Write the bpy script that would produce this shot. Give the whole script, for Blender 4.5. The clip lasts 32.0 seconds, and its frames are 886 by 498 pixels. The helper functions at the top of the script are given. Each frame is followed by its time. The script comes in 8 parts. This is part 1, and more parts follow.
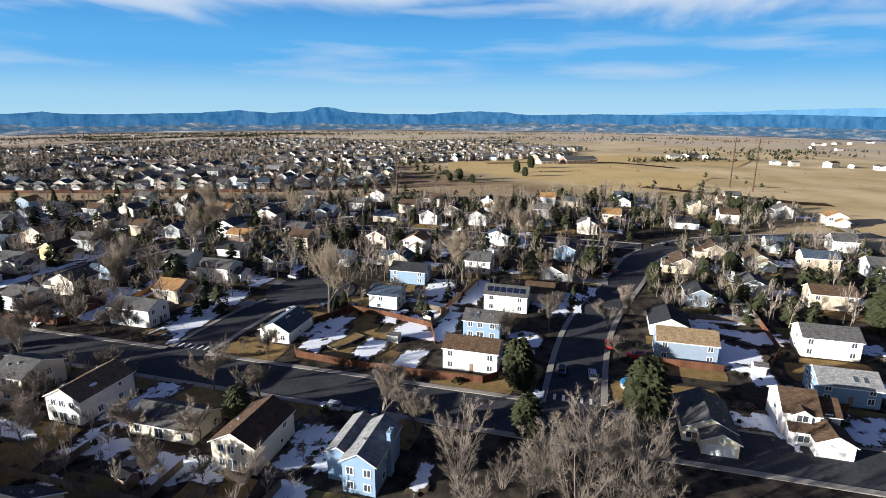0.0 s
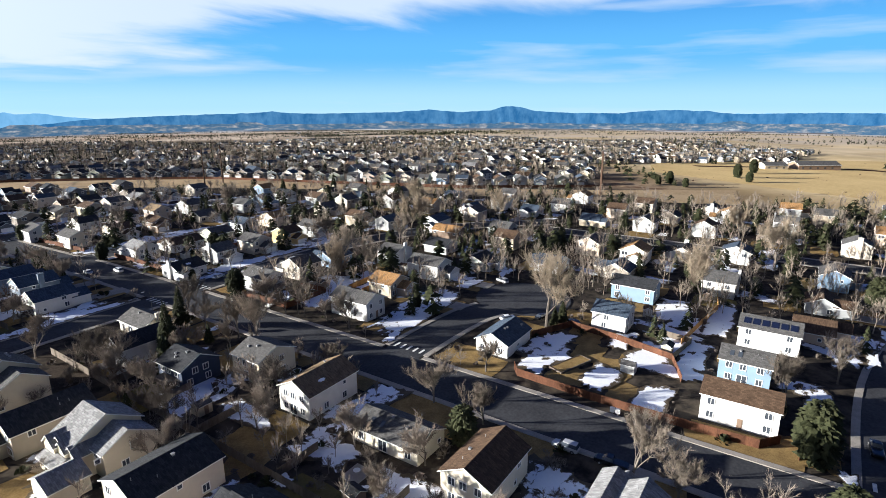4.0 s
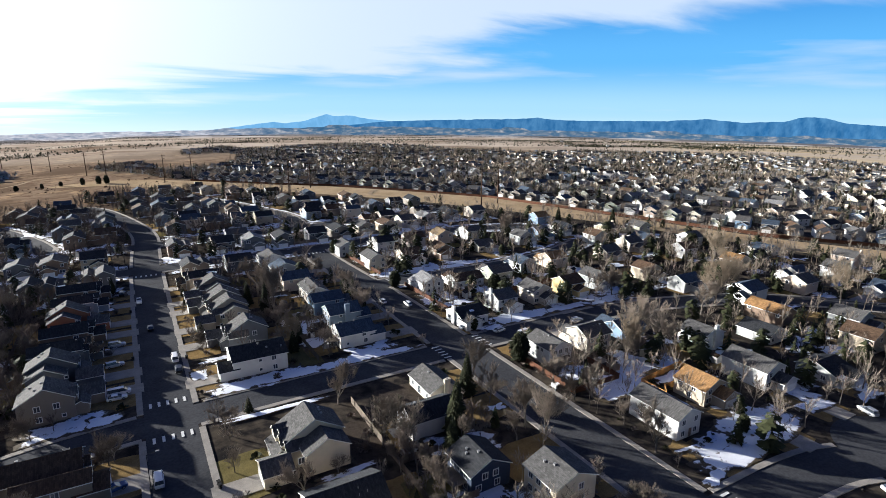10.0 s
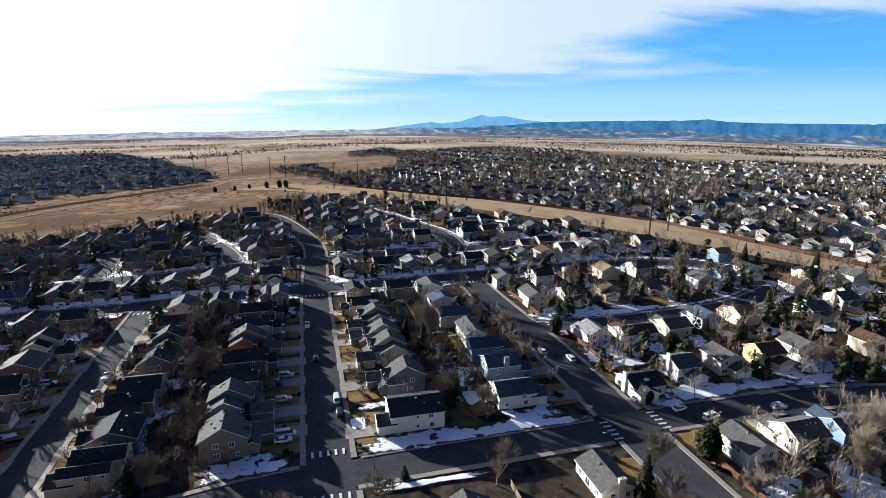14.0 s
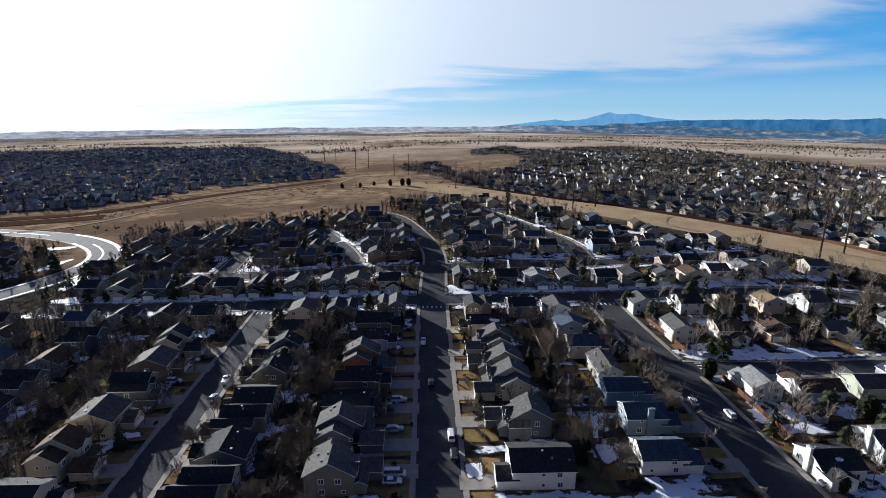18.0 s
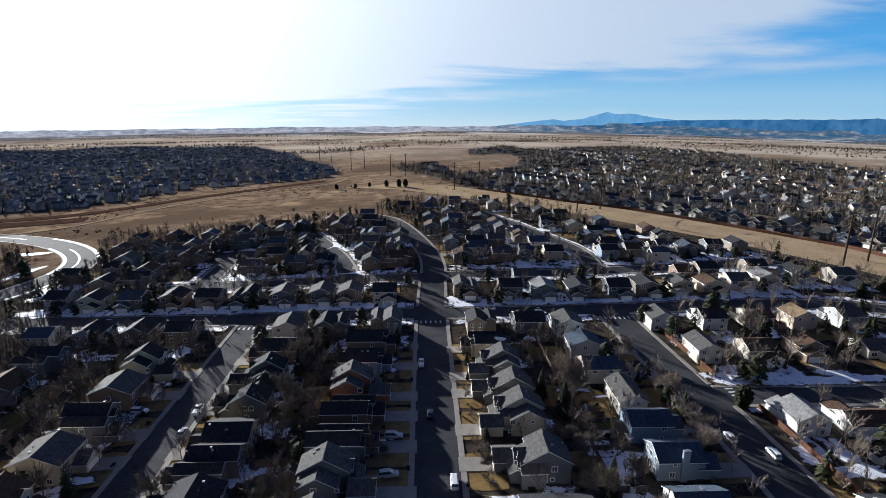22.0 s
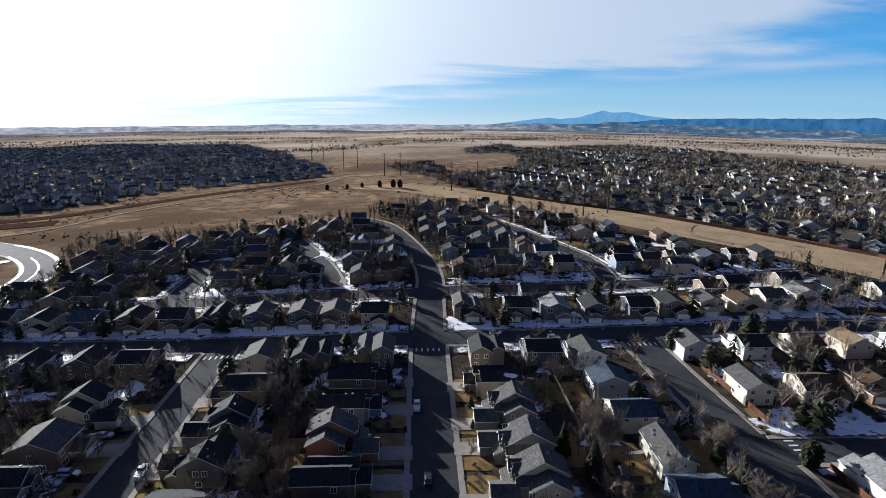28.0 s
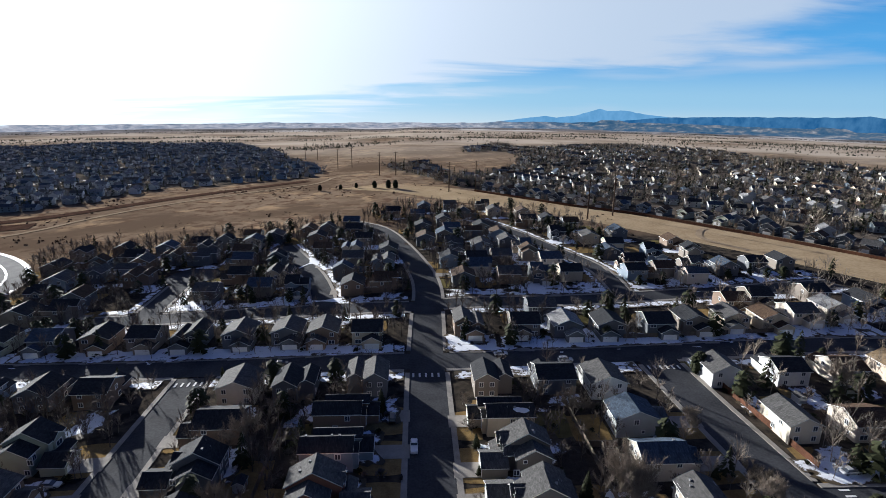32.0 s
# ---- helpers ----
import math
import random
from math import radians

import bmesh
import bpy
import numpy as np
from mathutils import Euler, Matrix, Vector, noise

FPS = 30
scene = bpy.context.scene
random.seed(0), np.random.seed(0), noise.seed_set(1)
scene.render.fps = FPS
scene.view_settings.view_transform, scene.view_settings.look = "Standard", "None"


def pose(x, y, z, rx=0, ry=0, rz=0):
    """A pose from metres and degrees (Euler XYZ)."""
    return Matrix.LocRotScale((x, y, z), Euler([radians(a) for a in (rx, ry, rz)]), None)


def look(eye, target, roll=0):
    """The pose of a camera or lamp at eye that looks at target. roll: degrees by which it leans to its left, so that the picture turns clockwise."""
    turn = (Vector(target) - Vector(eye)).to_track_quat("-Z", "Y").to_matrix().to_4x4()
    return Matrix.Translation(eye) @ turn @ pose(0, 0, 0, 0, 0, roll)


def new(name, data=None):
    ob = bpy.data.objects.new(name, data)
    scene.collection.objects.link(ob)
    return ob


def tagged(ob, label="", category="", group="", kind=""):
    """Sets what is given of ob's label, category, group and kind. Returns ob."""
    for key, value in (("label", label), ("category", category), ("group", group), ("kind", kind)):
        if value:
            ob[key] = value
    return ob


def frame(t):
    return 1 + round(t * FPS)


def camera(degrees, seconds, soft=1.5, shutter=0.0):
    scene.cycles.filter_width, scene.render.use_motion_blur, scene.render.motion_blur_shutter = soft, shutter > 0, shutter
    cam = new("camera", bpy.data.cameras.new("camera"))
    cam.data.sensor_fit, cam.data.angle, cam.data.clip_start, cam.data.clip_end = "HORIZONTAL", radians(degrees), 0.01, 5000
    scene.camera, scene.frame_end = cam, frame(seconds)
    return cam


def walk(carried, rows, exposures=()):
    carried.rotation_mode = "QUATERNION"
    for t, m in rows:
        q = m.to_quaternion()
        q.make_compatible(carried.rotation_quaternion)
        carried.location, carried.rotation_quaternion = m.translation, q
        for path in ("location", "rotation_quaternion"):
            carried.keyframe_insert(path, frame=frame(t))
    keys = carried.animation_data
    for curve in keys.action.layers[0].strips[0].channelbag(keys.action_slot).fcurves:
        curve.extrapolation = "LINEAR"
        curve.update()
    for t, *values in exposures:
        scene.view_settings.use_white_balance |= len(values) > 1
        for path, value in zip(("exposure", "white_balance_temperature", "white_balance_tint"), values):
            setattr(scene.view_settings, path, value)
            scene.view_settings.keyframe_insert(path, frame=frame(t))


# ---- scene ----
cam = camera(78.02, 32.0, soft=0.88)
# seconds, eye, target, roll
PATH = [
    (0, (-12.953, -100.514, 61.536), (-11.09, -100.008, 61.016), 0.3),
    (0.5, (-11.617, -97.803, 61.257), (-9.933, -96.857, 60.738), -0.4),
    (1, (-10.315, -95.248, 60.832), (-8.711, -94.17, 60.316), -0.7),
    (1.5, (-9.039, -92.879, 60.351), (-7.45, -91.779, 59.835), -0.7),
    (2, (-7.808, -90.353, 59.873), (-6.217, -89.257, 59.355), -0.7),
    (2.5, (-6.779, -88.084, 59.45), (-5.182, -86.996, 58.932), -0.5),
    (3, (-5.511, -85.979, 59.286), (-3.913, -84.897, 58.764), -0.4),
    (3.5, (-4.331, -83.36, 59.03), (-2.726, -82.286, 58.508), -0.3),
    (4, (-2.91, -80.669, 59.062), (-1.307, -79.593, 58.539), -0.2),
    (4.5, (-1.686, -77.864, 59.32), (-0.397, -76.426, 58.8), -0.9),
    (6.5, (2.241, -66.727, 61.297), (3.168, -65.028, 60.793), -0.2),
    (7, (2.73, -64.292, 62.363), (3.666, -62.596, 61.864), -0.2),
    (7.5, (3.106, -61.93, 63.698), (4.047, -60.237, 63.199), -0.0),
    (8, (3.291, -59.732, 65.23), (4.238, -58.043, 64.729), 0.0),
    (8.5, (3.569, -57.576, 66.839), (4.52, -55.89, 66.337), 0.1),
    (9, (3.582, -55.319, 68.579), (4.539, -53.637, 68.074), 0.1),
    (9.5, (3.582, -53.353, 70.246), (4.543, -51.673, 69.739), 0.3),
    (10, (3.27, -51.076, 71.941), (4.239, -49.403, 71.434), 0.5),
    (10.5, (3.255, -48.912, 73.543), (4.229, -47.24, 73.035), 0.6),
    (11, (3.131, -46.786, 75.246), (4.111, -45.118, 74.738), 0.7),
    (11.5, (3.057, -44.455, 76.892), (4.042, -42.791, 76.384), 0.7),
    (12, (3.222, -42.281, 78.509), (4.208, -40.617, 77.998), 0.8),
    (12.5, (3.268, -40.187, 80.075), (4.256, -38.525, 79.564), 0.9),
    (13, (3.334, -37.995, 81.653), (4.324, -36.334, 81.142), 1.0),
    (13.5, (3.157, -35.659, 83.078), (4.134, -33.99, 82.567), 1.1),
    (14, (3.034, -33.298, 84.115), (3.517, -31.427, 83.601), 0.4),
    (14.5, (2.551, -30.65, 84.809), (2.707, -28.723, 84.296), 0.2),
    (15, (2.305, -27.847, 85.346), (2.376, -25.917, 84.827), 0.3),
    (15.5, (2.201, -25.179, 85.627), (2.26, -23.25, 85.105), 0.4),
    (17.5, (2.179, -14.952, 85.915), (2.245, -13.024, 85.388), 0.4),
    (18, (2.152, -12.576, 85.729), (2.22, -10.648, 85.202), 0.3),
    (18.5, (2.229, -10.124, 85.543), (2.296, -8.196, 85.017), 0.4),
    (19, (2.127, -7.5, 85.388), (2.195, -5.572, 84.86), 0.3),
    (19.5, (2.106, -4.927, 85.171), (2.176, -3.0, 84.642), 0.4),
    (20, (2.077, -2.266, 85.017), (2.148, -0.339, 84.488), 0.4),
    (20.5, (1.964, 0.311, 84.809), (2.037, 2.239, 84.279), 0.4),
    (21, (2.06, 2.74, 84.562), (2.134, 4.667, 84.033), 0.4),
    (21.5, (2.087, 5.311, 84.311), (2.162, 7.238, 83.782), 0.4),
    (22, (1.764, 7.946, 83.999), (1.843, 9.874, 83.471), 0.4),
    (22.5, (1.724, 10.583, 83.708), (1.804, 12.51, 83.179), 0.4),
    (23, (1.908, 13.074, 83.484), (1.988, 15.001, 82.954), 0.4),
    (23.5, (1.942, 15.395, 83.349), (2.024, 17.322, 82.819), 0.4),
    (24, (1.787, 17.801, 83.246), (1.871, 19.727, 82.714), 0.4),
    (24.5, (1.803, 20.284, 83.096), (1.888, 22.21, 82.563), 0.5),
    (25, (1.802, 22.809, 82.978), (1.888, 24.734, 82.445), 0.5),
    (25.5, (1.741, 25.253, 82.847), (1.829, 27.179, 82.314), 0.5),
    (27.5, (1.626, 35.439, 82.255), (1.72, 37.364, 81.72), 0.6),
    (28, (1.593, 37.892, 82.141), (1.69, 39.817, 81.607), 0.6),
    (28.5, (1.578, 40.384, 82.017), (1.677, 42.309, 81.481), 0.7),
    (29, (1.275, 43.025, 81.942), (1.378, 44.949, 81.406), 0.7),
    (29.5, (1.218, 45.531, 81.879), (1.323, 47.455, 81.342), 0.7),
    (30, (1.335, 47.968, 81.786), (1.441, 49.892, 81.248), 0.8),
    (30.5, (1.303, 50.415, 81.649), (1.409, 52.339, 81.111), 0.8),
    (31, (1.306, 52.919, 81.478), (1.413, 54.842, 80.941), 0.8),
    (31.5, (1.346, 55.33, 81.404), (1.454, 57.253, 80.865), 0.8),
    (32, (1.328, 57.88, 81.332), (1.44, 59.803, 80.792), 0.7),
]
walk(cam, [(t, look(eye, target, roll)) for t, eye, target, roll in PATH],
     exposures=[(0, 1.58, 6080, 8), (1.5, 1.82, 6080, 8), (4.5, 1.85, 6080, 8), (6.5, 1.82, 6030, 8), (13.5, 1.78, 5930, 8), (14.2, 1.76, 5880, 8), (15.5, 1.37, 5780, 8), (32, 1.37, 5780, 8)])

# ---------------------------------------------------------------- world, sun
SUN_AZ, SUN_EL = -37.0, 10.8          # degrees right of +y, degrees above the ground
sun_dir = Vector((math.sin(radians(SUN_AZ)) * math.cos(radians(SUN_EL)), math.cos(radians(SUN_AZ)) * math.cos(radians(SUN_EL)), math.sin(radians(SUN_EL))))
sun = new("sun", bpy.data.lights.new("sun", "SUN"))
sun.data.energy, sun.data.angle, sun.data.color = 5.0, radians(0.5), (1.0, 0.92, 0.82)
sun.matrix_world = look(sun_dir * 500, (0, 0, 0))

SKY = 0.1
world = bpy.data.worlds.new("world")
scene.world = world
world.use_nodes = True


def sky_nodes():
    nt = world.node_tree
    nt.nodes.clear()
    n, l = nt.nodes.new, nt.links.new

    def math_node(op, a, b=None, clamp=False):
        m = n("ShaderNodeMath")
        m.operation, m.use_clamp = op, clamp
        for i, v in enumerate((a, b)):
            if v is None:
                continue
            if isinstance(v, (int, float)):
                m.inputs[i].default_value = v
            else:
                l(v, m.inputs[i])
        return m.outputs[0]

    tc = n("ShaderNodeTexCoord")
    lift = n("ShaderNodeVectorMath")
    lift.operation = "ADD"
    lift.inputs[1].default_value = (0, 0, 0.055)   # the far plain lies a little below the level
    l(tc.outputs["Generated"], lift.inputs[0])
    nrm = n("ShaderNodeVectorMath")
    nrm.operation = "NORMALIZE"
    l(lift.outputs[0], nrm.inputs[0])
    sky = n("ShaderNodeTexSky")
    sky.sky_type, sky.sun_disc = "NISHITA", False
    sky.sun_elevation, sky.sun_rotation = radians(SUN_EL), radians(SUN_AZ)
    sky.air_density, sky.dust_density, sky.ozone_density, sky.altitude = 1.0, 0.4, 2.5, 1800
    l(nrm.outputs[0], sky.inputs[0])
    sep = n("ShaderNodeSeparateXYZ")
    l(nrm.outputs[0], sep.inputs[0])
    zz = math_node("MAXIMUM", sep.outputs[2], 0.0)
    # a clear deep-blue dome, paler towards the horizon
    dome = n("ShaderNodeValToRGB")
    dome.color_ramp.interpolation = "EASE"
    stops = ((0.0, (0.78, 0.94, 1.0)), (0.05, (0.48, 0.79, 1.0)), (0.13, (0.16, 0.53, 0.98)), (0.24, (0.07, 0.335, 0.80)), (0.34, (0.0025, 0.054, 0.30)), (1.0, (0.0006, 0.024, 0.15)))
    els = dome.color_ramp.elements
    while len(els) < len(stops):
        els.new(0.5)
    for el, (p_, c_) in zip(els, stops):
        el.position, el.color = p_, (*c_, 1)
    l(zz, dome.inputs[0])
    up = n("ShaderNodeVectorMath")
    up.operation = "SCALE"
    up.inputs["Scale"].default_value = 0.92 / SKY
    l(dome.outputs[0], up.inputs[0])
    blend = n("ShaderNodeMix")
    blend.data_type = "RGBA"
    blend.inputs["Factor"].default_value = 0.94
    l(sky.outputs[0], blend.inputs["A"])
    l(up.outputs[0], blend.inputs["B"])
    away = n("ShaderNodeVectorMath")                  # unseen south-west sky, made deeper blue to weaken the light on shaded walls
    away.operation = "DOT_PRODUCT"
    away.inputs[1].default_value = (math.sin(radians(215)), math.cos(radians(215)), 0)
    l(nrm.outputs[0], away.inputs[0])
    fall = n("ShaderNodeMapRange")
    fall.interpolation_type = "SMOOTHSTEP"
    fall.inputs["From Min"].default_value, fall.inputs["From Max"].default_value = -0.05, 0.9
    fall.inputs["To Min"].default_value, fall.inputs["To Max"].default_value = 1.0, 0.2
    l(away.outputs["Value"], fall.inputs[0])
    deep = n("ShaderNodeVectorMath")
    deep.operation = "SCALE"
    l(blend.outputs["Result"], deep.inputs[0])
    l(fall.outputs[0], deep.inputs["Scale"])
    inv = math_node("DIVIDE", 1.0, math_node("ADD", zz, 0.06))
    u, v = math_node("MULTIPLY", sep.outputs[0], inv), math_node("MULTIPLY", sep.outputs[1], inv)
    comb = n("ShaderNodeCombineXYZ")
    l(u, comb.inputs[0])
    l(v, comb.inputs[1])
    mapn = n("ShaderNodeMapping")
    mapn.inputs["Rotation"].default_value = (0, 0, radians(28))
    mapn.inputs["Scale"].default_value = (0.34, 0.62, 1)
    mapn.inputs["Location"].default_value = (2.3, 0.4, 0)
    l(comb.outputs[0], mapn.inputs[0])
    nz = n("ShaderNodeTexNoise")
    nz.inputs["Scale"].default_value, nz.inputs["Detail"].default_value, nz.inputs["Roughness"].default_value = 0.9, 7, 0.55
    nz.inputs["Distortion"].default_value = 0.4
    l(mapn.outputs[0], nz.inputs[0])
    # nearness to the sun
    dot = n("ShaderNodeVectorMath")
    dot.operation = "DOT_PRODUCT"
    dot.inputs[1].default_value = (math.sin(radians(SUN_AZ)) * 0.93, math.cos(radians(SUN_AZ)) * 0.93, 0.36)
    l(nrm.outputs[0], dot.inputs[0])
    near = math_node("MAXIMUM", dot.outputs["Value"], 0.0)
    glow = math_node("POWER", near, 8.0)
    wide = math_node("POWER", near, 3.0)
    # a bank of cloud whose lower edge sinks towards the sun, and thin streaks under it
    edge = math_node("SUBTRACT", 0.185, math_node("MULTIPLY", math_node("POWER", near, 1.6), 0.22))
    above = math_node("MULTIPLY", math_node("SUBTRACT", sep.outputs[2], edge), 11.0)
    dens = math_node("ADD", above, math_node("MULTIPLY", math_node("SUBTRACT", nz.outputs[0], 0.48), 2.9))
    ramp = n("ShaderNodeMapRange")
    ramp.inputs["From Min"].default_value, ramp.inputs["From Max"].default_value = 0.0, 0.62
    ramp.interpolation_type = "SMOOTHSTEP"
    l(dens, ramp.inputs[0])
    streak = n("ShaderNodeTexNoise")
    streak.inputs["Scale"].default_value, streak.inputs["Detail"].default_value = 2.6, 5
    mp2 = n("ShaderNodeMapping")
    mp2.inputs["Scale"].default_value = (1.0, 1.0, 10.0)
    l(nrm.outputs[0], mp2.inputs[0])
    l(mp2.outputs[0], streak.inputs[0])
    wisps = n("ShaderNodeMapRange")
    wisps.inputs["From Min"].default_value, wisps.inputs["From Max"].default_value, wisps.inputs["To Max"].default_value = 0.5, 0.72, 0.7
    l(streak.outputs[0], wisps.inputs[0])
    cover = math_node("MAXIMUM", ramp.outputs[0], wisps.outputs[0])
    high = n("ShaderNodeMapRange")                    # the cloud bank is cut off overhead, unseen, to lower the fill light
    high.inputs["From Min"].default_value, high.inputs["From Max"].default_value = 0.24, 0.31
    high.inputs["To Min"].default_value, high.inputs["To Max"].default_value = 1.0, 0.03
    l(sep.outputs[2], high.inputs[0])
    thin = math_node("MULTIPLY", math_node("MULTIPLY", cover, 0.92), high.outputs[0])
    cloudcol = n("ShaderNodeMix")
    cloudcol.data_type = "RGBA"
    cloudcol.inputs["A"].default_value, cloudcol.inputs["B"].default_value = (0.68 / SKY, 0.76 / SKY, 0.87 / SKY, 1), (1.12 / SKY, 1.12 / SKY, 1.12 / SKY, 1)
    l(wide, cloudcol.inputs["Factor"])
    mix = n("ShaderNodeMix")
    mix.data_type = "RGBA"
    l(thin, mix.inputs["Factor"])
    l(deep.outputs[0], mix.inputs["A"])
    l(cloudcol.outputs["Result"], mix.inputs["B"])
    haze = n("ShaderNodeMix")
    haze.data_type, haze.blend_type = "RGBA", "ADD"
    haze.inputs["Factor"].default_value = 1.0
    l(mix.outputs["Result"], haze.inputs["A"])
    gl = n("ShaderNodeVectorMath")
    gl.operation = "SCALE"
    gl.inputs[0].default_value = (0.95 / SKY, 0.94 / SKY, 0.92 / SKY)
    l(glow, gl.inputs["Scale"])
    l(gl.outputs[0], haze.inputs["B"])
    bg = n("ShaderNodeBackground")
    bg.inputs["Strength"].default_value = SKY * 0.315
    l(haze.outputs["Result"], bg.inputs[0])
    out = n("ShaderNodeOutputWorld")
    l(bg.outputs[0], out.inputs[0])


sky_nodes()


# ---------------------------------------------------------------- materials
def node_mat(name, rough=0.8, metal=0.0):
    m = bpy.data.materials.new(name)
    m.use_nodes = True
    nt = m.node_tree
    b = nt.nodes["Principled BSDF"]
    b.inputs["Roughness"].default_value, b.inputs["Metallic"].default_value = rough, metal
    return m, nt, b


def mottled(name, dark, light, scale=2.0, rough=0.85, fine=None, bump=0.0, bump_scale=20.0, per_object=0.0, metal=0.0, stretch=(1, 1, 1), contrast=(0.3, 0.7), spec=0.08):
    """A surface of two tones, mottled at two scales, with a fine relief."""
    m, nt, b = node_mat(name, rough, metal)
    n, l = nt.nodes.new, nt.links.new
    b.inputs["Specular IOR Level"].default_value = spec
    geo = n("ShaderNodeNewGeometry")
    mp = n("ShaderNodeMapping")
    mp.inputs["Scale"].default_value = stretch
    l(geo.outputs["Position"], mp.inputs[0])
    big = n("ShaderNodeTexNoise")
    big.inputs["Scale"].default_value, big.inputs["Detail"].default_value, big.inputs["Roughness"].default_value = scale, 4, 0.6
    l(mp.outputs[0], big.inputs[0])
    small = n("ShaderNodeTexNoise")
    small.inputs["Scale"].default_value, small.inputs["Detail"].default_value = fine or scale * 9, 3
    l(mp.outputs[0], small.inputs[0])
    add = n("ShaderNodeMath")
    add.operation = "MULTIPLY_ADD"
    l(small.outputs[0], add.inputs[0])
    add.inputs[1].default_value = 0.45
    sc = n("ShaderNodeMath")
    sc.operation = "MULTIPLY"
    sc.inputs[1].default_value = 0.55
    l(big.outputs[0], sc.inputs[0])
    l(sc.outputs[0], add.inputs[2])
    rg = n("ShaderNodeMapRange")
    rg.inputs["From Min"].default_value, rg.inputs["From Max"].default_value = contrast
    l(add.outputs[0], rg.inputs[0])
    mix = n("ShaderNodeMix")
    mix.data_type = "RGBA"
    mix.inputs["A"].default_value, mix.inputs["B"].default_value = (*dark, 1), (*light, 1)
    l(rg.outputs[0], mix.inputs["Factor"])
    col = mix.outputs["Result"]
    if per_object:
        info = n("ShaderNodeObjectInfo")
        hv = n("ShaderNodeHueSaturation")
        vr = n("ShaderNodeMapRange")
        vr.inputs["To Min"].default_value, vr.inputs["To Max"].default_value = 1 - per_object, 1 + per_object
        l(info.outputs["Random"], vr.inputs[0])
        l(vr.outputs[0], hv.inputs["Value"])
        l(col, hv.inputs["Color"])
        col = hv.outputs[0]
    l(col, b.inputs["Base Color"])
    if bump:
        bs = n("ShaderNodeTexNoise")
        bs.inputs["Scale"].default_value, bs.inputs["Detail"].default_value = bump_scale, 3
        l(mp.outputs[0], bs.inputs[0])
        bp = n("ShaderNodeBump")
        bp.inputs["Strength"].default_value, bp.inputs["Distance"].default_value = bump, 0.05
        l(bs.outputs[0], bp.inputs["Height"])
        l(bp.outputs[0], b.inputs["Normal"])
    return m


def siding(name, c):
    """Painted lap siding: boards 0.18 m high with a shadow line, faint dirt and fading."""
    m, nt, b = node_mat(name, 0.65)
    n, l = nt.nodes.new, nt.links.new
    b.inputs["Specular IOR Level"].default_value = 0.25
    geo = n("ShaderNodeNewGeometry")
    sep = n("ShaderNodeSeparateXYZ")
    l(geo.outputs["Position"], sep.inputs[0])
    saw = n("ShaderNodeMath")
    saw.operation = "MULTIPLY"
    saw.inputs[1].default_value = 1 / 0.18
    l(sep.outputs[2], saw.inputs[0])
    fr = n("ShaderNodeMath")
    fr.operation = "FRACT"
    l(saw.outputs[0], fr.inputs[0])
    bp = n("ShaderNodeBump")
    bp.inputs["Strength"].default_value, bp.inputs["Distance"].default_value = 0.5, 0.02
    l(fr.outputs[0], bp.inputs["Height"])
    l(bp.outputs[0], b.inputs["Normal"])
    nz = n("ShaderNodeTexNoise")
    nz.inputs["Scale"].default_value, nz.inputs["Detail"].default_value = 0.7, 6
    l(geo.outputs["Position"], nz.inputs[0])
    mix = n("ShaderNodeMix")
    mix.data_type = "RGBA"
    mix.inputs["A"].default_value = (*[v * 0.84 for v in c], 1)
    mix.inputs["B"].default_value = (*[min(v * 1.1, 0.9) for v in c], 1)
    l(nz.outputs[0], mix.inputs["Factor"])
    l(mix.outputs["Result"], b.inputs["Base Color"])
    return m


def shingle(name, c):
    """Asphalt shingles: courses 0.15 m deep seen as a broken relief, tabs of uneven tone."""
    m, nt, b = node_mat(name, 0.9)
    n, l = nt.nodes.new, nt.links.new
    b.inputs["Specular IOR Level"].default_value = 0.1
    tc = n("ShaderNodeTexCoord")
    br = n("ShaderNodeTexBrick")
    br.inputs["Scale"].default_value = 1.0
    br.inputs["Brick Width"].default_value, br.inputs["Row Height"].default_value, br.inputs["Mortar Size"].default_value = 0.6, 0.28, 0.012
    br.inputs["Color1"].default_value = (*[v * 0.72 for v in c], 1)
    br.inputs["Color2"].default_value = (*[v * 1.25 for v in c], 1)
    br.inputs["Mortar"].default_value = (*[v * 0.5 for v in c], 1)
    l(tc.outputs["Object"], br.inputs[0])
    nz = n("ShaderNodeTexNoise")
    nz.inputs["Scale"].default_value, nz.inputs["Detail"].default_value = 0.9, 6
    geo = n("ShaderNodeNewGeometry")
    l(geo.outputs["Position"], nz.inputs[0])
    hv = n("ShaderNodeHueSaturation")
    vr = n("ShaderNodeMapRange")
    vr.inputs["To Min"].default_value, vr.inputs["To Max"].default_value = 0.6, 1.4
    l(nz.outputs[0], vr.inputs[0])
    l(vr.outputs[0], hv.inputs["Value"])
    l(br.outputs[0], hv.inputs["Color"])
    l(hv.outputs[0], b.inputs["Base Color"])
    bp = n("ShaderNodeBump")
    bp.inputs["Strength"].default_value, bp.inputs["Distance"].default_value = 0.5, 0.02
    l(br.outputs["Fac"], bp.inputs["Height"])
    bp.invert = True
    l(bp.outputs[0], b.inputs["Normal"])
    return m


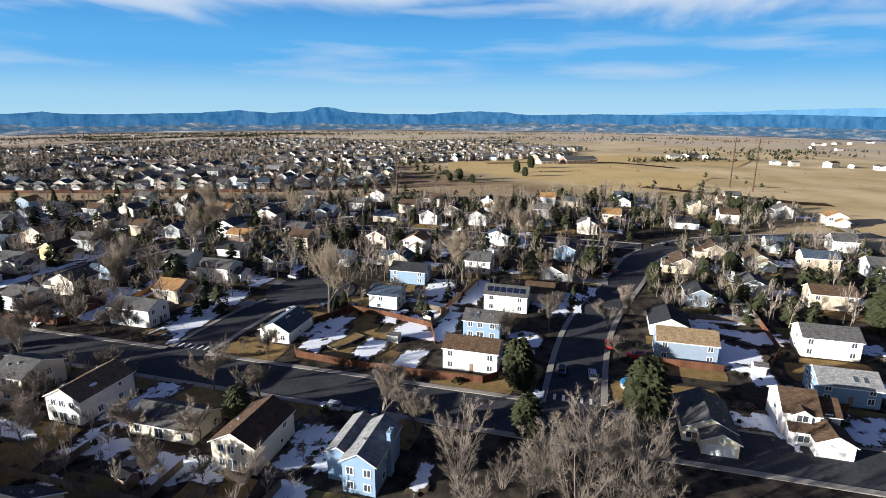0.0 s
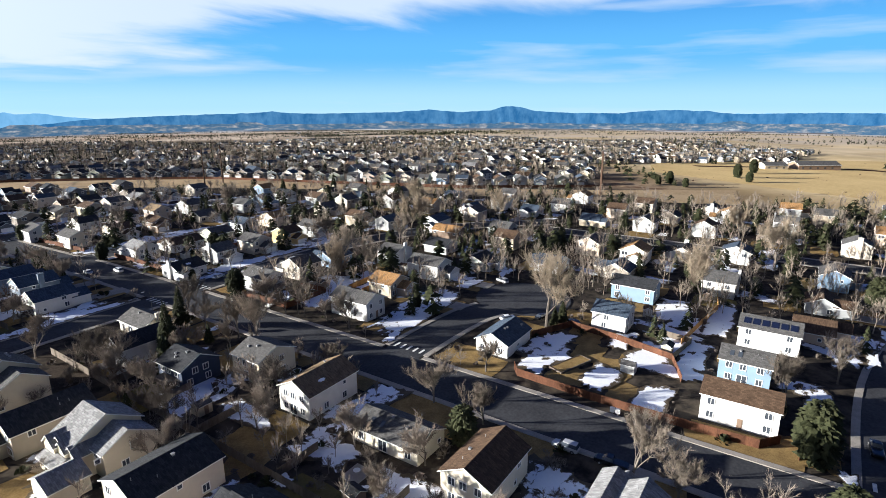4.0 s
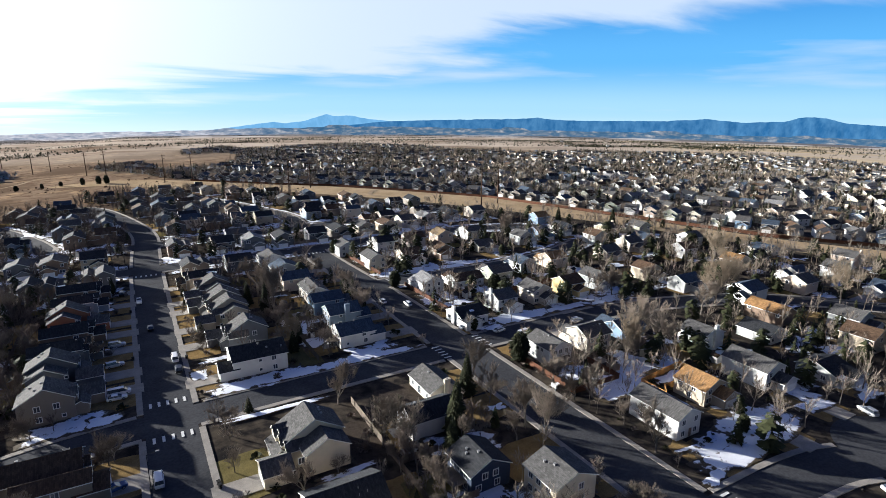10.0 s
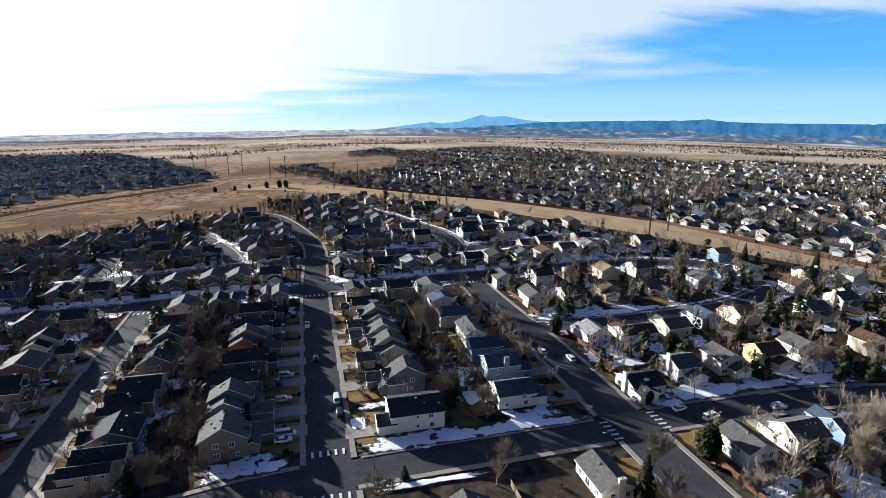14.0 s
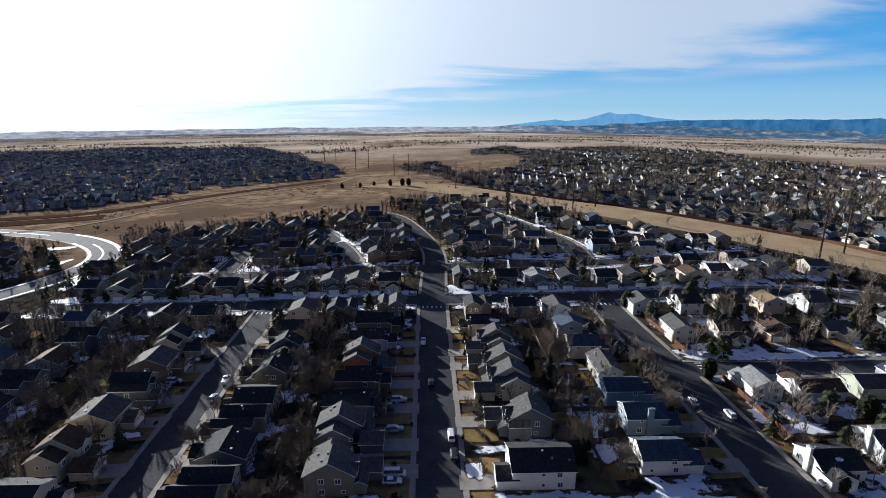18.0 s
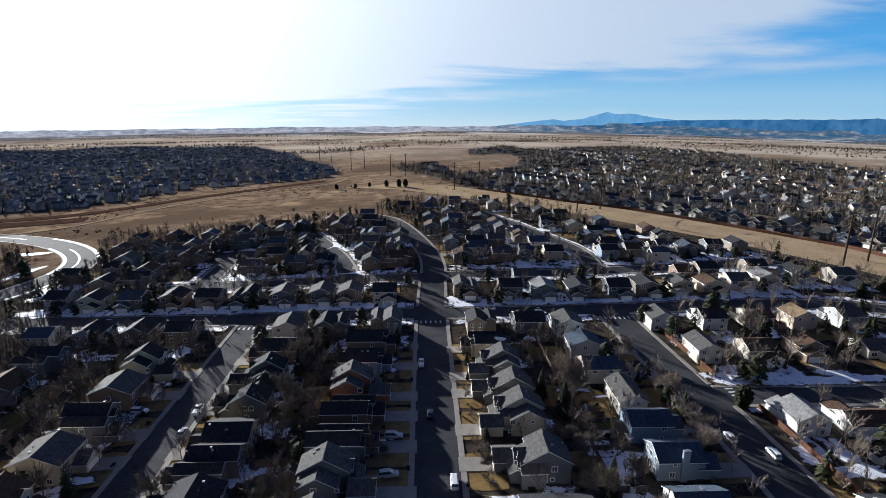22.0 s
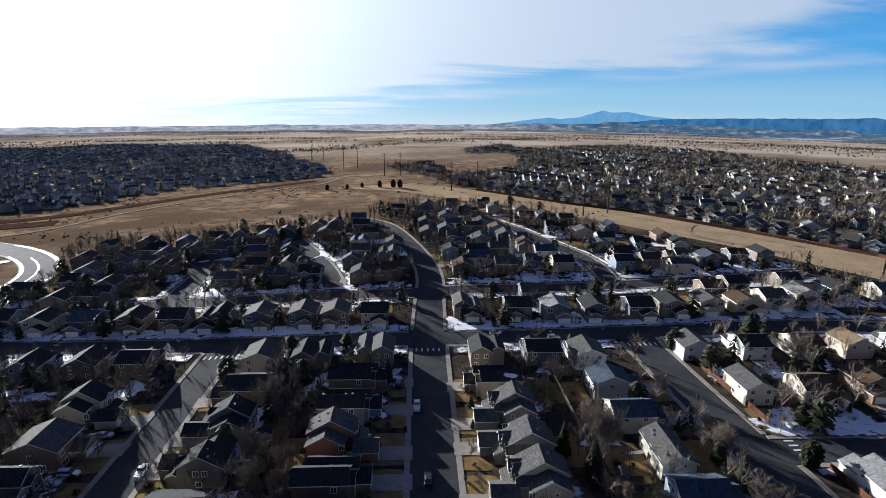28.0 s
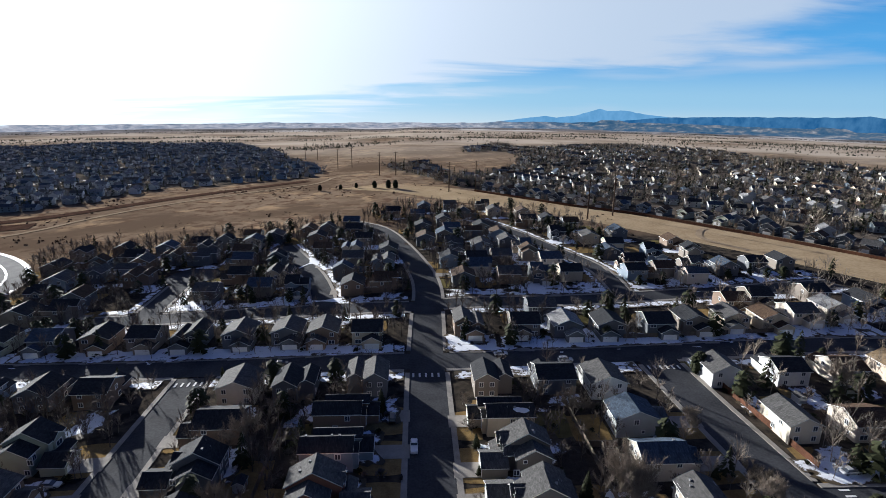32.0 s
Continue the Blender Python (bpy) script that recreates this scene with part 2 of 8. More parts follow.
WALLS = dict(white=(0.58, 0.58, 0.565), cream=(0.62, 0.56, 0.45), tan=(0.47, 0.40, 0.30), beige=(0.56, 0.50, 0.42), yellow=(0.62, 0.47, 0.22),
             blue=(0.19, 0.275, 0.38), slate=(0.20, 0.25, 0.31), grey=(0.38, 0.39, 0.39), sage=(0.36, 0.38, 0.30), brick=(0.30, 0.13, 0.08), peach=(0.56, 0.46, 0.37), brown=(0.20, 0.14, 0.10), taupe=(0.21, 0.18, 0.15), dusk=(0.115, 0.125, 0.14), sand=(0.62, 0.55, 0.42), wheat=(0.40, 0.355, 0.28), ivory=(0.66, 0.64, 0.60), navy=(0.035, 0.05, 0.085))
ROOFS = dict(dark=(0.032, 0.034, 0.038), grey=(0.09, 0.088, 0.086), light=(0.22, 0.22, 0.22), brown=(0.085, 0.055, 0.036), tan=(0.22, 0.16, 0.095), slate=(0.055, 0.075, 0.105), rust=(0.28, 0.16, 0.07), umber=(0.17, 0.12, 0.075))
WALL = {k: siding("siding_" + k, v) for k, v in WALLS.items()}
ROOF = {k: shingle("shingle_" + k, v) for k, v in ROOFS.items()}
TRIM = mottled("white_trim", (0.66, 0.66, 0.64), (0.78, 0.78, 0.76), 3, 0.6)
GLASS, _nt, _b = node_mat("window_glass", 0.06)
_b.inputs["Base Color"].default_value, _b.inputs["Specular IOR Level"].default_value = (0.05, 0.06, 0.075, 1), 0.7
PANELGLASS, _nt, _b = node_mat("solar_panel", 0.15)
_b.inputs["Base Color"].default_value = (0.008, 0.012, 0.03, 1)
ASPHALT = mottled("asphalt", (0.029, 0.0305, 0.0345), (0.075, 0.077, 0.083), 0.12, 0.9, fine=1.6, bump=0.2, spec=0.04)
CONCRETE = mottled("concrete", (0.20, 0.185, 0.165), (0.36, 0.33, 0.29), 0.5, 0.9, fine=5.0, bump=0.15)
PALE_ROAD = mottled("pale_road", (0.09, 0.09, 0.092), (0.16, 0.158, 0.155), 0.2, 0.9, fine=2.0, spec=0.02)
SNOW_BANK = mottled("snow_bank", (0.78, 0.80, 0.84), (0.90, 0.91, 0.93), 0.8, 0.7, fine=7, bump=0.5, bump_scale=4)


def thin_snow():
    """Old snow that thins out into dead grass towards the edge of its patch."""
    m, nt, b = node_mat("snow", 0.75)
    n, l = nt.nodes.new, nt.links.new
    b.inputs["Specular IOR Level"].default_value = 0.1
    geo, att = n("ShaderNodeNewGeometry"), n("ShaderNodeAttribute")
    att.attribute_name = "cover"

    def nz(scale, detail):
        t = n("ShaderNodeTexNoise")
        t.inputs["Scale"].default_value, t.inputs["Detail"].default_value, t.inputs["Roughness"].default_value = scale, detail, 0.65
        l(geo.outputs["Position"], t.inputs[0])
        return t.outputs[0]

    add = n("ShaderNodeMath")
    add.operation = "MULTIPLY_ADD"
    l(nz(0.38, 10), add.inputs[0])
    add.inputs[1].default_value = 2.1
    l(att.outputs["Fac"], add.inputs[2])
    edge = n("ShaderNodeMapRange")
    edge.interpolation_type = "SMOOTHSTEP"
    edge.inputs["From Min"].default_value, edge.inputs["From Max"].default_value = 0.93, 1.12
    l(add.outputs[0], edge.inputs[0])

    def mix(f, a, c):
        x = n("ShaderNodeMix")
        x.data_type = "RGBA"
        l(f, x.inputs["Factor"])
        for k, v in (("A", a), ("B", c)):
            if isinstance(v, tuple):
                x.inputs[k].default_value = (*v, 1)
            else:
                l(v, x.inputs[k])
        return x.outputs["Result"]

    white = mix(nz(1.6, 5), (0.74, 0.77, 0.82), (0.92, 0.93, 0.95))
    dirt = mix(nz(0.9, 5), (0.04, 0.032, 0.024), (0.13, 0.10, 0.062))
    l(mix(edge.outputs[0], dirt, white), b.inputs["Base Color"])
    bp = n("ShaderNodeBump")
    bp.inputs["Strength"].default_value, bp.inputs["Distance"].default_value = 0.5, 0.08
    l(nz(3.0, 4), bp.inputs["Height"])
    l(bp.outputs[0], b.inputs["Normal"])
    return m


SNOW = thin_snow()
LAWN = mottled("dry_lawn", (0.12, 0.08, 0.035), (0.32, 0.22, 0.095), 0.35, 0.95, fine=4, bump=0.6, bump_scale=9, spec=0.0)
GREENLAWN = mottled("green_lawn", (0.08, 0.07, 0.028), (0.19, 0.155, 0.068), 0.35, 0.95, fine=4, bump=0.5, bump_scale=9, spec=0.0)
MULCH = mottled("mulch", (0.026, 0.022, 0.02), (0.085, 0.069, 0.054), 0.8, 0.95, fine=5, bump=0.6, bump_scale=9, spec=0.0)
WOOD = mottled("fence_wood", (0.06, 0.028, 0.018), (0.135, 0.062, 0.036), 0.9, 0.8, fine=9, per_object=0.25, stretch=(1, 1, 0.2))
NEWWOOD = mottled("new_fence_wood", (0.34, 0.18, 0.06), (0.50, 0.29, 0.11), 0.9, 0.75, fine=9, per_object=0.2, stretch=(1, 1, 0.2))
GREYWOOD = mottled("weathered_wood", (0.085, 0.07, 0.056), (0.18, 0.15, 0.12), 0.9, 0.85, fine=9, per_object=0.2, stretch=(1, 1, 0.2))
BARK = mottled("bark", (0.085, 0.075, 0.066), (0.20, 0.175, 0.15), 3, 0.9, bump=0.6, per_object=0.25)
TANTWIG = mottled("tan_bare_twigs", (0.16, 0.13, 0.10), (0.36, 0.295, 0.215), 0.6, 0.9, fine=6)
# darker twig copy: the shade of backlit western trees is in its colour
DARKTWIG = mottled("dark_bare_twigs", (0.06, 0.05, 0.045), (0.165, 0.135, 0.115), 0.6, 0.9, fine=6)
FARTWIG = mottled("hazy_twigs", (0.13, 0.108, 0.088), (0.32, 0.27, 0.21), 0.05, 0.9, fine=0.8)
# greyer copy of the far twigs, with bluish haze and shade in the colour
HAZETWIG = mottled("haze_grey_twigs", (0.10, 0.10, 0.105), (0.23, 0.23, 0.24), 0.05, 0.9, fine=0.8)
TWIG = mottled("bare_twigs", (0.095, 0.08, 0.069), (0.265, 0.222, 0.178), 0.6, 0.9, fine=6, per_object=0.4)
NEEDLE = mottled("pine_needles", (0.011, 0.015, 0.008), (0.05, 0.053, 0.025), 1.2, 0.8, fine=8, per_object=0.3)
POLEWOOD = mottled("pole_wood", (0.05, 0.03, 0.022), (0.10, 0.065, 0.045), 2, 0.9, stretch=(1, 1, 0.1))
METAL = mottled("galvanised_metal", (0.22, 0.225, 0.23), (0.32, 0.32, 0.325), 3, 0.65, metal=0.4)
RUBBER = mottled("rubber", (0.012, 0.012, 0.012), (0.03, 0.03, 0.03), 4, 0.85)
PAINT = mottled("road_paint", (0.55, 0.55, 0.52), (0.75, 0.75, 0.72), 1.5, 0.7, fine=8)
CARS = {}
for _k, _c in dict(white=(0.75, 0.75, 0.75), red=(0.35, 0.02, 0.015), silver=(0.42, 0.43, 0.45), black=(0.015, 0.016, 0.018), blue=(0.03, 0.07, 0.2)).items():
    CARS[_k] = mottled("car_paint_" + _k, tuple(v * 0.9 for v in _c), _c, 1, 0.25, spec=0.6)


# ---------------------------------------------------------------- small builders
def mesh_of(name, verts, faces, mats=(), slots=None, smooth=False):
    me = bpy.data.meshes.new(name)
    me.from_pydata([tuple(v) for v in verts], [], faces)
    for m in mats:
        me.materials.append(m)
    if slots:
        me.polygons.foreach_set("material_index", slots)
    if smooth:
        me.shade_smooth()
    me.update()
    return me


class Geo:
    """Collects boxes, prisms and sheets into one mesh."""

    def __init__(self):
        self.v, self.f = [], []

    def add(self, verts, faces):
        k = len(self.v)
        self.v += [tuple(v) for v in verts]
        self.f += [tuple(i + k for i in f) for f in faces]
        return self

    def box(self, x0, x1, y0, y1, z0, z1):
        return self.add([(x0, y0, z0), (x1, y0, z0), (x1, y1, z0), (x0, y1, z0), (x0, y0, z1), (x1, y0, z1), (x1, y1, z1), (x0, y1, z1)],
                        [(3, 2, 1, 0), (4, 5, 6, 7), (0, 1, 5, 4), (1, 2, 6, 5), (2, 3, 7, 6), (3, 0, 4, 7)])

    def tube(self, a, b, r0, r1, n=5, cap=True):
        a, b = Vector(a), Vector(b)
        d = (b - a).normalized()
        s = d.cross(Vector((0, 0, 1)) if abs(d.z) < 0.9 else Vector((1, 0, 0))).normalized()
        u = d.cross(s)
        ring = [(math.cos(2 * math.pi * i / n), math.sin(2 * math.pi * i / n)) for i in range(n)]
        vs = [a + (s * c + u * w) * r0 for c, w in ring] + [b + (s * c + u * w) * r1 for c, w in ring]
        fs = [(i, (i + 1) % n, n + (i + 1) % n, n + i) for i in range(n)]
        if cap:
            fs += [tuple(range(n, 2 * n)), tuple(reversed(range(n)))]
        return self.add(vs, fs)

    def mesh(self, name, mat, smooth=False):
        return mesh_of(name, self.v, self.f, [mat], smooth=smooth)


def part(name, data, parent, label="", m=None):
    ob = new(name, data)
    ob.parent = parent
    if m is not None:
        ob.matrix_basis = m
    if label:
        ob["label"] = label
    return ob


def ground_z(x, y):
    """The lie of the land: level round the streets, falling gently to the west and into the distance."""
    r = math.hypot(x, y)
    z = -13 * math.tanh(0.055 * max(0.0, -(x + 15)) / 13)
    s = max(0.0, r - 340)
    z -= 0.039 * s * s / (s + 120)
    if r > 480:
        z += noise.noise(Vector((x, y, 0)) * 0.004) * min(6.0, (r - 480) * 0.01)
    return z


def drape(name, rings, mat, lift, step=6.0, thick=0.0):
    """A strip between two polylines, laid on the ground."""
    left, right = rings
    vs, fs = [], []
    rows = []
    for i in range(len(left) - 1):
        (ax, ay), (bx, by), (cx, cy), (dx, dy) = left[i], left[i + 1], right[i], right[i + 1]
        k = max(1, int(max(math.hypot(bx - ax, by - ay), math.hypot(dx - cx, dy - cy)) / step))
        for j in range(k + (i == len(left) - 2)):
            t = j / k
            rows.append(((ax + (bx - ax) * t, ay + (by - ay) * t), (cx + (dx - cx) * t, cy + (dy - cy) * t)))
    across = 3
    for p, q in rows:
        for j in range(across + 1):
            t = j / across
            x, y = p[0] + (q[0] - p[0]) * t, p[1] + (q[1] - p[1]) * t
            vs.append((x, y, ground_z(x, y) + lift))
    w = across + 1
    for i in range(len(rows) - 1):
        for j in range(across):
            a = i * w + j
            fs.append((a, a + w, a + w + 1, a + 1))
    if thick:
        n = len(vs)
        edge = [(i * w, (i + 1) * w) for i in range(len(rows) - 1)] + [((i + 1) * w + across, i * w + across) for i in range(len(rows) - 1)]
        edge += [(j + 1, j) for j in range(across)] + [((len(rows) - 1) * w + j, (len(rows) - 1) * w + j + 1) for j in range(across)]
        vs += [(x, y, z - thick) for x, y, z in vs]
        fs += [(b, a, a + n, b + n) for a, b in edge]
    return mesh_of(name, vs, fs, [mat])


def offset(line, d):
    out = []
    for i, (x, y) in enumerate(line):
        x0, y0 = line[max(i - 1, 0)]
        x1, y1 = line[min(i + 1, len(line) - 1)]
        k = math.hypot(x1 - x0, y1 - y0) or 1
        out.append((x - (y1 - y0) / k * d, y + (x1 - x0) / k * d))
    return out


def disc_line(cx, cy, r, a0=0, a1=360, n=28):
    return [(cx + r * math.cos(radians(a0 + (a1 - a0) * i / n)), cy + r * math.sin(radians(a0 + (a1 - a0) * i / n))) for i in range(n + 1)]


# ---------------------------------------------------------------- ground and distance
def inside(x, y, poly):
    c = False
    for (ax, ay), (bx, by) in zip(poly, poly[1:] + poly[:1]):
        if (ay > y) != (by > y) and x < (bx - ax) * (y - ay) / (by - ay) + ax:
            c = not c
    return c


FAR_EAST = [(-38, 823), (63, 585), (133, 498), (180, 455), (222, 392), (266, 322), (296, 215), (330, 120), (385, 47), (560, 110), (640, 60), (740, -60), (1000, -80), (1400, 126), (1320, 600), (1050, 950), (720, 890), (770, 1130), (700, 1400), (580, 1560), (430, 1480), (300, 1350), (215, 1480), (130, 1300), (38, 959)]
OPEN_GRASS = [(20, 1180), (190, 1180), (200, 1040), (150, 830), (98, 712), (40, 705), (20, 900)]     # a wedge of grass between two rows of far houses
FAR_WEST = [(-420, 500), (-334, 522), (-298, 590), (-285, 660), (-226, 704), (-150, 718), (-113, 775), (-160, 932), (-300, 1296), (-520, 1750), (-1047, 1800), (-1400, 1700), (-1300, 1000), (-700, 560)]


def build_ground():
    def axis(lo, hi):
        out, v, step = [0.0], 0.0, 6.0
        while v < hi:
            step = 6.0 if v < 420 else step * 1.12
            v += step
            out.append(min(v, hi))
        neg, v, step = [], 0.0, 6.0
        while v > lo:
            step = 6.0 if v > -420 else step * 1.12
            v -= step
            neg.append(max(v, lo))
        return neg[::-1] + out

    xs, ys = axis(-4700, 4700), axis(-2600, 4700)
    vs = [(x, y, ground_z(x, y)) for y in ys for x in xs]
    w = len(xs)
    fs = [(j * w + i, j * w + i + 1, (j + 1) * w + i + 1, (j + 1) * w + i) for j in range(len(ys) - 1) for i in range(w - 1)]
    m, nt, b = node_mat("ground", 0.95)
    n, l = nt.nodes.new, nt.links.new
    b.inputs["Specular IOR Level"].default_value = 0.0
    geo = n("ShaderNodeNewGeometry")

    def nz(scale, detail=5):
        t = n("ShaderNodeTexNoise")
        t.inputs["Scale"].default_value, t.inputs["Detail"].default_value, t.inputs["Roughness"].default_value = scale, detail, 0.6
        l(geo.outputs["Position"], t.inputs[0])
        return t.outputs[0]

    def ramp(v, a, b_):
        r = n("ShaderNodeMapRange")
        r.inputs["From Min"].default_value, r.inputs["From Max"].default_value = a, b_
        l(v, r.inputs[0])
        return r.outputs[0]

    def mix(f, a, b_):
        x = n("ShaderNodeMix")
        x.data_type = "RGBA"
        l(f, x.inputs["Factor"])
        for k, v in (("A", a), ("B", b_)):
            if isinstance(v, tuple):
                x.inputs[k].default_value = (*v, 1)
            else:
                l(v, x.inputs[k])
        return x.outputs["Result"]

    grass = mix(ramp(nz(0.02), 0.35, 0.65), (0.15, 0.108, 0.072), (0.28, 0.21, 0.145))
    grass = mix(ramp(nz(0.5), 0.42, 0.72), grass, (0.20, 0.14, 0.092))
    grass = mix(ramp(nz(0.09, 8), 0.50, 0.60), grass, (0.12, 0.075, 0.05))
    grass = mix(ramp(nz(0.035, 8), 0.56, 0.62), grass, (0.34, 0.24, 0.145))
    grass = mix(ramp(nz(0.008, 7), 0.47, 0.6), grass, (0.125, 0.088, 0.06))
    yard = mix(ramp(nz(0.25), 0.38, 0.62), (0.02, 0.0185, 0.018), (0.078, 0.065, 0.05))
    aslant = n("ShaderNodeVectorMath")             # hay land to the south-east, brown grass elsewhere
    aslant.operation = "DOT_PRODUCT"
    aslant.inputs[1].default_value = (0.75, -0.66, 0)
    l(geo.outputs["Position"], aslant.inputs[0])
    hay = mix(ramp(nz(0.012, 7), 0.4, 0.62), (0.46, 0.345, 0.18), (0.66, 0.52, 0.30))
    grass = mix(ramp(aslant.outputs["Value"], 290, 400), grass, hay)
    # yards inside the streets, grassland outside
    sep = n("ShaderNodeSeparateXYZ")
    l(geo.outputs["Position"], sep.inputs[0])
    ln = n("ShaderNodeVectorMath")
    ln.operation = "DISTANCE"
    ln.inputs[1].default_value = (40, 60, 0)
    l(geo.outputs["Position"], ln.inputs[0])
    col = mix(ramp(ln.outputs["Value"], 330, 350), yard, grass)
    # paler with distance: haze over the far plain is mixed into its colour
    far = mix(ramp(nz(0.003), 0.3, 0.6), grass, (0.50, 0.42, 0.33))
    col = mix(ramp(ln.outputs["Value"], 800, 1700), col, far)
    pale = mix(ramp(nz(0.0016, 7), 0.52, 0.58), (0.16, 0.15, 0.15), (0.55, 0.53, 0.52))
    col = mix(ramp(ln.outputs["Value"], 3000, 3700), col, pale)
    town = n("ShaderNodeAttribute")                # gardens and lanes of the far neighbourhoods
    town.attribute_name = "built_up"
    col = mix(town.outputs["Fac"], col, mix(ramp(nz(0.06), 0.4, 0.6), (0.04, 0.037, 0.034), (0.14, 0.115, 0.09)))
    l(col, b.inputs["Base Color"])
    bp = n("ShaderNodeBump")
    bp.inputs["Strength"].default_value, bp.inputs["Distance"].default_value = 0.4, 0.1
    l(nz(1.5), bp.inputs["Height"])
    l(bp.outputs[0], b.inputs["Normal"])
    me = mesh_of("ground", vs, fs, [m], smooth=True)
    built = [1.0 if math.hypot(x, y) > 200 and not inside(x, y, OPEN_GRASS) and (inside(x, y, FAR_EAST) or inside(x, y, FAR_WEST)) else 0.0 for x, y, z in vs]
    me.attributes.new("built_up", "FLOAT", "POINT").data.foreach_set("value", built)
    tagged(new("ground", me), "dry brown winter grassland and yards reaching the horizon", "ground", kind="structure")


build_ground()


def profile(rows, az):
    for (a0, e0), (a1, e1) in zip(rows, rows[1:]):
        if a0 <= az <= a1:
            u = (az - a0) / (a1 - a0)
            return e0 + (e1 - e0) * u
    return rows[0][1] if az < rows[0][0] else rows[-1][1]


def skyline_point(az, rad, e):
    """A point of the far skyline: azimuth in degrees, distance, elevation as seen from over the streets."""
    south = 70 * max(0.0, min(1.0, (az - 25) / 35))
    return rad * math.sin(radians(az)), rad * math.cos(radians(az)) - south + 10, 84 + rad * math.tan(radians(e))


FAR_PEAK = [(-80, -3.6), (6, -3.0), (8, -2.55), (10, -2.3), (12, -1.98), (13.3, -1.85), (14.4, -2.0), (16.4, -1.75), (17.4, -1.4), (18.5, -1.07), (19.2, -1.26), (21, -1.2), (22.5, -1.5), (24, -1.64), (28, -2.1), (70, -2.0), (84, -1.5), (96, -1.35), (99, -1.08), (103, -1.0), (107, -0.78), (112, -0.58), (128, -0.7)]
MESA_RANGE = [(-80, -3.6), (14, -3.1), (20, -2.25), (24, -1.8), (29, -1.6), (33, -1.5), (36, -1.44), (38.5, -1.38), (39.8, -1.22), (41.5, -1.45), (45, -1.5), (52, -1.38), (55.3, -1.16), (58, -1.42), (61.2, -1.25), (62.2, -0.93), (63.3, -0.84), (64.4, -0.96), (65.5, -1.3), (69, -1.5), (73.8, -1.52), (76.2, -1.3), (78.6, -1.2), (81.5, -1.3), (84, -1.56), (90, -1.4), (97, -1.4), (106, -1.2), (128, -1.4)]


def build_mountains():
    """A pale far peak, and a long flat-topped range in front of it, each with spurs and gullies; haze blue is their
    colour and glows.
    """
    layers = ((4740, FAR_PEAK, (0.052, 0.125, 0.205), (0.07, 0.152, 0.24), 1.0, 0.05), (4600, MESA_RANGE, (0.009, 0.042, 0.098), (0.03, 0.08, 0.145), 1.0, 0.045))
    for k, (rad, rows, dark, light, glow, rough) in enumerate(layers):
        vs, fs, n, q = [], [], 1000, 7
        for i in range(n + 1):
            az = -80 + 208 * i / n
            e = profile(rows, az) + rough * (noise.noise(Vector((az * 0.9, 3.1 + k * 9, 0))) + 0.7 * noise.noise(Vector((az * 3.1, 7.7 + k, 0))) + 0.35 * noise.noise(Vector((az * 8, 1.7 + k, 0))))
            for j in range(q):
                t = j / (q - 1)
                spur = 40 * (1 - t) * (noise.noise(Vector((az * 1.4, t * 1.2, k * 5))) + 0.6 * noise.noise(Vector((az * 4.5, t * 2.5, k * 3))))
                vs.append(skyline_point(az, rad + 60 * t + spur, -4.1 + (e + 4.1) * t ** 0.8))
        for i in range(n):
            for j in range(q - 1):
                a = i * q + j
                fs.append((a, a + q, a + q + 1, a + 1))
        m, nt, b = node_mat("far_hills_%d" % k, 1.0)
        nn, l = nt.nodes.new, nt.links.new
        b.inputs["Specular IOR Level"].default_value = 0
        geo = nn("ShaderNodeNewGeometry")
        mp = nn("ShaderNodeMapping")
        mp.inputs["Scale"].default_value = (1, 1, 0.55)
        l(geo.outputs["Position"], mp.inputs[0])
        t = nn("ShaderNodeTexNoise")
        t.inputs["Scale"].default_value, t.inputs["Detail"].default_value, t.inputs["Roughness"].default_value = 0.016, 9, 0.62
        l(mp.outputs[0], t.inputs[0])
        rg = nn("ShaderNodeMapRange")
        rg.inputs["From Min"].default_value, rg.inputs["From Max"].default_value = 0.36, 0.66
        l(t.outputs[0], rg.inputs[0])
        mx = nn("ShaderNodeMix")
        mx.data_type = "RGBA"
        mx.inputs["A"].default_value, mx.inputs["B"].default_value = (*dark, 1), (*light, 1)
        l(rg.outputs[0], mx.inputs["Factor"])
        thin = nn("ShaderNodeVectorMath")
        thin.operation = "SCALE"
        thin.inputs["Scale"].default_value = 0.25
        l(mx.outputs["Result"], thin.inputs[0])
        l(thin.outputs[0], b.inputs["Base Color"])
        # emission stands in for the blue haze in front of the slopes
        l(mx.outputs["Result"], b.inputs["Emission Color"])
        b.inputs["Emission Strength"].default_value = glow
        tagged(new("backdrop", mesh_of("backdrop", vs, fs, [m], smooth=True)), ("pale peak far behind the range, tinted haze blue", "long forested mountain range on the horizon, tinted haze blue")[k], "mountains", kind="structure")


build_mountains()


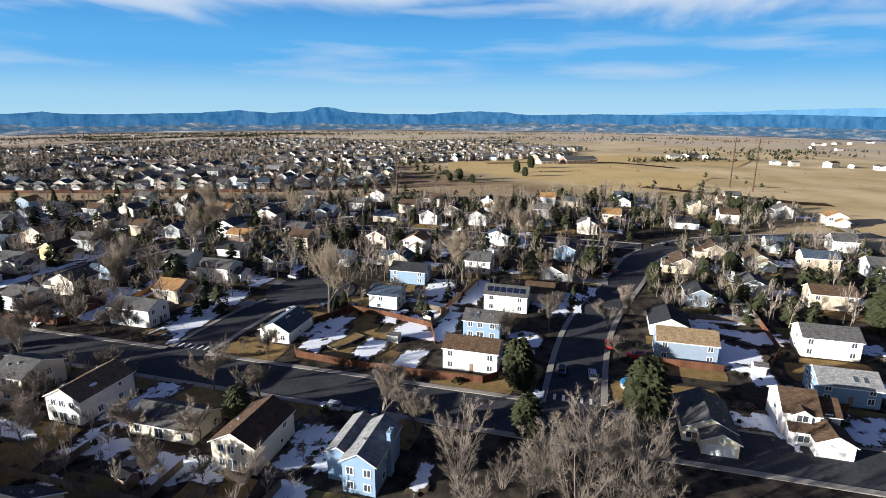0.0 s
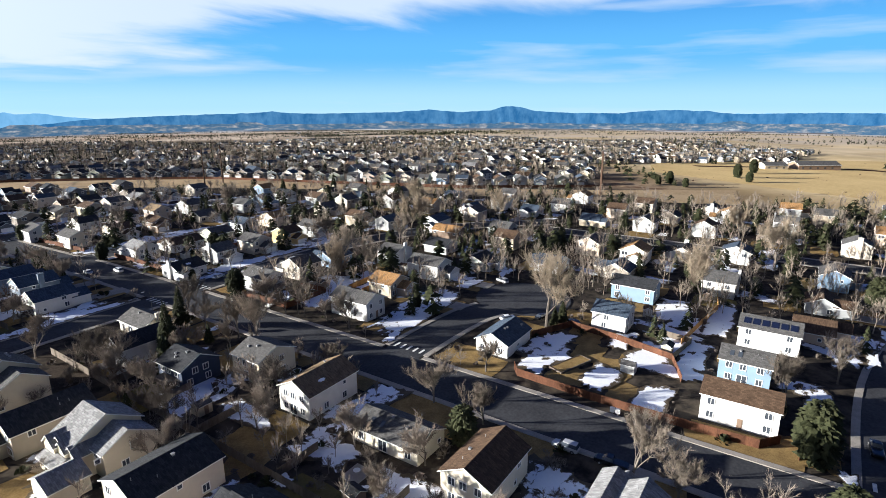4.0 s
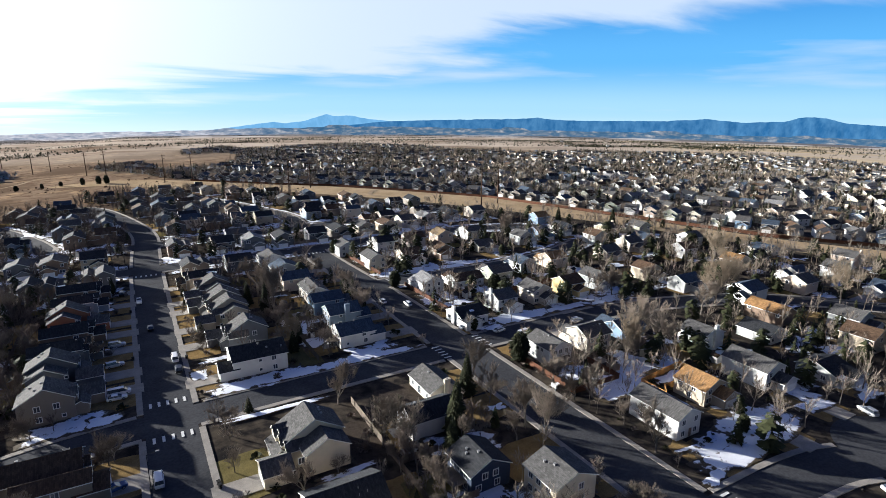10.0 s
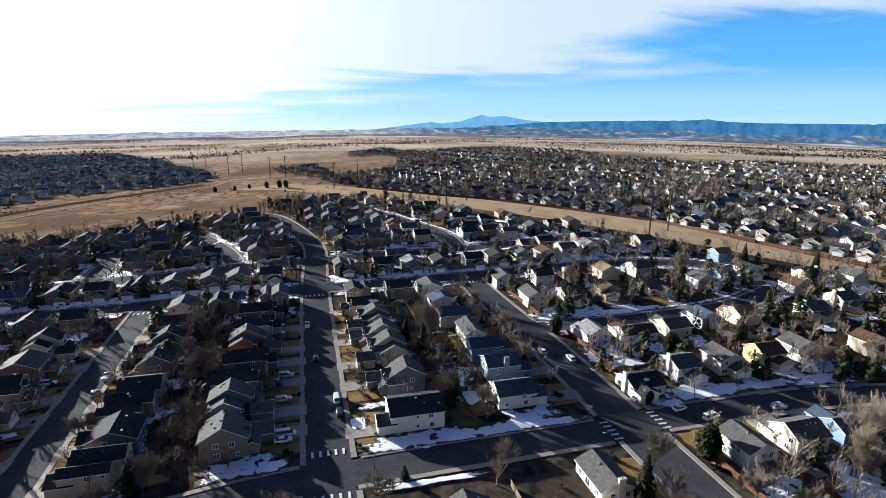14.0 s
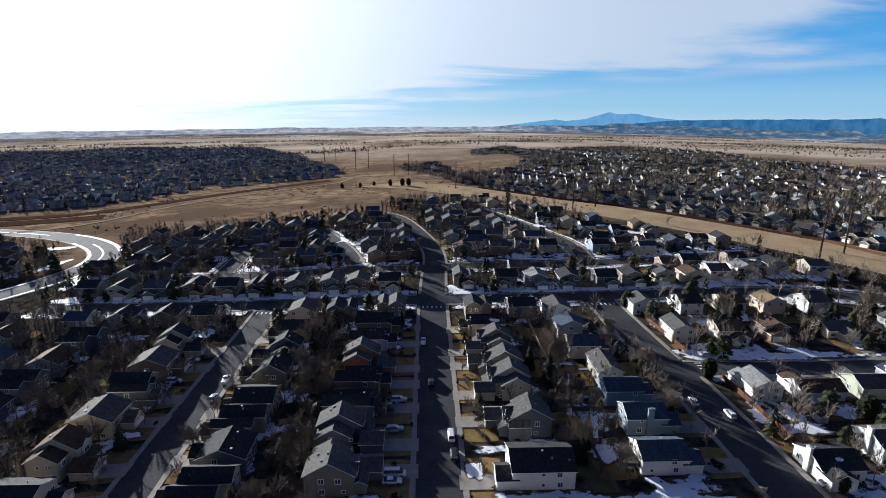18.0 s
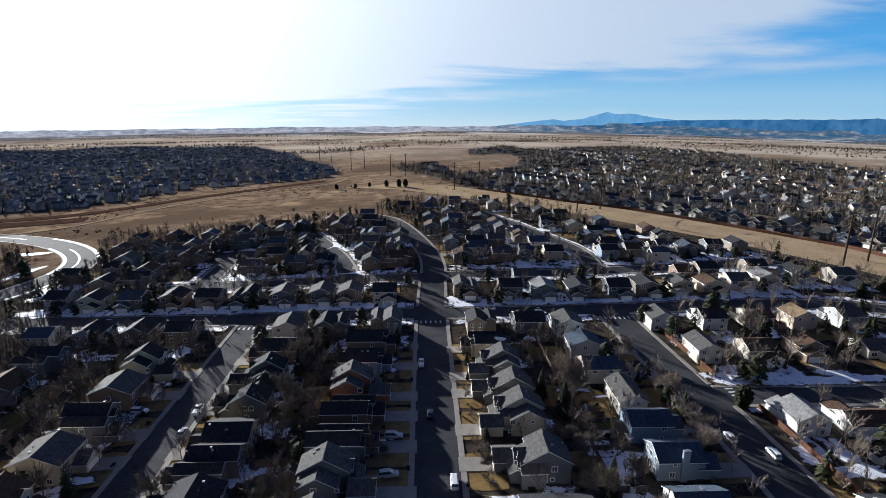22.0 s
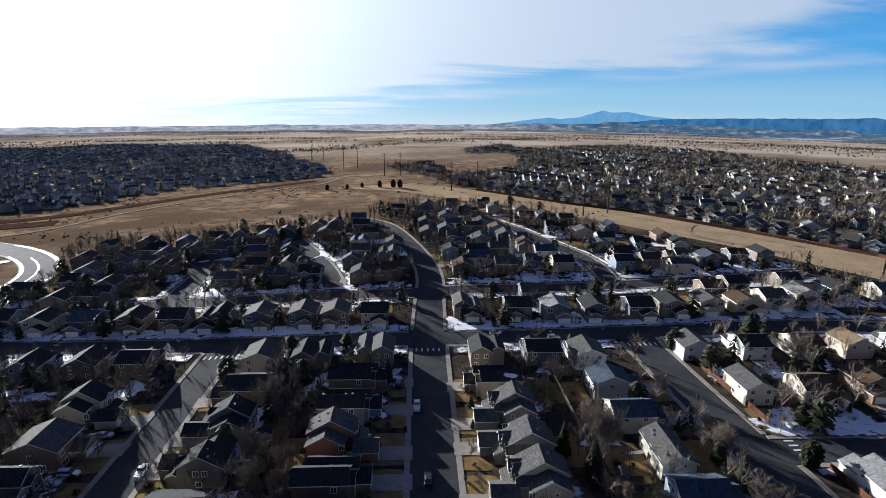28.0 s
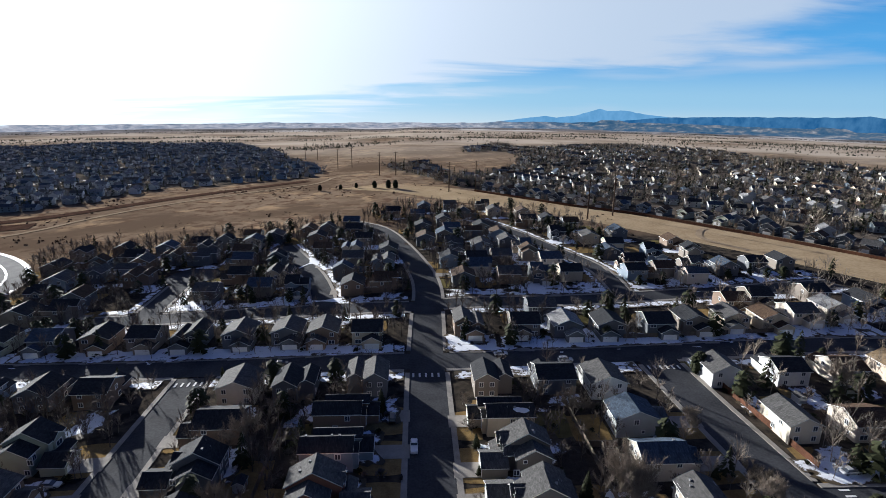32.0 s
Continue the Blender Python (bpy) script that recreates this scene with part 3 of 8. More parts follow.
def build_foothills():
    """Low rolling hills with old snow and dark woods in front of the range, glowing in haze tones."""
    m, nt, b = node_mat("foothills", 1.0)
    nn, l = nt.nodes.new, nt.links.new
    b.inputs["Specular IOR Level"].default_value = 0
    geo = nn("ShaderNodeNewGeometry")
    mp = nn("ShaderNodeMapping")
    mp.inputs["Scale"].default_value = (1, 1, 2.6)
    l(geo.outputs["Position"], mp.inputs[0])
    t = nn("ShaderNodeTexNoise")
    t.inputs["Scale"].default_value, t.inputs["Detail"].default_value, t.inputs["Roughness"].default_value = 0.012, 10, 0.72
    l(mp.outputs[0], t.inputs[0])
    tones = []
    # haze is in the tones: pale hills in the west, blue woods with snow flats in the east
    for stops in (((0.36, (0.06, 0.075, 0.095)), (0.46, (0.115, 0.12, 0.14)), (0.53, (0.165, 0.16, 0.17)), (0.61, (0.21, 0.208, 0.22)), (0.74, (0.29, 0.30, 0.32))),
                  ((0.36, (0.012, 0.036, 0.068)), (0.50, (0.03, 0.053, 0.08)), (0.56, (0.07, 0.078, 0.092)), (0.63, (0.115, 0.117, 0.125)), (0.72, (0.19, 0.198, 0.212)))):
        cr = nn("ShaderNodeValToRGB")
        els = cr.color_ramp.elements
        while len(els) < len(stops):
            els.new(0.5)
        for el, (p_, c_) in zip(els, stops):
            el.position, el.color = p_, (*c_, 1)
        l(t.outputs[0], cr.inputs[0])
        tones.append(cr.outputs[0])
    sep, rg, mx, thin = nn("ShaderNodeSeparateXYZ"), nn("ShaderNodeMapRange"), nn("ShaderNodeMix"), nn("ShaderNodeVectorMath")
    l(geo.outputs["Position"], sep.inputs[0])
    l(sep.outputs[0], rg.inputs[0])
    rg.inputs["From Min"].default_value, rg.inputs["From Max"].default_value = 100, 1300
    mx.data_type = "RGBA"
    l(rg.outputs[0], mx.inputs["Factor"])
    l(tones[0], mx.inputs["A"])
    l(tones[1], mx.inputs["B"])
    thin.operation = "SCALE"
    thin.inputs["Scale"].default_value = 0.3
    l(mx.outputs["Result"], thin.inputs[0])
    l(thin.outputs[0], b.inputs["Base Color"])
    # the hills glow with their hazed tones instead of taking the sun
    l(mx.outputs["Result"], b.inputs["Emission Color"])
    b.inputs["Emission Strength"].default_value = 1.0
    rows = [(-80, -2.78), (-36, -2.76), (-24, -2.8), (-10, -2.74), (3, -2.68), (8, -2.55), (14, -2.4), (24, -2.3), (32, -2.35), (44, -2.55), (70, -2.55), (95, -2.3), (128, -2.3)]
    for k, (rad, base, amp) in enumerate(((4580, 0.0, 0.09), (4500, -0.2, 0.11), (4420, -0.4, 0.09), (4330, -0.62, 0.07))):
        vs, fs, n, q = [], [], 800, 4
        for i in range(n + 1):
            az = -80 + 208 * i / n
            e = base + profile(rows, az) + amp * (noise.noise(Vector((az * 0.35, 1.7 + k * 5, 0))) + 0.6 * noise.noise(Vector((az * 1.1, 4.2 + k * 3, 0))) + 0.3 * noise.noise(Vector((az * 4, k, 0))))
            # flat-topped buttes stand out of the snowy flats
            e += 0.22 * max(0.0, min(1.0, 4 * (noise.noise(Vector((az * 0.28, 9.1 + k * 2.3, 0))) - 0.18))) * (az > 8)
            for j in range(q):
                t = j / (q - 1)
                vs.append(skyline_point(az, rad - 60 * (1 - t), -4.4 + (e + 4.4) * t ** 0.7))
        for i in range(n):
            for j in range(q - 1):
                a = i * q + j
                fs.append((a, a + q, a + q + 1, a + 1))
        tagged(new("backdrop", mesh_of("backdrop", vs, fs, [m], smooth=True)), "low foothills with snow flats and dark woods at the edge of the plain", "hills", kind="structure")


build_foothills()
# ---------------------------------------------------------------- streets
ROADS = dict(
    main_street=([(5.3, -75), (5.3, 200), (7, 255), (8.5, 285), (5, 312), (-4, 350), (-18, 398), (-40, 425)], 5.4),
    west_street=([(-66, -10), (-66.5, 120), (-65.5, 212)], 5.0),
    diagonal_street=([(86, -190), (86, 120), (82, 170), (80, 214)], 6.2),
    collector=([(-150, 58), (-66, 70), (-20, 77), (10, 79.5), (84, 80.5)], 4.8),
    crescent=([(88, -4.5), (120, -5), (132, -9)], 5.2),
    east_street=([(88, -100), (125, -101), (150, -105), (185, -115), (222, -123), (254, -148), (272, -185), (292, -238)], 5.6),
    side_street=([(88, 82), (150, 81.5), (178, 76), (215, 62), (250, 25)], 5.0),
    short_street=([(86, 149), (150, 148), (185, 152), (215, 165)], 4.8),
    cross_street=([(-175, 228), (-125, 222.5), (-70, 218), (0, 214.5), (85, 219), (155, 225), (205, 215), (235, 190)], 5.3),
    upper_street=([(-125, 262), (-55, 263), (0, 261), (20, 267), (70, 267.5), (122, 275), (196, 286)], 5.0),
    cul_de_sac_lane=([(-105, 262), (-106, 306)], 4.6),
    hill_lane=([(-33, 262), (-42, 300), (-62, 345), (-72, 366)], 4.4),
    bend_lane=([(92, 274), (94, 310), (80, 345), (66, 385), (46, 430)], 4.2),
    back_lane=([(235, 20), (238, -60), (236, -124)], 4.6),
)
DISCS = dict(crescent=(143, -12.5, 14.5), cul_de_sac_lane=(-105, 316, 12.5), side_street=(150, 81.5, 5.0))
ROADS["wide_road"] = ([(-420, 440), (-320, 412), (-250, 380), (-205, 340), (-188, 302), (-198, 262), (-230, 215), (-270, 160)], 8.5)


def seg_dist(px, py, line):
    best = 1e9
    for (ax, ay), (bx, by) in zip(line, line[1:]):
        dx, dy = bx - ax, by - ay
        t = max(0, min(1, ((px - ax) * dx + (py - ay) * dy) / (dx * dx + dy * dy)))
        best = min(best, math.hypot(px - ax - dx * t, py - ay - dy * t))
    return best


def on_road(x, y, margin=0.0, skip=None):
    for k, (line, hw) in ROADS.items():
        if k != skip and seg_dist(x, y, line) < hw + margin:
            return True
    for k, (cx, cy, r) in DISCS.items():
        if k != skip and math.hypot(x - cx, y - cy) < r + margin:
            return True
    return False


def dense(line, step=2.0):
    out = []
    for (ax, ay), (bx, by) in zip(line, line[1:]):
        k = max(1, int(math.hypot(bx - ax, by - ay) / step))
        out += [(ax + (bx - ax) * i / k, ay + (by - ay) * i / k) for i in range(k)]
    return out + [line[-1]]


def rounded(line, passes=3):
    for _ in range(passes):
        out = [line[0]]
        for a, b in zip(line, line[1:]):
            out += [(a[0] * 0.75 + b[0] * 0.25, a[1] * 0.75 + b[1] * 0.25), (a[0] * 0.25 + b[0] * 0.75, a[1] * 0.25 + b[1] * 0.75)]
        line = out + [line[-1]]
    return line


for _k in ROADS:
    ROADS[_k] = (rounded(ROADS[_k][0], 2), ROADS[_k][1])


def build_roads():
    for i, (k, (line, hw)) in enumerate(ROADS.items()):
        mat = PALE_ROAD if k == "wide_road" else ASPHALT
        road = new("road", drape("road", (offset(line, hw), offset(line, -hw)), mat, 0.05 + 0.006 * i, 5.0))
        tagged(road, "pale wet main road curving past the houses" if k == "wide_road" else "dark asphalt residential street", "road", kind="structure")
        if k == "wide_road":
            # ploughed snow: a ridge on the median and broken ones along both kerbs
            n = len(line)
            for a, b, u, v in ((-0.5, -1.6, 0.4, 0.6), (7.2, 9.4, 0.3, 0.52), (-7.4, -9.2, 0.36, 0.62), (7.4, 8.8, 0.56, 0.8), (-7.6, -9.0, 0.68, 0.9), (0.6, -0.6, 0.1, 0.3)):
                l2 = line[int(n * u):int(n * v)]
                tagged(new("snow_bank", drape("snow_bank", (offset(l2, max(a, b)), offset(l2, min(a, b))), SNOW_BANK, 0.3, 5.0, 0.24)), "ridge of ploughed snow along a wide road", "snow", kind="structure")
        # pavements with a kerb, broken at the mouths of other streets
        for side in (1, -1):
            inner = offset(dense(line), side * hw)
            run = []
            for p in inner + [None]:
                free = p is not None and not on_road(p[0], p[1], 0.4, k)
                if free and k in DISCS and math.hypot(p[0] - DISCS[k][0], p[1] - DISCS[k][1]) < DISCS[k][2]:
                    free = False
                if free:
                    run.append(p)
                    continue
                if len(run) > 3:
                    a, b = (run, offset(run, side * 1.4))
                    if side > 0:
                        a, b = b, a
                    tagged(new("pavement", drape("pavement", (a, b), CONCRETE, 0.2, 5.0, 0.3)), "pale concrete sidewalk with a kerb along the street", "sidewalk", kind="structure")
                run = []
    for i, (cx, cy, r) in enumerate(DISCS.values()):
        vs = [(cx, cy, ground_z(cx, cy) + 0.16 + 0.006 * i)] + [(x, y, ground_z(x, y) + 0.16 + 0.006 * i) for x, y in disc_line(cx, cy, r, n=40)[:-1]]
        fs = [(0, j + 1, (j + 1) % 40 + 1) for j in range(40)]
        tagged(new("road", mesh_of("road", vs, fs, [ASPHALT])), "round dark asphalt turning circle of a cul-de-sac", "road", kind="structure")


build_roads()


def stripes(x, y, along, count, gap=1.9):
    """A row of white crossing bars; along: the axis on which they follow each other."""
    g = Geo()
    for i in range(count):
        s = (i - (count - 1) / 2) * gap
        px, py = (x + s, y) if along == "x" else (x, y + s)
        hx, hy = (0.3, 1.2) if along == "x" else (1.2, 0.3)
        z = ground_z(px, py) + 0.165
        g.add([(px - hx, py - hy, z), (px + hx, py - hy, z), (px + hx, py + hy, z), (px - hx, py + hy, z)], [(0, 1, 2, 3)])
    tagged(new("crosswalk", g.mesh("crosswalk", PAINT)), "white painted crosswalk bars on the asphalt", "crosswalk", kind="structure")


for _a in ((95.5, -4.5, "y", 5), (5.3, 88.0, "x", 5), (5.3, 71.5, "x", 5), (5.3, 206.5, "x", 5), (80, 209, "x", 6), (-65.5, 208, "x", 5), (94.5, 149, "y", 5), (94.5, 81.5, "y", 5), (79, 80, "y", 5), (95.5, -100, "y", 5)):
    stripes(*_a)


# ---------------------------------------------------------------- houses
def window_mesh(w, h, bars):
    """A frame, as one moulded ring with a cross bar, and its pane."""
    t, dp = 0.14, 0.09
    ring = [(-w / 2 - t, -h / 2 - t), (w / 2 + t, -h / 2 - t), (w / 2 + t, h / 2 + t), (-w / 2 - t, h / 2 + t)]
    hole = [(-w / 2, -h / 2), (w / 2, -h / 2), (w / 2, h / 2), (-w / 2, h / 2)]
    vs = [(x, -dp, z) for x, z in ring + hole] + [(x, 0.03, z) for x, z in ring] + [(x, -0.03, z) for x, z in hole]
    fs = []
    for i in range(4):
        k = (i + 1) % 4
        fs += [(i, k, 4 + k, 4 + i), (8 + i, 8 + k, k, i), (4 + i, 4 + k, 12 + k, 12 + i)]
    if bars:
        vs += [(-0.055, -dp + 0.02, -h / 2), (0.055, -dp + 0.02, -h / 2), (0.055, -dp + 0.02, h / 2), (-0.055, -dp + 0.02, h / 2)]
        fs += [(16, 17, 18, 19)]
    pane = [(-w / 2, -0.04, -h / 2), (w / 2, -0.04, -h / 2), (w / 2, -0.04, h / 2), (-w / 2, -0.04, h / 2)]
    k = len(vs)
    glazed = mesh_of("window", vs + pane, fs + [(k, k + 1, k + 2, k + 3)], [TRIM, GLASS], [0] * len(fs) + [1])
    return mesh_of("window", vs, fs, [TRIM]), glazed, Geo().box(-w / 2, w / 2, -0.04, 0.01, -h / 2, h / 2).mesh("pane", GLASS)


WINDOWS = {k: window_mesh(*v) for k, v in dict(std=(1.1, 1.25, 1), wide=(1.9, 1.25, 1), small=(0.7, 0.7, 0), tall=(1.8, 2.0, 1)).items()}


def garage_mesh(w):
    g = Geo().box(-w / 2, w / 2, -0.06, 0.02, 0, 2.15)
    for r in range(4):
        for c in range(4):
            x0, z0 = -w / 2 + 0.12 + c * (w - 0.16) / 4, 0.08 + r * 0.52
            g.box(x0, x0 + (w - 0.16) / 4 - 0.1, -0.085, -0.05, z0, z0 + 0.42)
    return g.mesh("garage_door", TRIM)


GARAGE = {w: garage_mesh(w) for w in (4.8, 2.6)}
DOOR = Geo().box(-0.45, 0.45, -0.06, 0.02, 0, 2.05).box(-0.34, 0.34, -0.08, -0.05, 0.2, 0.9).box(-0.34, 0.34, -0.08, -0.05, 1.05, 1.9).mesh("door", WALL["brown"])
VENT = Geo().box(-0.2, 0.2, -0.2, 0.2, -0.25, 0.28).box(-0.26, 0.26, -0.26, 0.26, 0.28, 0.33).mesh("roof_vent", METAL)
PIPE = Geo().tube((0, 0, -0.3), (0, 0, 0.45), 0.06, 0.06, 6).mesh("vent_pipe", METAL)


def roof_geo(g, x0, x1, y0, y1, e, axis, pitch, oh=0.45, t=0.2):
    """A gable roof over a rectangle, as a folded slab; returns the ridge's height."""
    if axis == "x":
        s, c, a0, a1 = (y1 - y0) / 2, (y0 + y1) / 2, x0 - oh * 0.7, x1 + oh * 0.7
    else:
        s, c, a0, a1 = (x1 - x0) / 2, (x0 + x1) / 2, y0 - oh * 0.7, y1 + oh * 0.7
    zr, ze = e + s * pitch, e - oh * pitch
    prof = [(-s - oh, ze + t), (0, zr + t), (s + oh, ze + t), (s + oh, ze), (0, zr), (-s - oh, ze)]
    vs = []
    for a in (a0, a1):
        for p, z in prof:
            vs.append((a, c + p, z) if axis == "x" else (c + p, a, z))
    fs = [(0, 1, 7, 6), (1, 2, 8, 7), (2, 3, 9, 8), (3, 4, 10, 9), (4, 5, 11, 10), (5, 0, 6, 11), (0, 5, 4, 1), (1, 4, 3, 2), (6, 7, 10, 11), (7, 8, 9, 10)]
    if axis == "x":
        fs = [tuple(reversed(f)) for f in fs]
    g.add(vs, fs)
    return zr


def wall_geo(g, x0, x1, y0, y1, e, axis, pitch, base=-1.6):
    """Walls of a block up to the eaves with their gable triangles."""
    s = ((y1 - y0) if axis == "x" else (x1 - x0)) / 2
    zr = e + s * pitch
    cx, cy = (x0 + x1) / 2, (y0 + y1) / 2
    vs = [(x0, y0, base), (x1, y0, base), (x1, y1, base), (x0, y1, base), (x0, y0, e), (x1, y0, e), (x1, y1, e), (x0, y1, e)]
    if axis == "x":
        vs += [(x0, cy, zr), (x1, cy, zr)]
        fs = [(0, 1, 5, 4), (2, 3, 7, 6), (1, 2, 6, 9, 5), (3, 0, 4, 8, 7), (4, 5, 9, 8), (6, 7, 8, 9)]
    else:
        vs += [(cx, y0, zr), (cx, y1, zr)]
        fs = [(1, 2, 6, 5), (3, 0, 4, 7), (0, 1, 5, 8, 4), (2, 3, 7, 9, 6), (5, 6, 9, 8), (7, 4, 8, 9)]
    g.add(vs, fs)


def roof_mesh(g, roof):
    return mesh_of("roof", g.v, g.f, [ROOF[roof], TRIM], [0, 0] + [1] * (len(g.f) - 2))


FACE = dict(S=0, W=-90, N=180, E=90)
HOUSES = []
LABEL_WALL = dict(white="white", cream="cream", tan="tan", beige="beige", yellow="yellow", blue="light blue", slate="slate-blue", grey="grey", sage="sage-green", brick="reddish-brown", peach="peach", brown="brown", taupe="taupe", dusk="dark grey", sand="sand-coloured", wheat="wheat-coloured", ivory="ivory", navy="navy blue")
LABEL_ROOF = dict(dark="charcoal", grey="grey", light="pale grey", brown="dark brown", tan="tan", slate="blue-grey", rust="orange-brown", umber="umber")


def house(x, y, face, w, d, e, wall, roof, axis="x", garage=1, extra="", full=None, turn=0.0):
    """One house. w: width along its street, d: depth, e: height of the eaves; axis: its ridge, x along the street, y away from it.
    garage: -1, 0 or 1, the side on which a garage wing juts out in front; extra: letters for s(olar), k(ylights), c(himney), m(any gables), p(orch), b(alcony deck)."""
    z = ground_z(x, y)
    if x < 46 and y > 15 or y > 222:        # darker earth tones in the west and north: the walls' shade is put into the paint
        wall = dict(white="beige", beige=("taupe", "tan", "dusk")[int(x + y) % 3], cream="tan", tan=("taupe", "brown", "dusk")[int(x - y) % 3], grey=("slate", "dusk")[int(x + y) % 2], peach="taupe", slate="dusk").get(wall, wall)
    elif x > 46 and y > 85 and wall == "white":
        wall = ("white", "grey", "beige", "sage", "white", "blue")[int(x * 3 + y) % 6]
    w, d, e = w * 0.9, d * 0.9, e * 0.93
    near = math.hypot(x - 2, y - max(-100, min(58, y))) < 125 if full is None else full
    top = tagged(new("house"), "", "house", "houses of the neighbourhood")
    tall = "two-storey" if e > 4.2 else "single-storey"
    feats = [w_ for k_, w_ in (("s", "with solar panels"), ("m", "with several front gables"), ("c", "with a chimney"), ("k", "with skylights"), ("b", "with a rear deck")) if k_ in extra]
    top["label"] = "%s %s house, %s roof%s" % (tall, LABEL_WALL[wall], LABEL_ROOF[roof], " " + feats[0] if feats else "")
    top.matrix_basis = pose(x, y, z, 0, 0, FACE[face] + turn)
    HOUSES.append((x, y, max(w, d) * 0.62, face, w, d, garage))
    pitch = 0.5 if (d if axis == "x" else w) < 9.5 else 0.42
    if "m" in extra:
        e, pitch = e + 0.6, 0.58
    x0, x1, y0, y1 = -w / 2, w / 2, -d / 2, d / 2
    gw, gr = Geo(), Geo()
    step = "m" in extra
    m0, m1, n0 = x0, x1, y0
    if step:
        m0, m1 = (x0, x0 + 0.6 * w) if garage > 0 else (x1 - 0.6 * w, x1)
        n0 = y0 if axis == "y" else y0 + 0.12 * d
    wall_geo(gw, m0, m1, n0, y1, e, axis, pitch)
    zr = roof_geo(gr, m0, m1, n0, y1, e, axis, pitch)
    mc, nc = (m0 + m1) / 2, (n0 + y1) / 2
    part("wall", gw.mesh("wall", WALL[wall]), top)
    part("roof", roof_mesh(gr, roof), top, "%s shingle roof with white fascia" % LABEL_ROOF[roof])

    def wing(name, a0, a1, b0, b1, h, ax, p=0.5):
        w_, r_ = Geo(), Geo()
        wall_geo(w_, a0, a1, b0, b1, h, ax, p)
        roof_geo(r_, a0, a1, b0, b1, h, ax, p, 0.4)
        wo = part(name + "_wall", w_.mesh("wall", WALL[wall]), top)
        part("roof", roof_mesh(r_, roof), wo)
        return wo

    gx0 = gx1 = None
    jut = 0.0
    if garage:
        jut = 3.4 if "m" not in extra else 4.2
        gx0, gx1 = (x1 - 6.2, x1 - 0.02) if garage > 0 else (x0 + 0.02, x0 + 6.2)
        gh = min(2.9, e)
        wing("garage", gx0, gx1, y0 - jut, y0 + 1.5, gh, "y")
        part("garage_door", GARAGE[4.8], top, "white panelled garage door", pose((gx0 + gx1) / 2, y0 - jut - 0.004, 0.1))
        if near:
            part("window", WINDOWS["small"][0], top, "", pose((gx0 + gx1) / 2, y0 - jut, 3.35))
    if step:
        s0, s1 = (m1 - 0.05, x1) if garage > 0 else (x0, m0 + 0.05)
        if axis == "y":
            # a lower wing beside the main block and a small gable on its front, ridges all one way
            wing("wing", s0, s1, y0 - 1.6, y1 - 2.2, e - 0.5, "y", 0.55)
            wing("bay", mc - 1.9, mc + 1.7, y0 - 1.1, y0 + 2.5, e - 0.9, "y", 0.5)
        else:
            # blocks stepping down along the street, ridges all along it
            wing("wing", s0 - 0.01, s1, y0 + 0.3 * d, y1 - 0.4, e - 0.8, "x", 0.55)
            wing("lean_to", m0 + 0.6, m1 - 0.6, n0 - 2.6, n0 + 0.6, 2.9, "x", 0.5)
            if "g" in extra:
                # steep cross gables along the front, one behind the other
                for q, (gx, gw_) in enumerate(((m0 + 1.9, 1.75), (mc + 1.2, 1.5), (m1 - 0.2, 1.6))):
                    wing("gable", gx - gw_, gx + gw_, n0 - 1.3 + 0.5 * q, nc - 0.4, e - 0.5 - 0.35 * q, "y", 0.85)
            wing("dormer", mc - 1.6, mc + 1.6, n0 - 0.5, n0 + 2.6, e - 0.1, "y", 0.6)
    if "p" in extra:
        pg = Geo().box(x0 + 0.4, x1 - 0.4, y0 - 2.0, y0, 2.55, 2.75)
        for px in (x0 + 0.6, 0, x1 - 0.6):
            pg.box(px - 0.07, px + 0.07, y0 - 1.95, y0 - 1.8, 0, 2.55)
        pg.box(x0 + 0.4, x1 - 0.4, y0 - 2.0, y0, -0.5, 0.15)
        part("porch", pg.mesh("porch", TRIM), top, "white porch with posts")
    if "b" in extra:
        bg = Geo().box(-3, 2.5, y1, y1 + 3.2, 2.3, 2.5)
        for px in (-2.9, -0.2, 2.4):
            bg.box(px - 0.08, px + 0.08, y1 + 3.0, y1 + 3.16, -0.5, 3.4)
        bg.box(-3, 2.5, y1 + 3.08, y1 + 3.15, 3.3, 3.4)
        for i in range(18):
            bg.box(-2.9 + i * 0.31, -2.86 + i * 0.31, y1 + 3.09, y1 + 3.13, 2.5, 3.3)
        part("deck", bg.mesh("deck", GREYWOOD), top, "raised wooden deck with railing")
    if "c" in extra:
        cz = zr + 0.9
        cgeo = Geo().box(x0 - 0.65, x0 + 0.03, -1.2, 0.4, -0.5, cz).box(x0 - 0.72, x0 + 0.1, -1.27, 0.47, cz, cz + 0.15)
        ch = part("chimney", cgeo.mesh("chimney", WALL[wall]), top, "boxed chimney clad in siding")
        part("flue_cap", Geo().tube((x0 - 0.3, -0.4, cz + 0.15), (x0 - 0.3, -0.4, cz + 0.5), 0.16, 0.16, 8).mesh("flue_cap", METAL), ch)

    def roof_at(px, py):
        return (zr - abs(py - nc) * pitch if axis == "x" else zr - abs(px - mc) * pitch) + 0.2

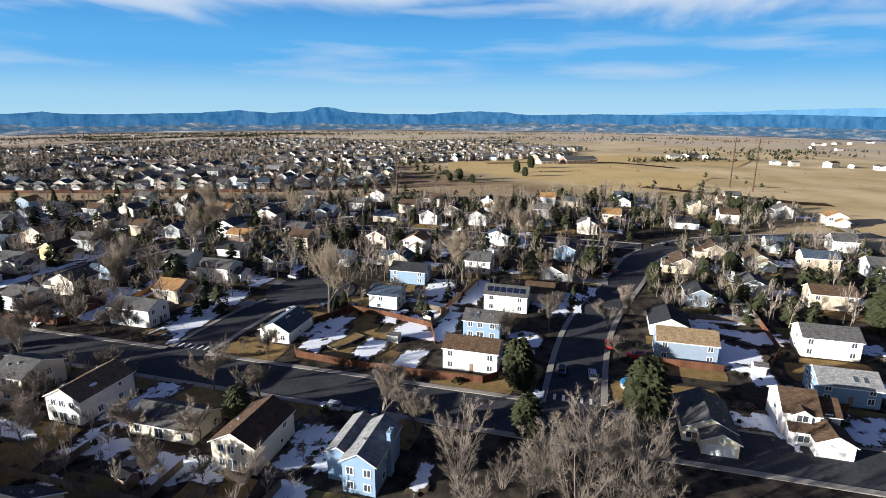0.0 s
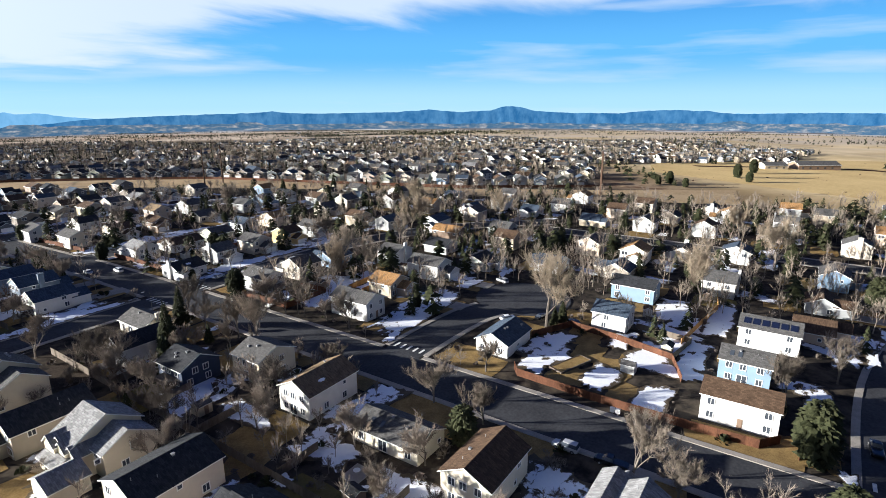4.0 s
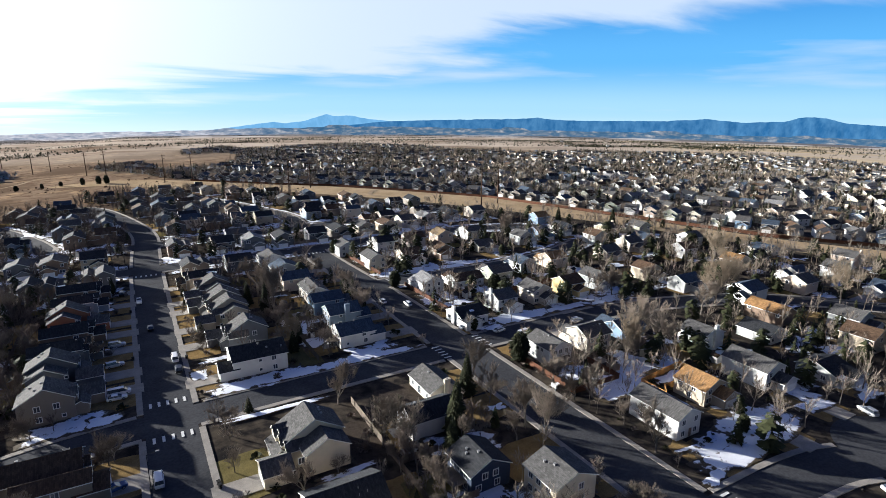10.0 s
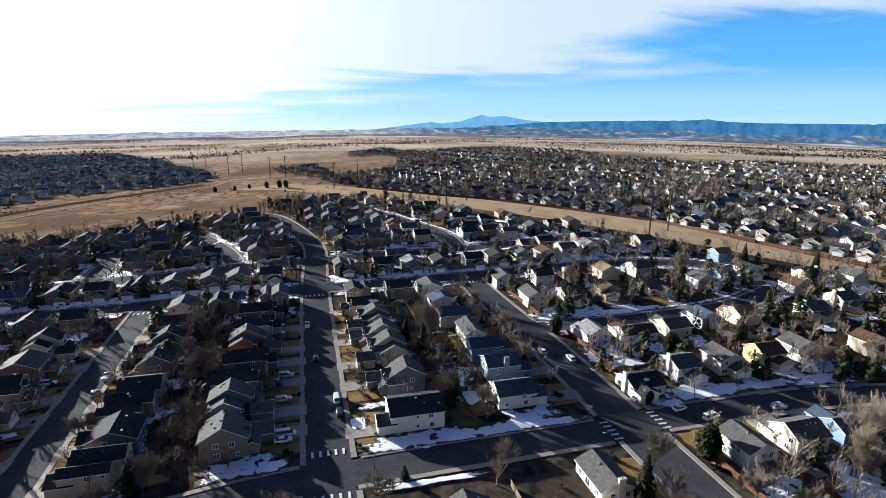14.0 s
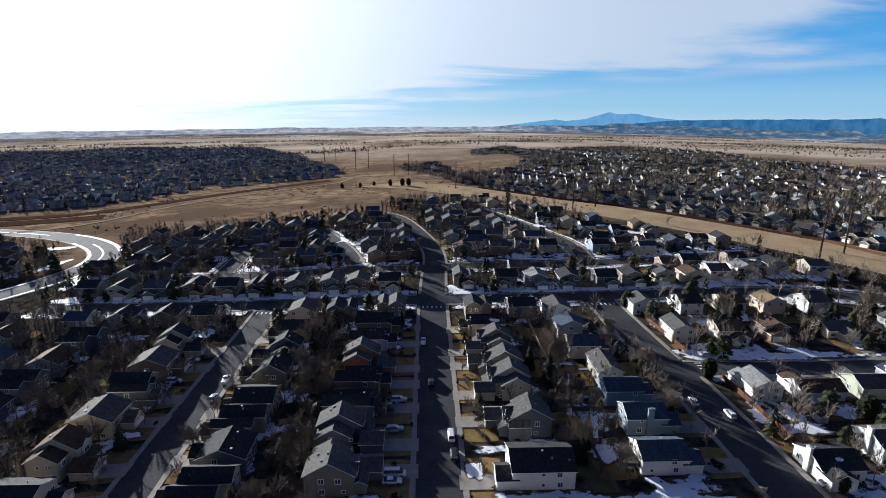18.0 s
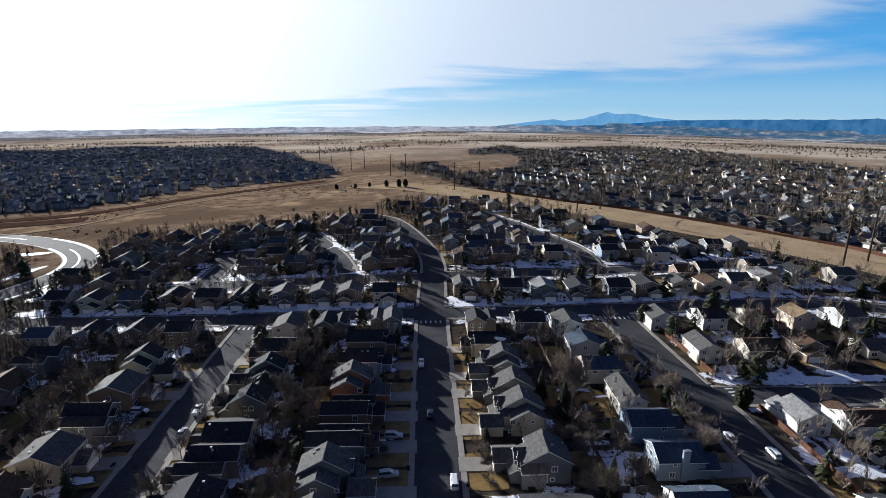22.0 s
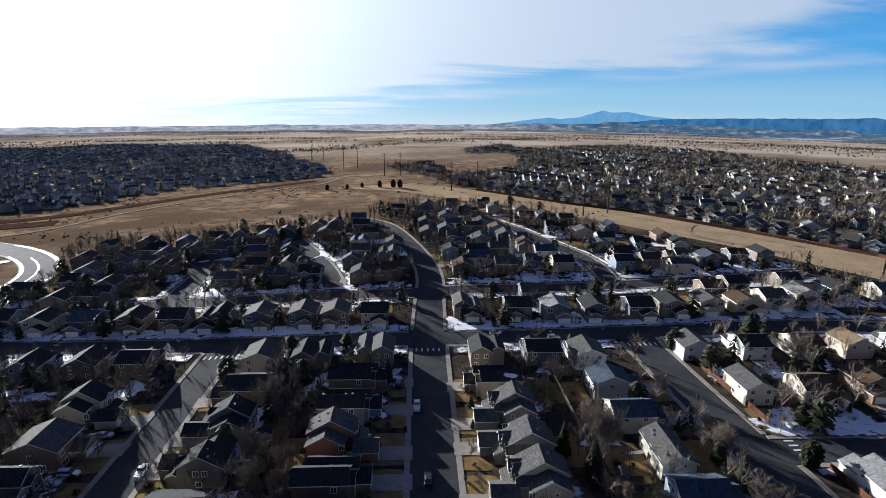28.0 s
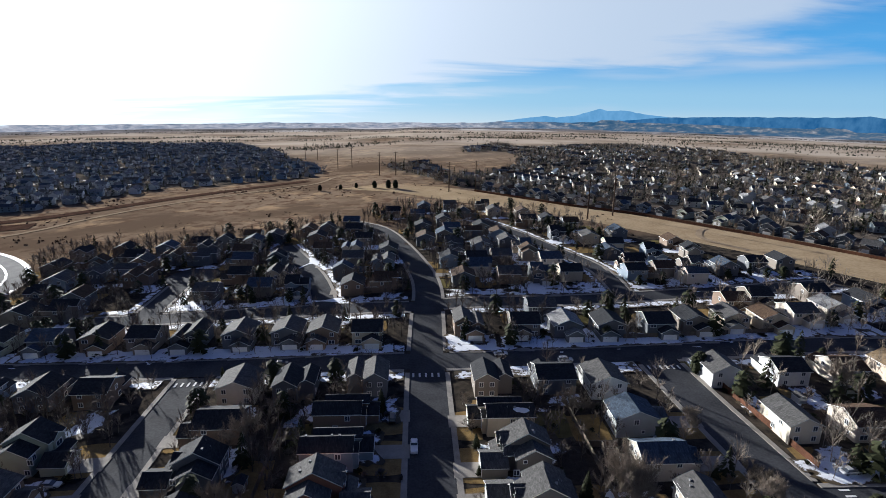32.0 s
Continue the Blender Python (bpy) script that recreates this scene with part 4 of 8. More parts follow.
    if "s" in extra:
        for i in range(6):
            px = x0 + 1.6 + i * (w - 3.2) / 5
            g = Geo()
            for sy0 in (-0.3 if face in "WS" else 0.26,):
                ya, yb = d * sy0 - 0.8, d * sy0 + 0.9
                za, zb = roof_at(px, ya) + 0.1, roof_at(px, yb) + 0.1
                g.add([(px - 0.8, ya, za), (px + 0.8, ya, za), (px + 0.8, yb, zb), (px - 0.8, yb, zb), (px - 0.8, ya, za - 0.06), (px + 0.8, ya, za - 0.06), (px + 0.8, yb, zb - 0.06), (px - 0.8, yb, zb - 0.06)],
                      [(0, 1, 2, 3), (7, 6, 5, 4), (0, 4, 5, 1), (1, 5, 6, 2), (2, 6, 7, 3), (3, 7, 4, 0)])
            part("solar_panel", g.mesh("solar_panel", PANELGLASS), top, "dark blue solar panel")
    if "k" in extra:
        for px in (w * 0.12, w * 0.28):
            yy = -d * 0.28 if face in "WS" else d * 0.28
            za, zb = roof_at(px, yy - 0.6) + 0.08, roof_at(px, yy + 0.6) + 0.08
            g = Geo().add([(px - 0.4, yy - 0.6, za), (px + 0.4, yy - 0.6, za), (px + 0.4, yy + 0.6, zb), (px - 0.4, yy + 0.6, zb), (px - 0.4, yy - 0.6, za - 0.2), (px + 0.4, yy - 0.6, za - 0.2), (px + 0.4, yy + 0.6, zb - 0.2), (px - 0.4, yy + 0.6, zb - 0.2)],
                          [(0, 1, 2, 3), (0, 4, 5, 1), (1, 5, 6, 2), (2, 6, 7, 3), (3, 7, 4, 0)])
            part("skylight", g.mesh("skylight", GLASS), top, "glass skylight")
    r = random.Random(int(x * 7 + y * 13))
    if near:
        for _ in range(3):
            if axis == "x":
                px, py = r.uniform(m0 + 1, m1 - 1), nc + r.uniform(0.5, (y1 - n0) * 0.3)
            else:
                px, py = mc + r.uniform(0.5, (m1 - m0) * 0.3), r.uniform(y0 + 1, y1 - 1)
            part(*(("roof_vent", VENT) if r.random() < 0.5 else ("vent_pipe", PIPE)), top, "", pose(px, py, roof_at(px, py)))

    def roof_snow(px, py, a, b):
        """A thin irregular sheet of snow on the roof's plane."""
        n, vs = 18, []
        for i in range(n):
            q = 2 * math.pi * i / n
            k = 0.75 + 0.5 * r.random()
            sx, sy = px + a * k * math.cos(q), py + b * k * math.sin(q)
            vs.append((sx, sy, roof_at(sx, sy) + 0.03))
        vs += [(px, py, roof_at(px, py) + 0.09)]
        vs += [(vx, vy, vz - 0.05) for vx, vy, vz in vs[:n]]
        fs = [(i, (i + 1) % n, n) for i in range(n)] + [((i + 1) % n, i, n + 1 + i, n + 1 + (i + 1) % n) for i in range(n)]
        part("roof_snow", mesh_of("roof_snow", vs, fs, [SNOW_BANK]), top, "thin snow left on a shaded roof slope")

    if near and r.random() < 0.14:
        # on the slope turned away from the sun
        turned = radians(FACE[face] + turn)
        lx, ly = sun_dir.x * math.cos(turned) + sun_dir.y * math.sin(turned), -sun_dir.x * math.sin(turned) + sun_dir.y * math.cos(turned)
        for _ in range(r.randrange(1, 4)):
            if axis == "x":
                out = -1 if ly > 0 else 1
                roof_snow(r.uniform(m0 + 2, m1 - 2), nc + out * (y1 - n0) * r.uniform(0.2, 0.36), r.uniform(0.6, 1.9), r.uniform(0.3, 0.8))
            else:
                out = -1 if lx > 0 else 1
                roof_snow(mc + out * (m1 - m0) * r.uniform(0.2, 0.34), r.uniform(y0 + 2, y1 - 2), r.uniform(0.3, 0.7), r.uniform(0.6, 1.9))

    def win(kind, px, py, pz, rz):
        if not near:       # far houses: windows only on the sides that face the flight
            a = radians(FACE[face] + turn + rz - 90)
            if max(math.cos(a) * (ex - x) + math.sin(a) * (ey - y) for ex, ey in ((-10, -95), (2, 58))) < 0:
                return
        fr, glazed, pn = WINDOWS[kind]
        o = part("window", fr if near else glazed, top, "", pose(px, py, pz, 0, 0, rz))
        if near:
            part("pane", pn, o, "")

    rows = [1.5] if e < 4.2 else [1.5, 4.2 if e > 4.9 else 3.7]
    if not near and math.hypot(x - 2, y - max(-100, min(58, y))) > 185:
        rows = rows[-1:]
    for zi, wz in enumerate(rows):
        # front
        free = (x0 + 1.4, x1 - 1.4)
        if garage and zi == 0:
            free = (x0 + 1.3, gx0 - 1.0) if garage > 0 else (gx1 + 1.0, x1 - 1.3)
            if free[1] > free[0]:
                win("wide", sum(free) / 2 if not step else mc, y0 - 1.1 if step and axis == "y" else n0 - 2.6 if step else y0, wz, 0)
        elif step:
            win("wide", mc, y0 - 1.1 if axis == "y" else n0 - 0.5, wz + (-0.3 if axis == "y" else 0.3), 0)
            win("std", (s0 + s1) / 2, y0 - 1.6 if axis == "y" else y0 + 0.3 * d, wz - 0.1, 0)
        else:
            for px in (free[0] + 0.4, free[1] - 0.4):
                win("std", px, y0, wz, 0)
        # back
        for px in ((mc - 1.5, mc + 1.5) if step else (x0 + 2.0, 0.3, x1 - 2.0) if near else (x0 + 2.2, x1 - 2.2)):
            win("tall" if (zi == 0 and px == 0.3) else "std", px, y1, wz - (0.25 if zi == 0 and px == 0.3 else 0), 180)
        # sides
        for sx, rz in ((x0, -90), (x1, 90)):
            ys = [r.uniform(-d * 0.3, d * 0.05)] + ([r.uniform(d * 0.15, d * 0.33)] if near and r.random() < 0.6 else [])
            for py in ys:
                if step and py > d * 0.25:
                    continue
                win("std" if r.random() < 0.7 else "small", sx, py, wz, rz)
    dx = (gx0 - 0.75) if garage > 0 else ((gx1 + 0.75) if garage < 0 else 0.4)
    if near:
        part("door", DOOR, top, "", pose(dx, n0 - 0.003, 0.1))
    return top


# east of the crossing street
house(110, -23, "W", 9.5, 14, 3.5, "white", "slate", "y", 0, "")
house(137, -42, "N", 9, 10, 5.2, "white", "slate", "y", 0, "")
house(163, -41, "W", 14, 9, 5.0, "blue", "dark", "x", 0, "")
house(146, -78, "E", 14.5, 9, 5.6, "white", "grey", "x", 1, "s")
house(124, -75, "E", 11, 8.5, 5.6, "blue", "grey", "x", 0, "k")
house(105.5, -76, "W", 14.5, 8.5, 5.9, "white", "brown", "x", 0, "")
house(158, -87, "S", 12, 10, 3.2, "peach", "brown", "y", 1, "")
house(182, -89, "S", 12, 9, 3.2, "grey", "brown", "x", -1, "")
house(106, 22, "S", 8.6, 15, 5.6, "white", "grey", "y", 0, "")
house(125, 26, "S", 10, 10, 4.6, "tan", "rust", "y", 1, "")
house(146, 25, "S", 9.5, 14, 5.6, "white", "grey", "y", 1, "")
house(165, 16, "S", 11, 11, 3.3, "grey", "dark", "x", 1, "p")
house(105, 62, "N", 9, 12, 5.5, "white", "grey", "y", 0, "b")
house(122, 63, "N", 11, 10, 5.2, "beige", "grey", "x", 1, "")
house(139, 64, "N", 12, 9, 3.4, "blue", "slate", "x", 1, "")
house(153, 46, "E", 10, 11, 5.3, "white", "grey", "x", 0, "c")
house(176, 40, "S", 11, 12, 3.3, "white", "dark", "y", 0, "")
house(194, 48, "W", 15, 9, 4.6, "brown", "rust", "x", 0, "")
house(208, 65, "W", 11, 12, 5.0, "white", "slate", "y", 1, "")
house(196, 84, "S", 12, 9, 4.8, "grey", "slate", "x", 1, "")
# north of the side street
house(99.5, 98, "S", 12, 11, 3.6, "white", "dark", "x", -1, "c")
house(117, 103, "S", 9.5, 11, 5.4, "white", "grey", "x", 1, "c")
house(134, 104, "S", 10, 11, 5.3, "white", "grey", "y", 1, "")
house(151, 104, "S", 10, 10, 5.3, "yellow", "brown", "x", 1, "")
house(167, 106, "S", 10, 10, 5.0, "white", "grey", "y", -1, "")
house(194, 102, "S", 9.5, 10, 5.4, "tan", "brown", "y", 1, "")
house(103, 133, "N", 10, 11, 5.0, "white", "light", "y", 1, "")
house(120, 132, "N", 15, 9, 3.4, "white", "brown", "x", 1, "")
house(137, 133, "N", 11, 10, 4.0, "sage", "grey", "x", 1, "")
house(153, 136, "N", 9.5, 10, 5.3, "white", "slate", "y", 1, "")
house(171, 136, "N", 11, 10, 5.0, "peach", "rust", "x", 1, "")
house(204, 134, "S", 11, 10, 4.6, "white", "grey", "x", 1, "c")
house(97, 175, "S", 9, 13, 5.4, "cream", "grey", "y", 0, "b")
house(115, 174, "S", 11, 11, 5.0, "beige", "brown", "x", 1, "")
house(134, 177, "S", 10, 11, 4.6, "brown", "brown", "y", -1, "")
house(158, 176, "S", 11, 10, 3.4, "white", "grey", "x", 1, "")
house(185, 178, "S", 10, 10, 5.2, "white", "grey", "y", 1, "")
house(201, 182, "S", 10, 10, 5.0, "white", "light", "x", 1, "")
house(220, 186, "S", 10, 11, 5.2, "grey", "dark", "y", -1, "")
# west of the crossing street, fronting it
house(62, -66, "E", 10.5, 13, 5.6, "blue", "light", "y", 1, "cm")
house(62, -45, "E", 9.5, 14, 5.6, "cream", "brown", "y", 0, "")
house(64, -26, "E", 16, 9, 3.1, "cream", "grey", "x", 0, "k")
house(66, -4, "E", 9.5, 14.5, 5.6, "ivory", "umber", "y", 0, "")
house(68, 15.5, "E", 10, 11, 5.7, "sand", "grey", "x", 0, "")
house(57, 27, "E", 10, 10, 5.0, "navy", "dark", "x", 0, "b")
house(57, 48, "E", 9, 13, 4.6, "white", "dark", "y", 0, "")
house(66, 61.5, "E", 13, 9, 3.2, "cream", "grey", "x", 0, "c")
house(59, 101, "E", 10, 12.5, 4.6, "ivory", "slate", "y", -1, "b")
house(61, 117, "E", 9.5, 12, 5.3, "slate", "slate", "y", -1, "c")
house(60, 131, "E", 9, 12, 5.3, "blue", "slate", "y", 1, "b")
house(60, 146, "E", 14.5, 8.6, 4.6, "white", "grey", "x", 0, "")
house(57, 161.5, "E", 9.5, 12, 5.3, "white", "slate", "y", 1, "b")
house(57, 178, "E", 10, 12, 5.3, "white", "slate", "x", 1, "")
house(56, 196.5, "N", 11, 12, 5.4, "white", "grey", "y", 1, "")
# east side of the long street
house(32, -24, "W", 11, 14, 5.5, "tan", "dark", "x", -1, "m")
house(33, -5, "W", 11, 15, 5.5, "beige", "dark", "y", 1, "")
house(32, 12.5, "W", 13.5, 14, 5.4, "sand", "light", "x", 1, "mg")
house(30, 29, "W", 10, 15, 5.3, "wheat", "dark", "y", -1, "")
house(30, 50, "W", 14.5, 15, 5.4, "sand", "grey", "x", 1, "mg")
house(29, 97.5, "W", 12, 16, 5.5, "ivory", "dark", "y", 1, "")
house(29, 117.5, "W", 12, 14, 5.4, "tan", "grey", "x", -1, "mg")
house(27.5, 136, "W", 11.5, 14, 5.4, "beige", "grey", "x", 1, "mg")
house(27, 150.5, "W", 11, 14, 5.4, "grey", "grey", "x", -1, "mg")
house(26.5, 164.5, "W", 11, 13, 5.4, "tan", "grey", "x", 1, "mg")
house(25.5, 180, "W", 11, 13, 5.4, "beige", "dark", "y", -1, "m")
house(24, 198, "N", 12, 11, 5.4, "peach", "dark", "y", -1, "m")
house(42, 199, "N", 12, 11, 5.4, "slate", "dark", "x", 1, "")
# west side of the long street
house(-17, -34, "E", 12, 14, 5.4, "grey", "dark", "x", 1, "m")
house(-17, -14, "E", 12, 14, 5.4, "tan", "brown", "y", 1, "m")
house(-17, 5, "E", 12, 14, 5.4, "slate", "dark", "x", -1, "m")
house(-17, 24, "E", 12.5, 14, 5.4, "grey", "dark", "y", 1, "m")
house(-17, 43, "E", 12, 14, 5.4, "beige", "brown", "x", 1, "m")
house(-17, 61, "E", 13, 14, 5.5, "tan", "brown", "y", -1, "m")
house(-18.5, 97, "E", 12.5, 14, 5.4, "beige", "grey", "x", 1, "m")
house(-19, 112, "E", 11.5, 14, 5.4, "grey", "grey", "x", -1, "m")
house(-19.5, 125.5, "E", 10.5, 14, 5.4, "slate", "dark", "y", 1, "m")
house(-18.5, 139, "E", 11, 13, 5.4, "brown", "dark", "y", 1, "m")
house(-18, 153, "E", 11, 14, 5.4, "brick", "grey", "x", -1, "m")
house(-18, 168, "E", 11, 13, 5.4, "grey", "dark", "y", 1, "m")
house(-17.5, 183, "E", 11, 13, 5.3, "tan", "dark", "y", 1, "m")
house(-11.5, 199.5, "N", 12.5, 12, 5.5, "tan", "grey", "y", 1, "m")
house(-31.5, 198, "N", 12, 11, 5.4, "slate", "dark", "y", -1, "m")
house(-47.5, 200, "N", 11.5, 12, 5.4, "white", "grey", "y", 1, "")
# along the western street
for _i, (_y, _w, _r, _s) in enumerate(((30, "grey", "dark", "m"), (47, "tan", "brown", "m"), (93, "beige", "dark", "m"), (106, "grey", "dark", ""), (119, "tan", "dark", "m"), (131, "yellow", "dark", ""), (147, "slate", "dark", "m"), (163, "beige", "dark", "m"), (181, "brown", "dark", ""))):
    house(-46.5, _y, "W", 11, 12.5, 5.4, _w, _r, "x" if _i in (0, 3, 6, 7) else "y", 1 if _i % 3 else -1, _s)
for _i, (_y, _w, _r, _s) in enumerate(((20, "beige", "brown", "m"), (38, "grey", "dark", "m"), (54, "tan", "grey", ""), (92, "beige", "dark", ""), (108, "cream", "brown", "m"), (125, "beige", "grey", ""), (141, "slate", "dark", "m"), (157, "tan", "grey", ""), (174, "sage", "dark", "m"))):
    house(-88, _y, "E", 11.5, 13, 6.1, _w, _r, "x" if _i % 3 else "y", 1 if _i % 2 else -1, _s)
for _i, _y in enumerate((100, 116, 132, 148, 164, 182)):
    house(-126, _y, "W", 12, 12, 5.4, ("grey", "beige", "slate", "tan")[_i % 4], ("dark", "brown", "dark")[_i % 3], "xy"[_i % 2], 1, "m" if _i % 2 else "")

# along the cross street, south and north side
for _x, _w, _r, _a in ((-88, "tan", "dark", "x"), (-104, "beige", "dark", "y"), (-122, "grey", "dark", "y"), (-140, "white", "slate", "x"), (93, "white", "grey", "y"), (113, "white", "dark", "x"), (131, "beige", "brown", "x"), (148, "peach", "tan", "y"), (167, "grey", "grey", "x")):
    house(_x, 201 if _x > 0 else 200.5 - 0.02 * _x, "N", 10.5, 11, 5.3, _w, _r, _a, 1 if int(_x) % 2 else -1, "")
for _x, _y, _w, _r, _a, _g in ((-160, 246, "grey", "dark", "x", 1), (-143, 242, "sage", "dark", "y", 1), (-125, 241, "beige", "slate", "x", -1), (-107, 240, "tan", "dark", "y", 1), (-91, 239, "tan", "dark", "x", 1), (-75, 238, "grey", "dark", "y", -1), (-58, 236.5, "slate", "grey", "y", 1), (-41.5, 236, "beige", "grey", "y", 1), (-29, 234.5, "tan", "grey", "y", -1), (-14, 233, "cream", "dark", "x", 1),
                               (21, 239, "tan", "grey", "y", 1), (41, 238, "beige", "dark", "x", -1), (55.5, 236, "grey", "light", "y", 1), (71, 236, "slate", "dark", "y", -1), (89, 237, "tan", "dark", "x", 1), (103, 239, "beige", "dark", "y", 1), (119, 241, "cream", "grey", "y", -1), (133, 240, "cream", "brown", "y", 1), (148, 245, "white", "grey", "x", 1), (164, 249, "white", "light", "y", 1), (184, 256, "grey", "dark", "y", 1), (203, 252, "white", "grey", "x", 1)):
    house(_x, _y, "S", 11, 12, 5.4, _w, _r, _a, _g, "m" if int(_x) % 3 == 0 else "", full=False)
# north of the upper street and behind
for _i, (_x, _y) in enumerate(((-160, 289), (-140, 284), (-86, 284), (-64, 286), (-48, 284), (-24, 281), (24, 290), (45, 293), (60, 295), (74, 296), (105, 297), (120, 300), (136, 305), (152, 303), (170, 309), (186, 312),
                               (-159, 334), (-136, 334), (-136, 363), (-120, 371), (-106, 374), (-94, 383), (-80, 379), (-84, 330), (-66, 326), (-78, 305), (-46, 343), (-28, 322), (-30, 303), (-11, 334), (-26, 361), (-62, 390), (-50, 392), (-38, 410), (20, 318), (33, 318), (62, 328), (46, 322), (104, 330), (112, 345), (128, 330), (149, 352), (104, 362), (126, 376), (88, 372), (44, 388), (52, 370), (54, 352), (60, 340), (78, 410), (92, 415), (104, 402), (24, 345), (20, 368), (8, 390), (22, 410), (38, 440), (60, 445), (5, 430), (-12, 440), (150, 330), (80, 440), (30, 470), (10, 460), (55, 470))):
    house(_x, _y, "SWEN"[(_i * 7 + int(_x)) % 4], 10.5, 11, 5.4, ("beige", "tan", "grey", "beige", "slate", "tan")[(_i * 5) % 6], ("dark", "grey", "dark", "brown", "slate")[(_i * 3) % 5], "xy"[_i % 2], 1 if _i % 3 else 0, "m" if _i % 4 == 0 else "", full=False)
# south-eastern streets
house(125, -126, "W", 15.5, 9.5, 5.6, "slate", "tan", "x", 0, "")
house(137, -161, "W", 14.5, 9.5, 5.6, "cream", "grey", "x", 0, "")
house(113, -156, "W", 13, 9.5, 4.6, "blue", "light", "x", 0, "k")
house(97, -144, "W", 11.5, 12, 5.0, "ivory", "brown", "x", 1, "m")
house(92, -125, "W", 10, 13, 3.3, "sand", "grey", "y", 1, "")
house(142, -124, "W", 11, 13, 3.2, "white", "dark", "y", 0, "")
house(168, -136, "W", 9, 11, 3.7, "slate", "dark", "y", 0, "")
house(181, -154, "W", 12, 11, 4.2, "white", "grey", "y", 0, "c")
house(175, -175, "W", 14, 9, 5.2, "tan", "brown", "x", 0, "")
house(218, -165, "W", 11, 12, 3.6, "sage", "tan", "y", 1, "")
house(221, -187, "W", 14, 9.5, 5.2, "tan", "slate", "x", 0, "")
house(216, -205, "W", 10, 10, 5.2, "white", "grey", "x", 1, "")
house(204, -136, "N", 13, 9, 4.2, "tan", "brown", "x", 1, "")
house(229, -151, "N", 14, 9, 4.2, "tan", "brown", "x", 1, "")
house(208, -92, "S", 12, 9, 5.2, "blue", "grey", "x", 1, "")
house(224, -62, "E", 11, 10, 5.0, "white", "slate", "y", 1, "")
for _i, (_x, _y) in enumerate(((182, -62), (182, -30), (206, -12), (204, -30), (216, -45), (196, 20), (210, 30), (176, -8), (258, -100), (287, -112), (284, -146), (304, -172), (326, -160), (248, -180), (254, -207), (316, -226), (268, -70), (262, -45), (258, -20), (256, 5), (290, -75), (298, -50), (286, -25), (282, 0), (280, 30), (262, 40), (320, -90), (331, -75), (316, -40), (306, -8), (236, 60), (252, 70), (270, 62), (242, 92), (262, 95), (240, 118), (226, 140), (246, 148), (264, 132), (228, 215), (246, 175), (222, 160), (262, 165), (280, 100), (296, 70), (312, 30), (340, -120), (350, -180), (330, -205), (362, -120), (380, -190))):
    house(_x, _y, "SWEN"[(_i * 5 + int(_y)) % 4], 10.5, 10.5, (5.2, 3.4, 5.3)[_i % 3], ("white", "tan", "white", "beige", "grey", "white", "peach")[(_i * 3) % 7], ("grey", "brown", "dark", "rust", "grey", "slate")[(_i * 5) % 6], "xy"[(_i // 2) % 2], (1, -1, 0)[_i % 3], "c" if _i % 4 == 0 else "", full=False)

# houses inside the bend of the wide road and below it
for _i, (_x, _y) in enumerate(((-232, 290), (-252, 312), (-268, 336), (-300, 352), (-262, 268), (-284, 298), (-312, 318), (-292, 240), (-318, 272), (-348, 300), (-340, 340), (-175, 206), (-190, 182), (-160, 188), (-148, 166))):
    house(_x, _y, "SWEN"[(_i * 3) % 4], 11, 11, 5.3, ("beige", "tan", "grey", "tan")[_i % 4], ("dark", "brown", "slate", "dark")[_i % 4], "xy"[_i % 2], 1, "m" if _i % 3 == 0 else "", full=False)


# more houses filling the upper streets
def fill_upper():
    r = random.Random(42)
    made = 0
    for _ in range(4000):
        x, y = r.uniform(-185, 175), r.uniform(252, 400)
        if made >= 34:
            break
        if y > 405 - 0.25 * abs(x + 20) or (x > 60 and y > 335 - 0.35 * (x - 60)) or on_road(x, y, 8.5):
            continue
        if any(math.hypot(x - h[0], y - h[1]) < 13.5 for h in HOUSES):
            continue
        house(x, y, "SWEN"[made % 4], r.uniform(10.5, 12), r.uniform(10.5, 12), 5.5, ("tan", "grey", "beige", "tan", "white")[made % 5], ("dark", "grey", "dark", "brown", "slate")[made % 5], "xy"[made % 2], 1 if made % 3 else 0, "m" if made % 2 else "", full=False)
        made += 1


fill_upper()



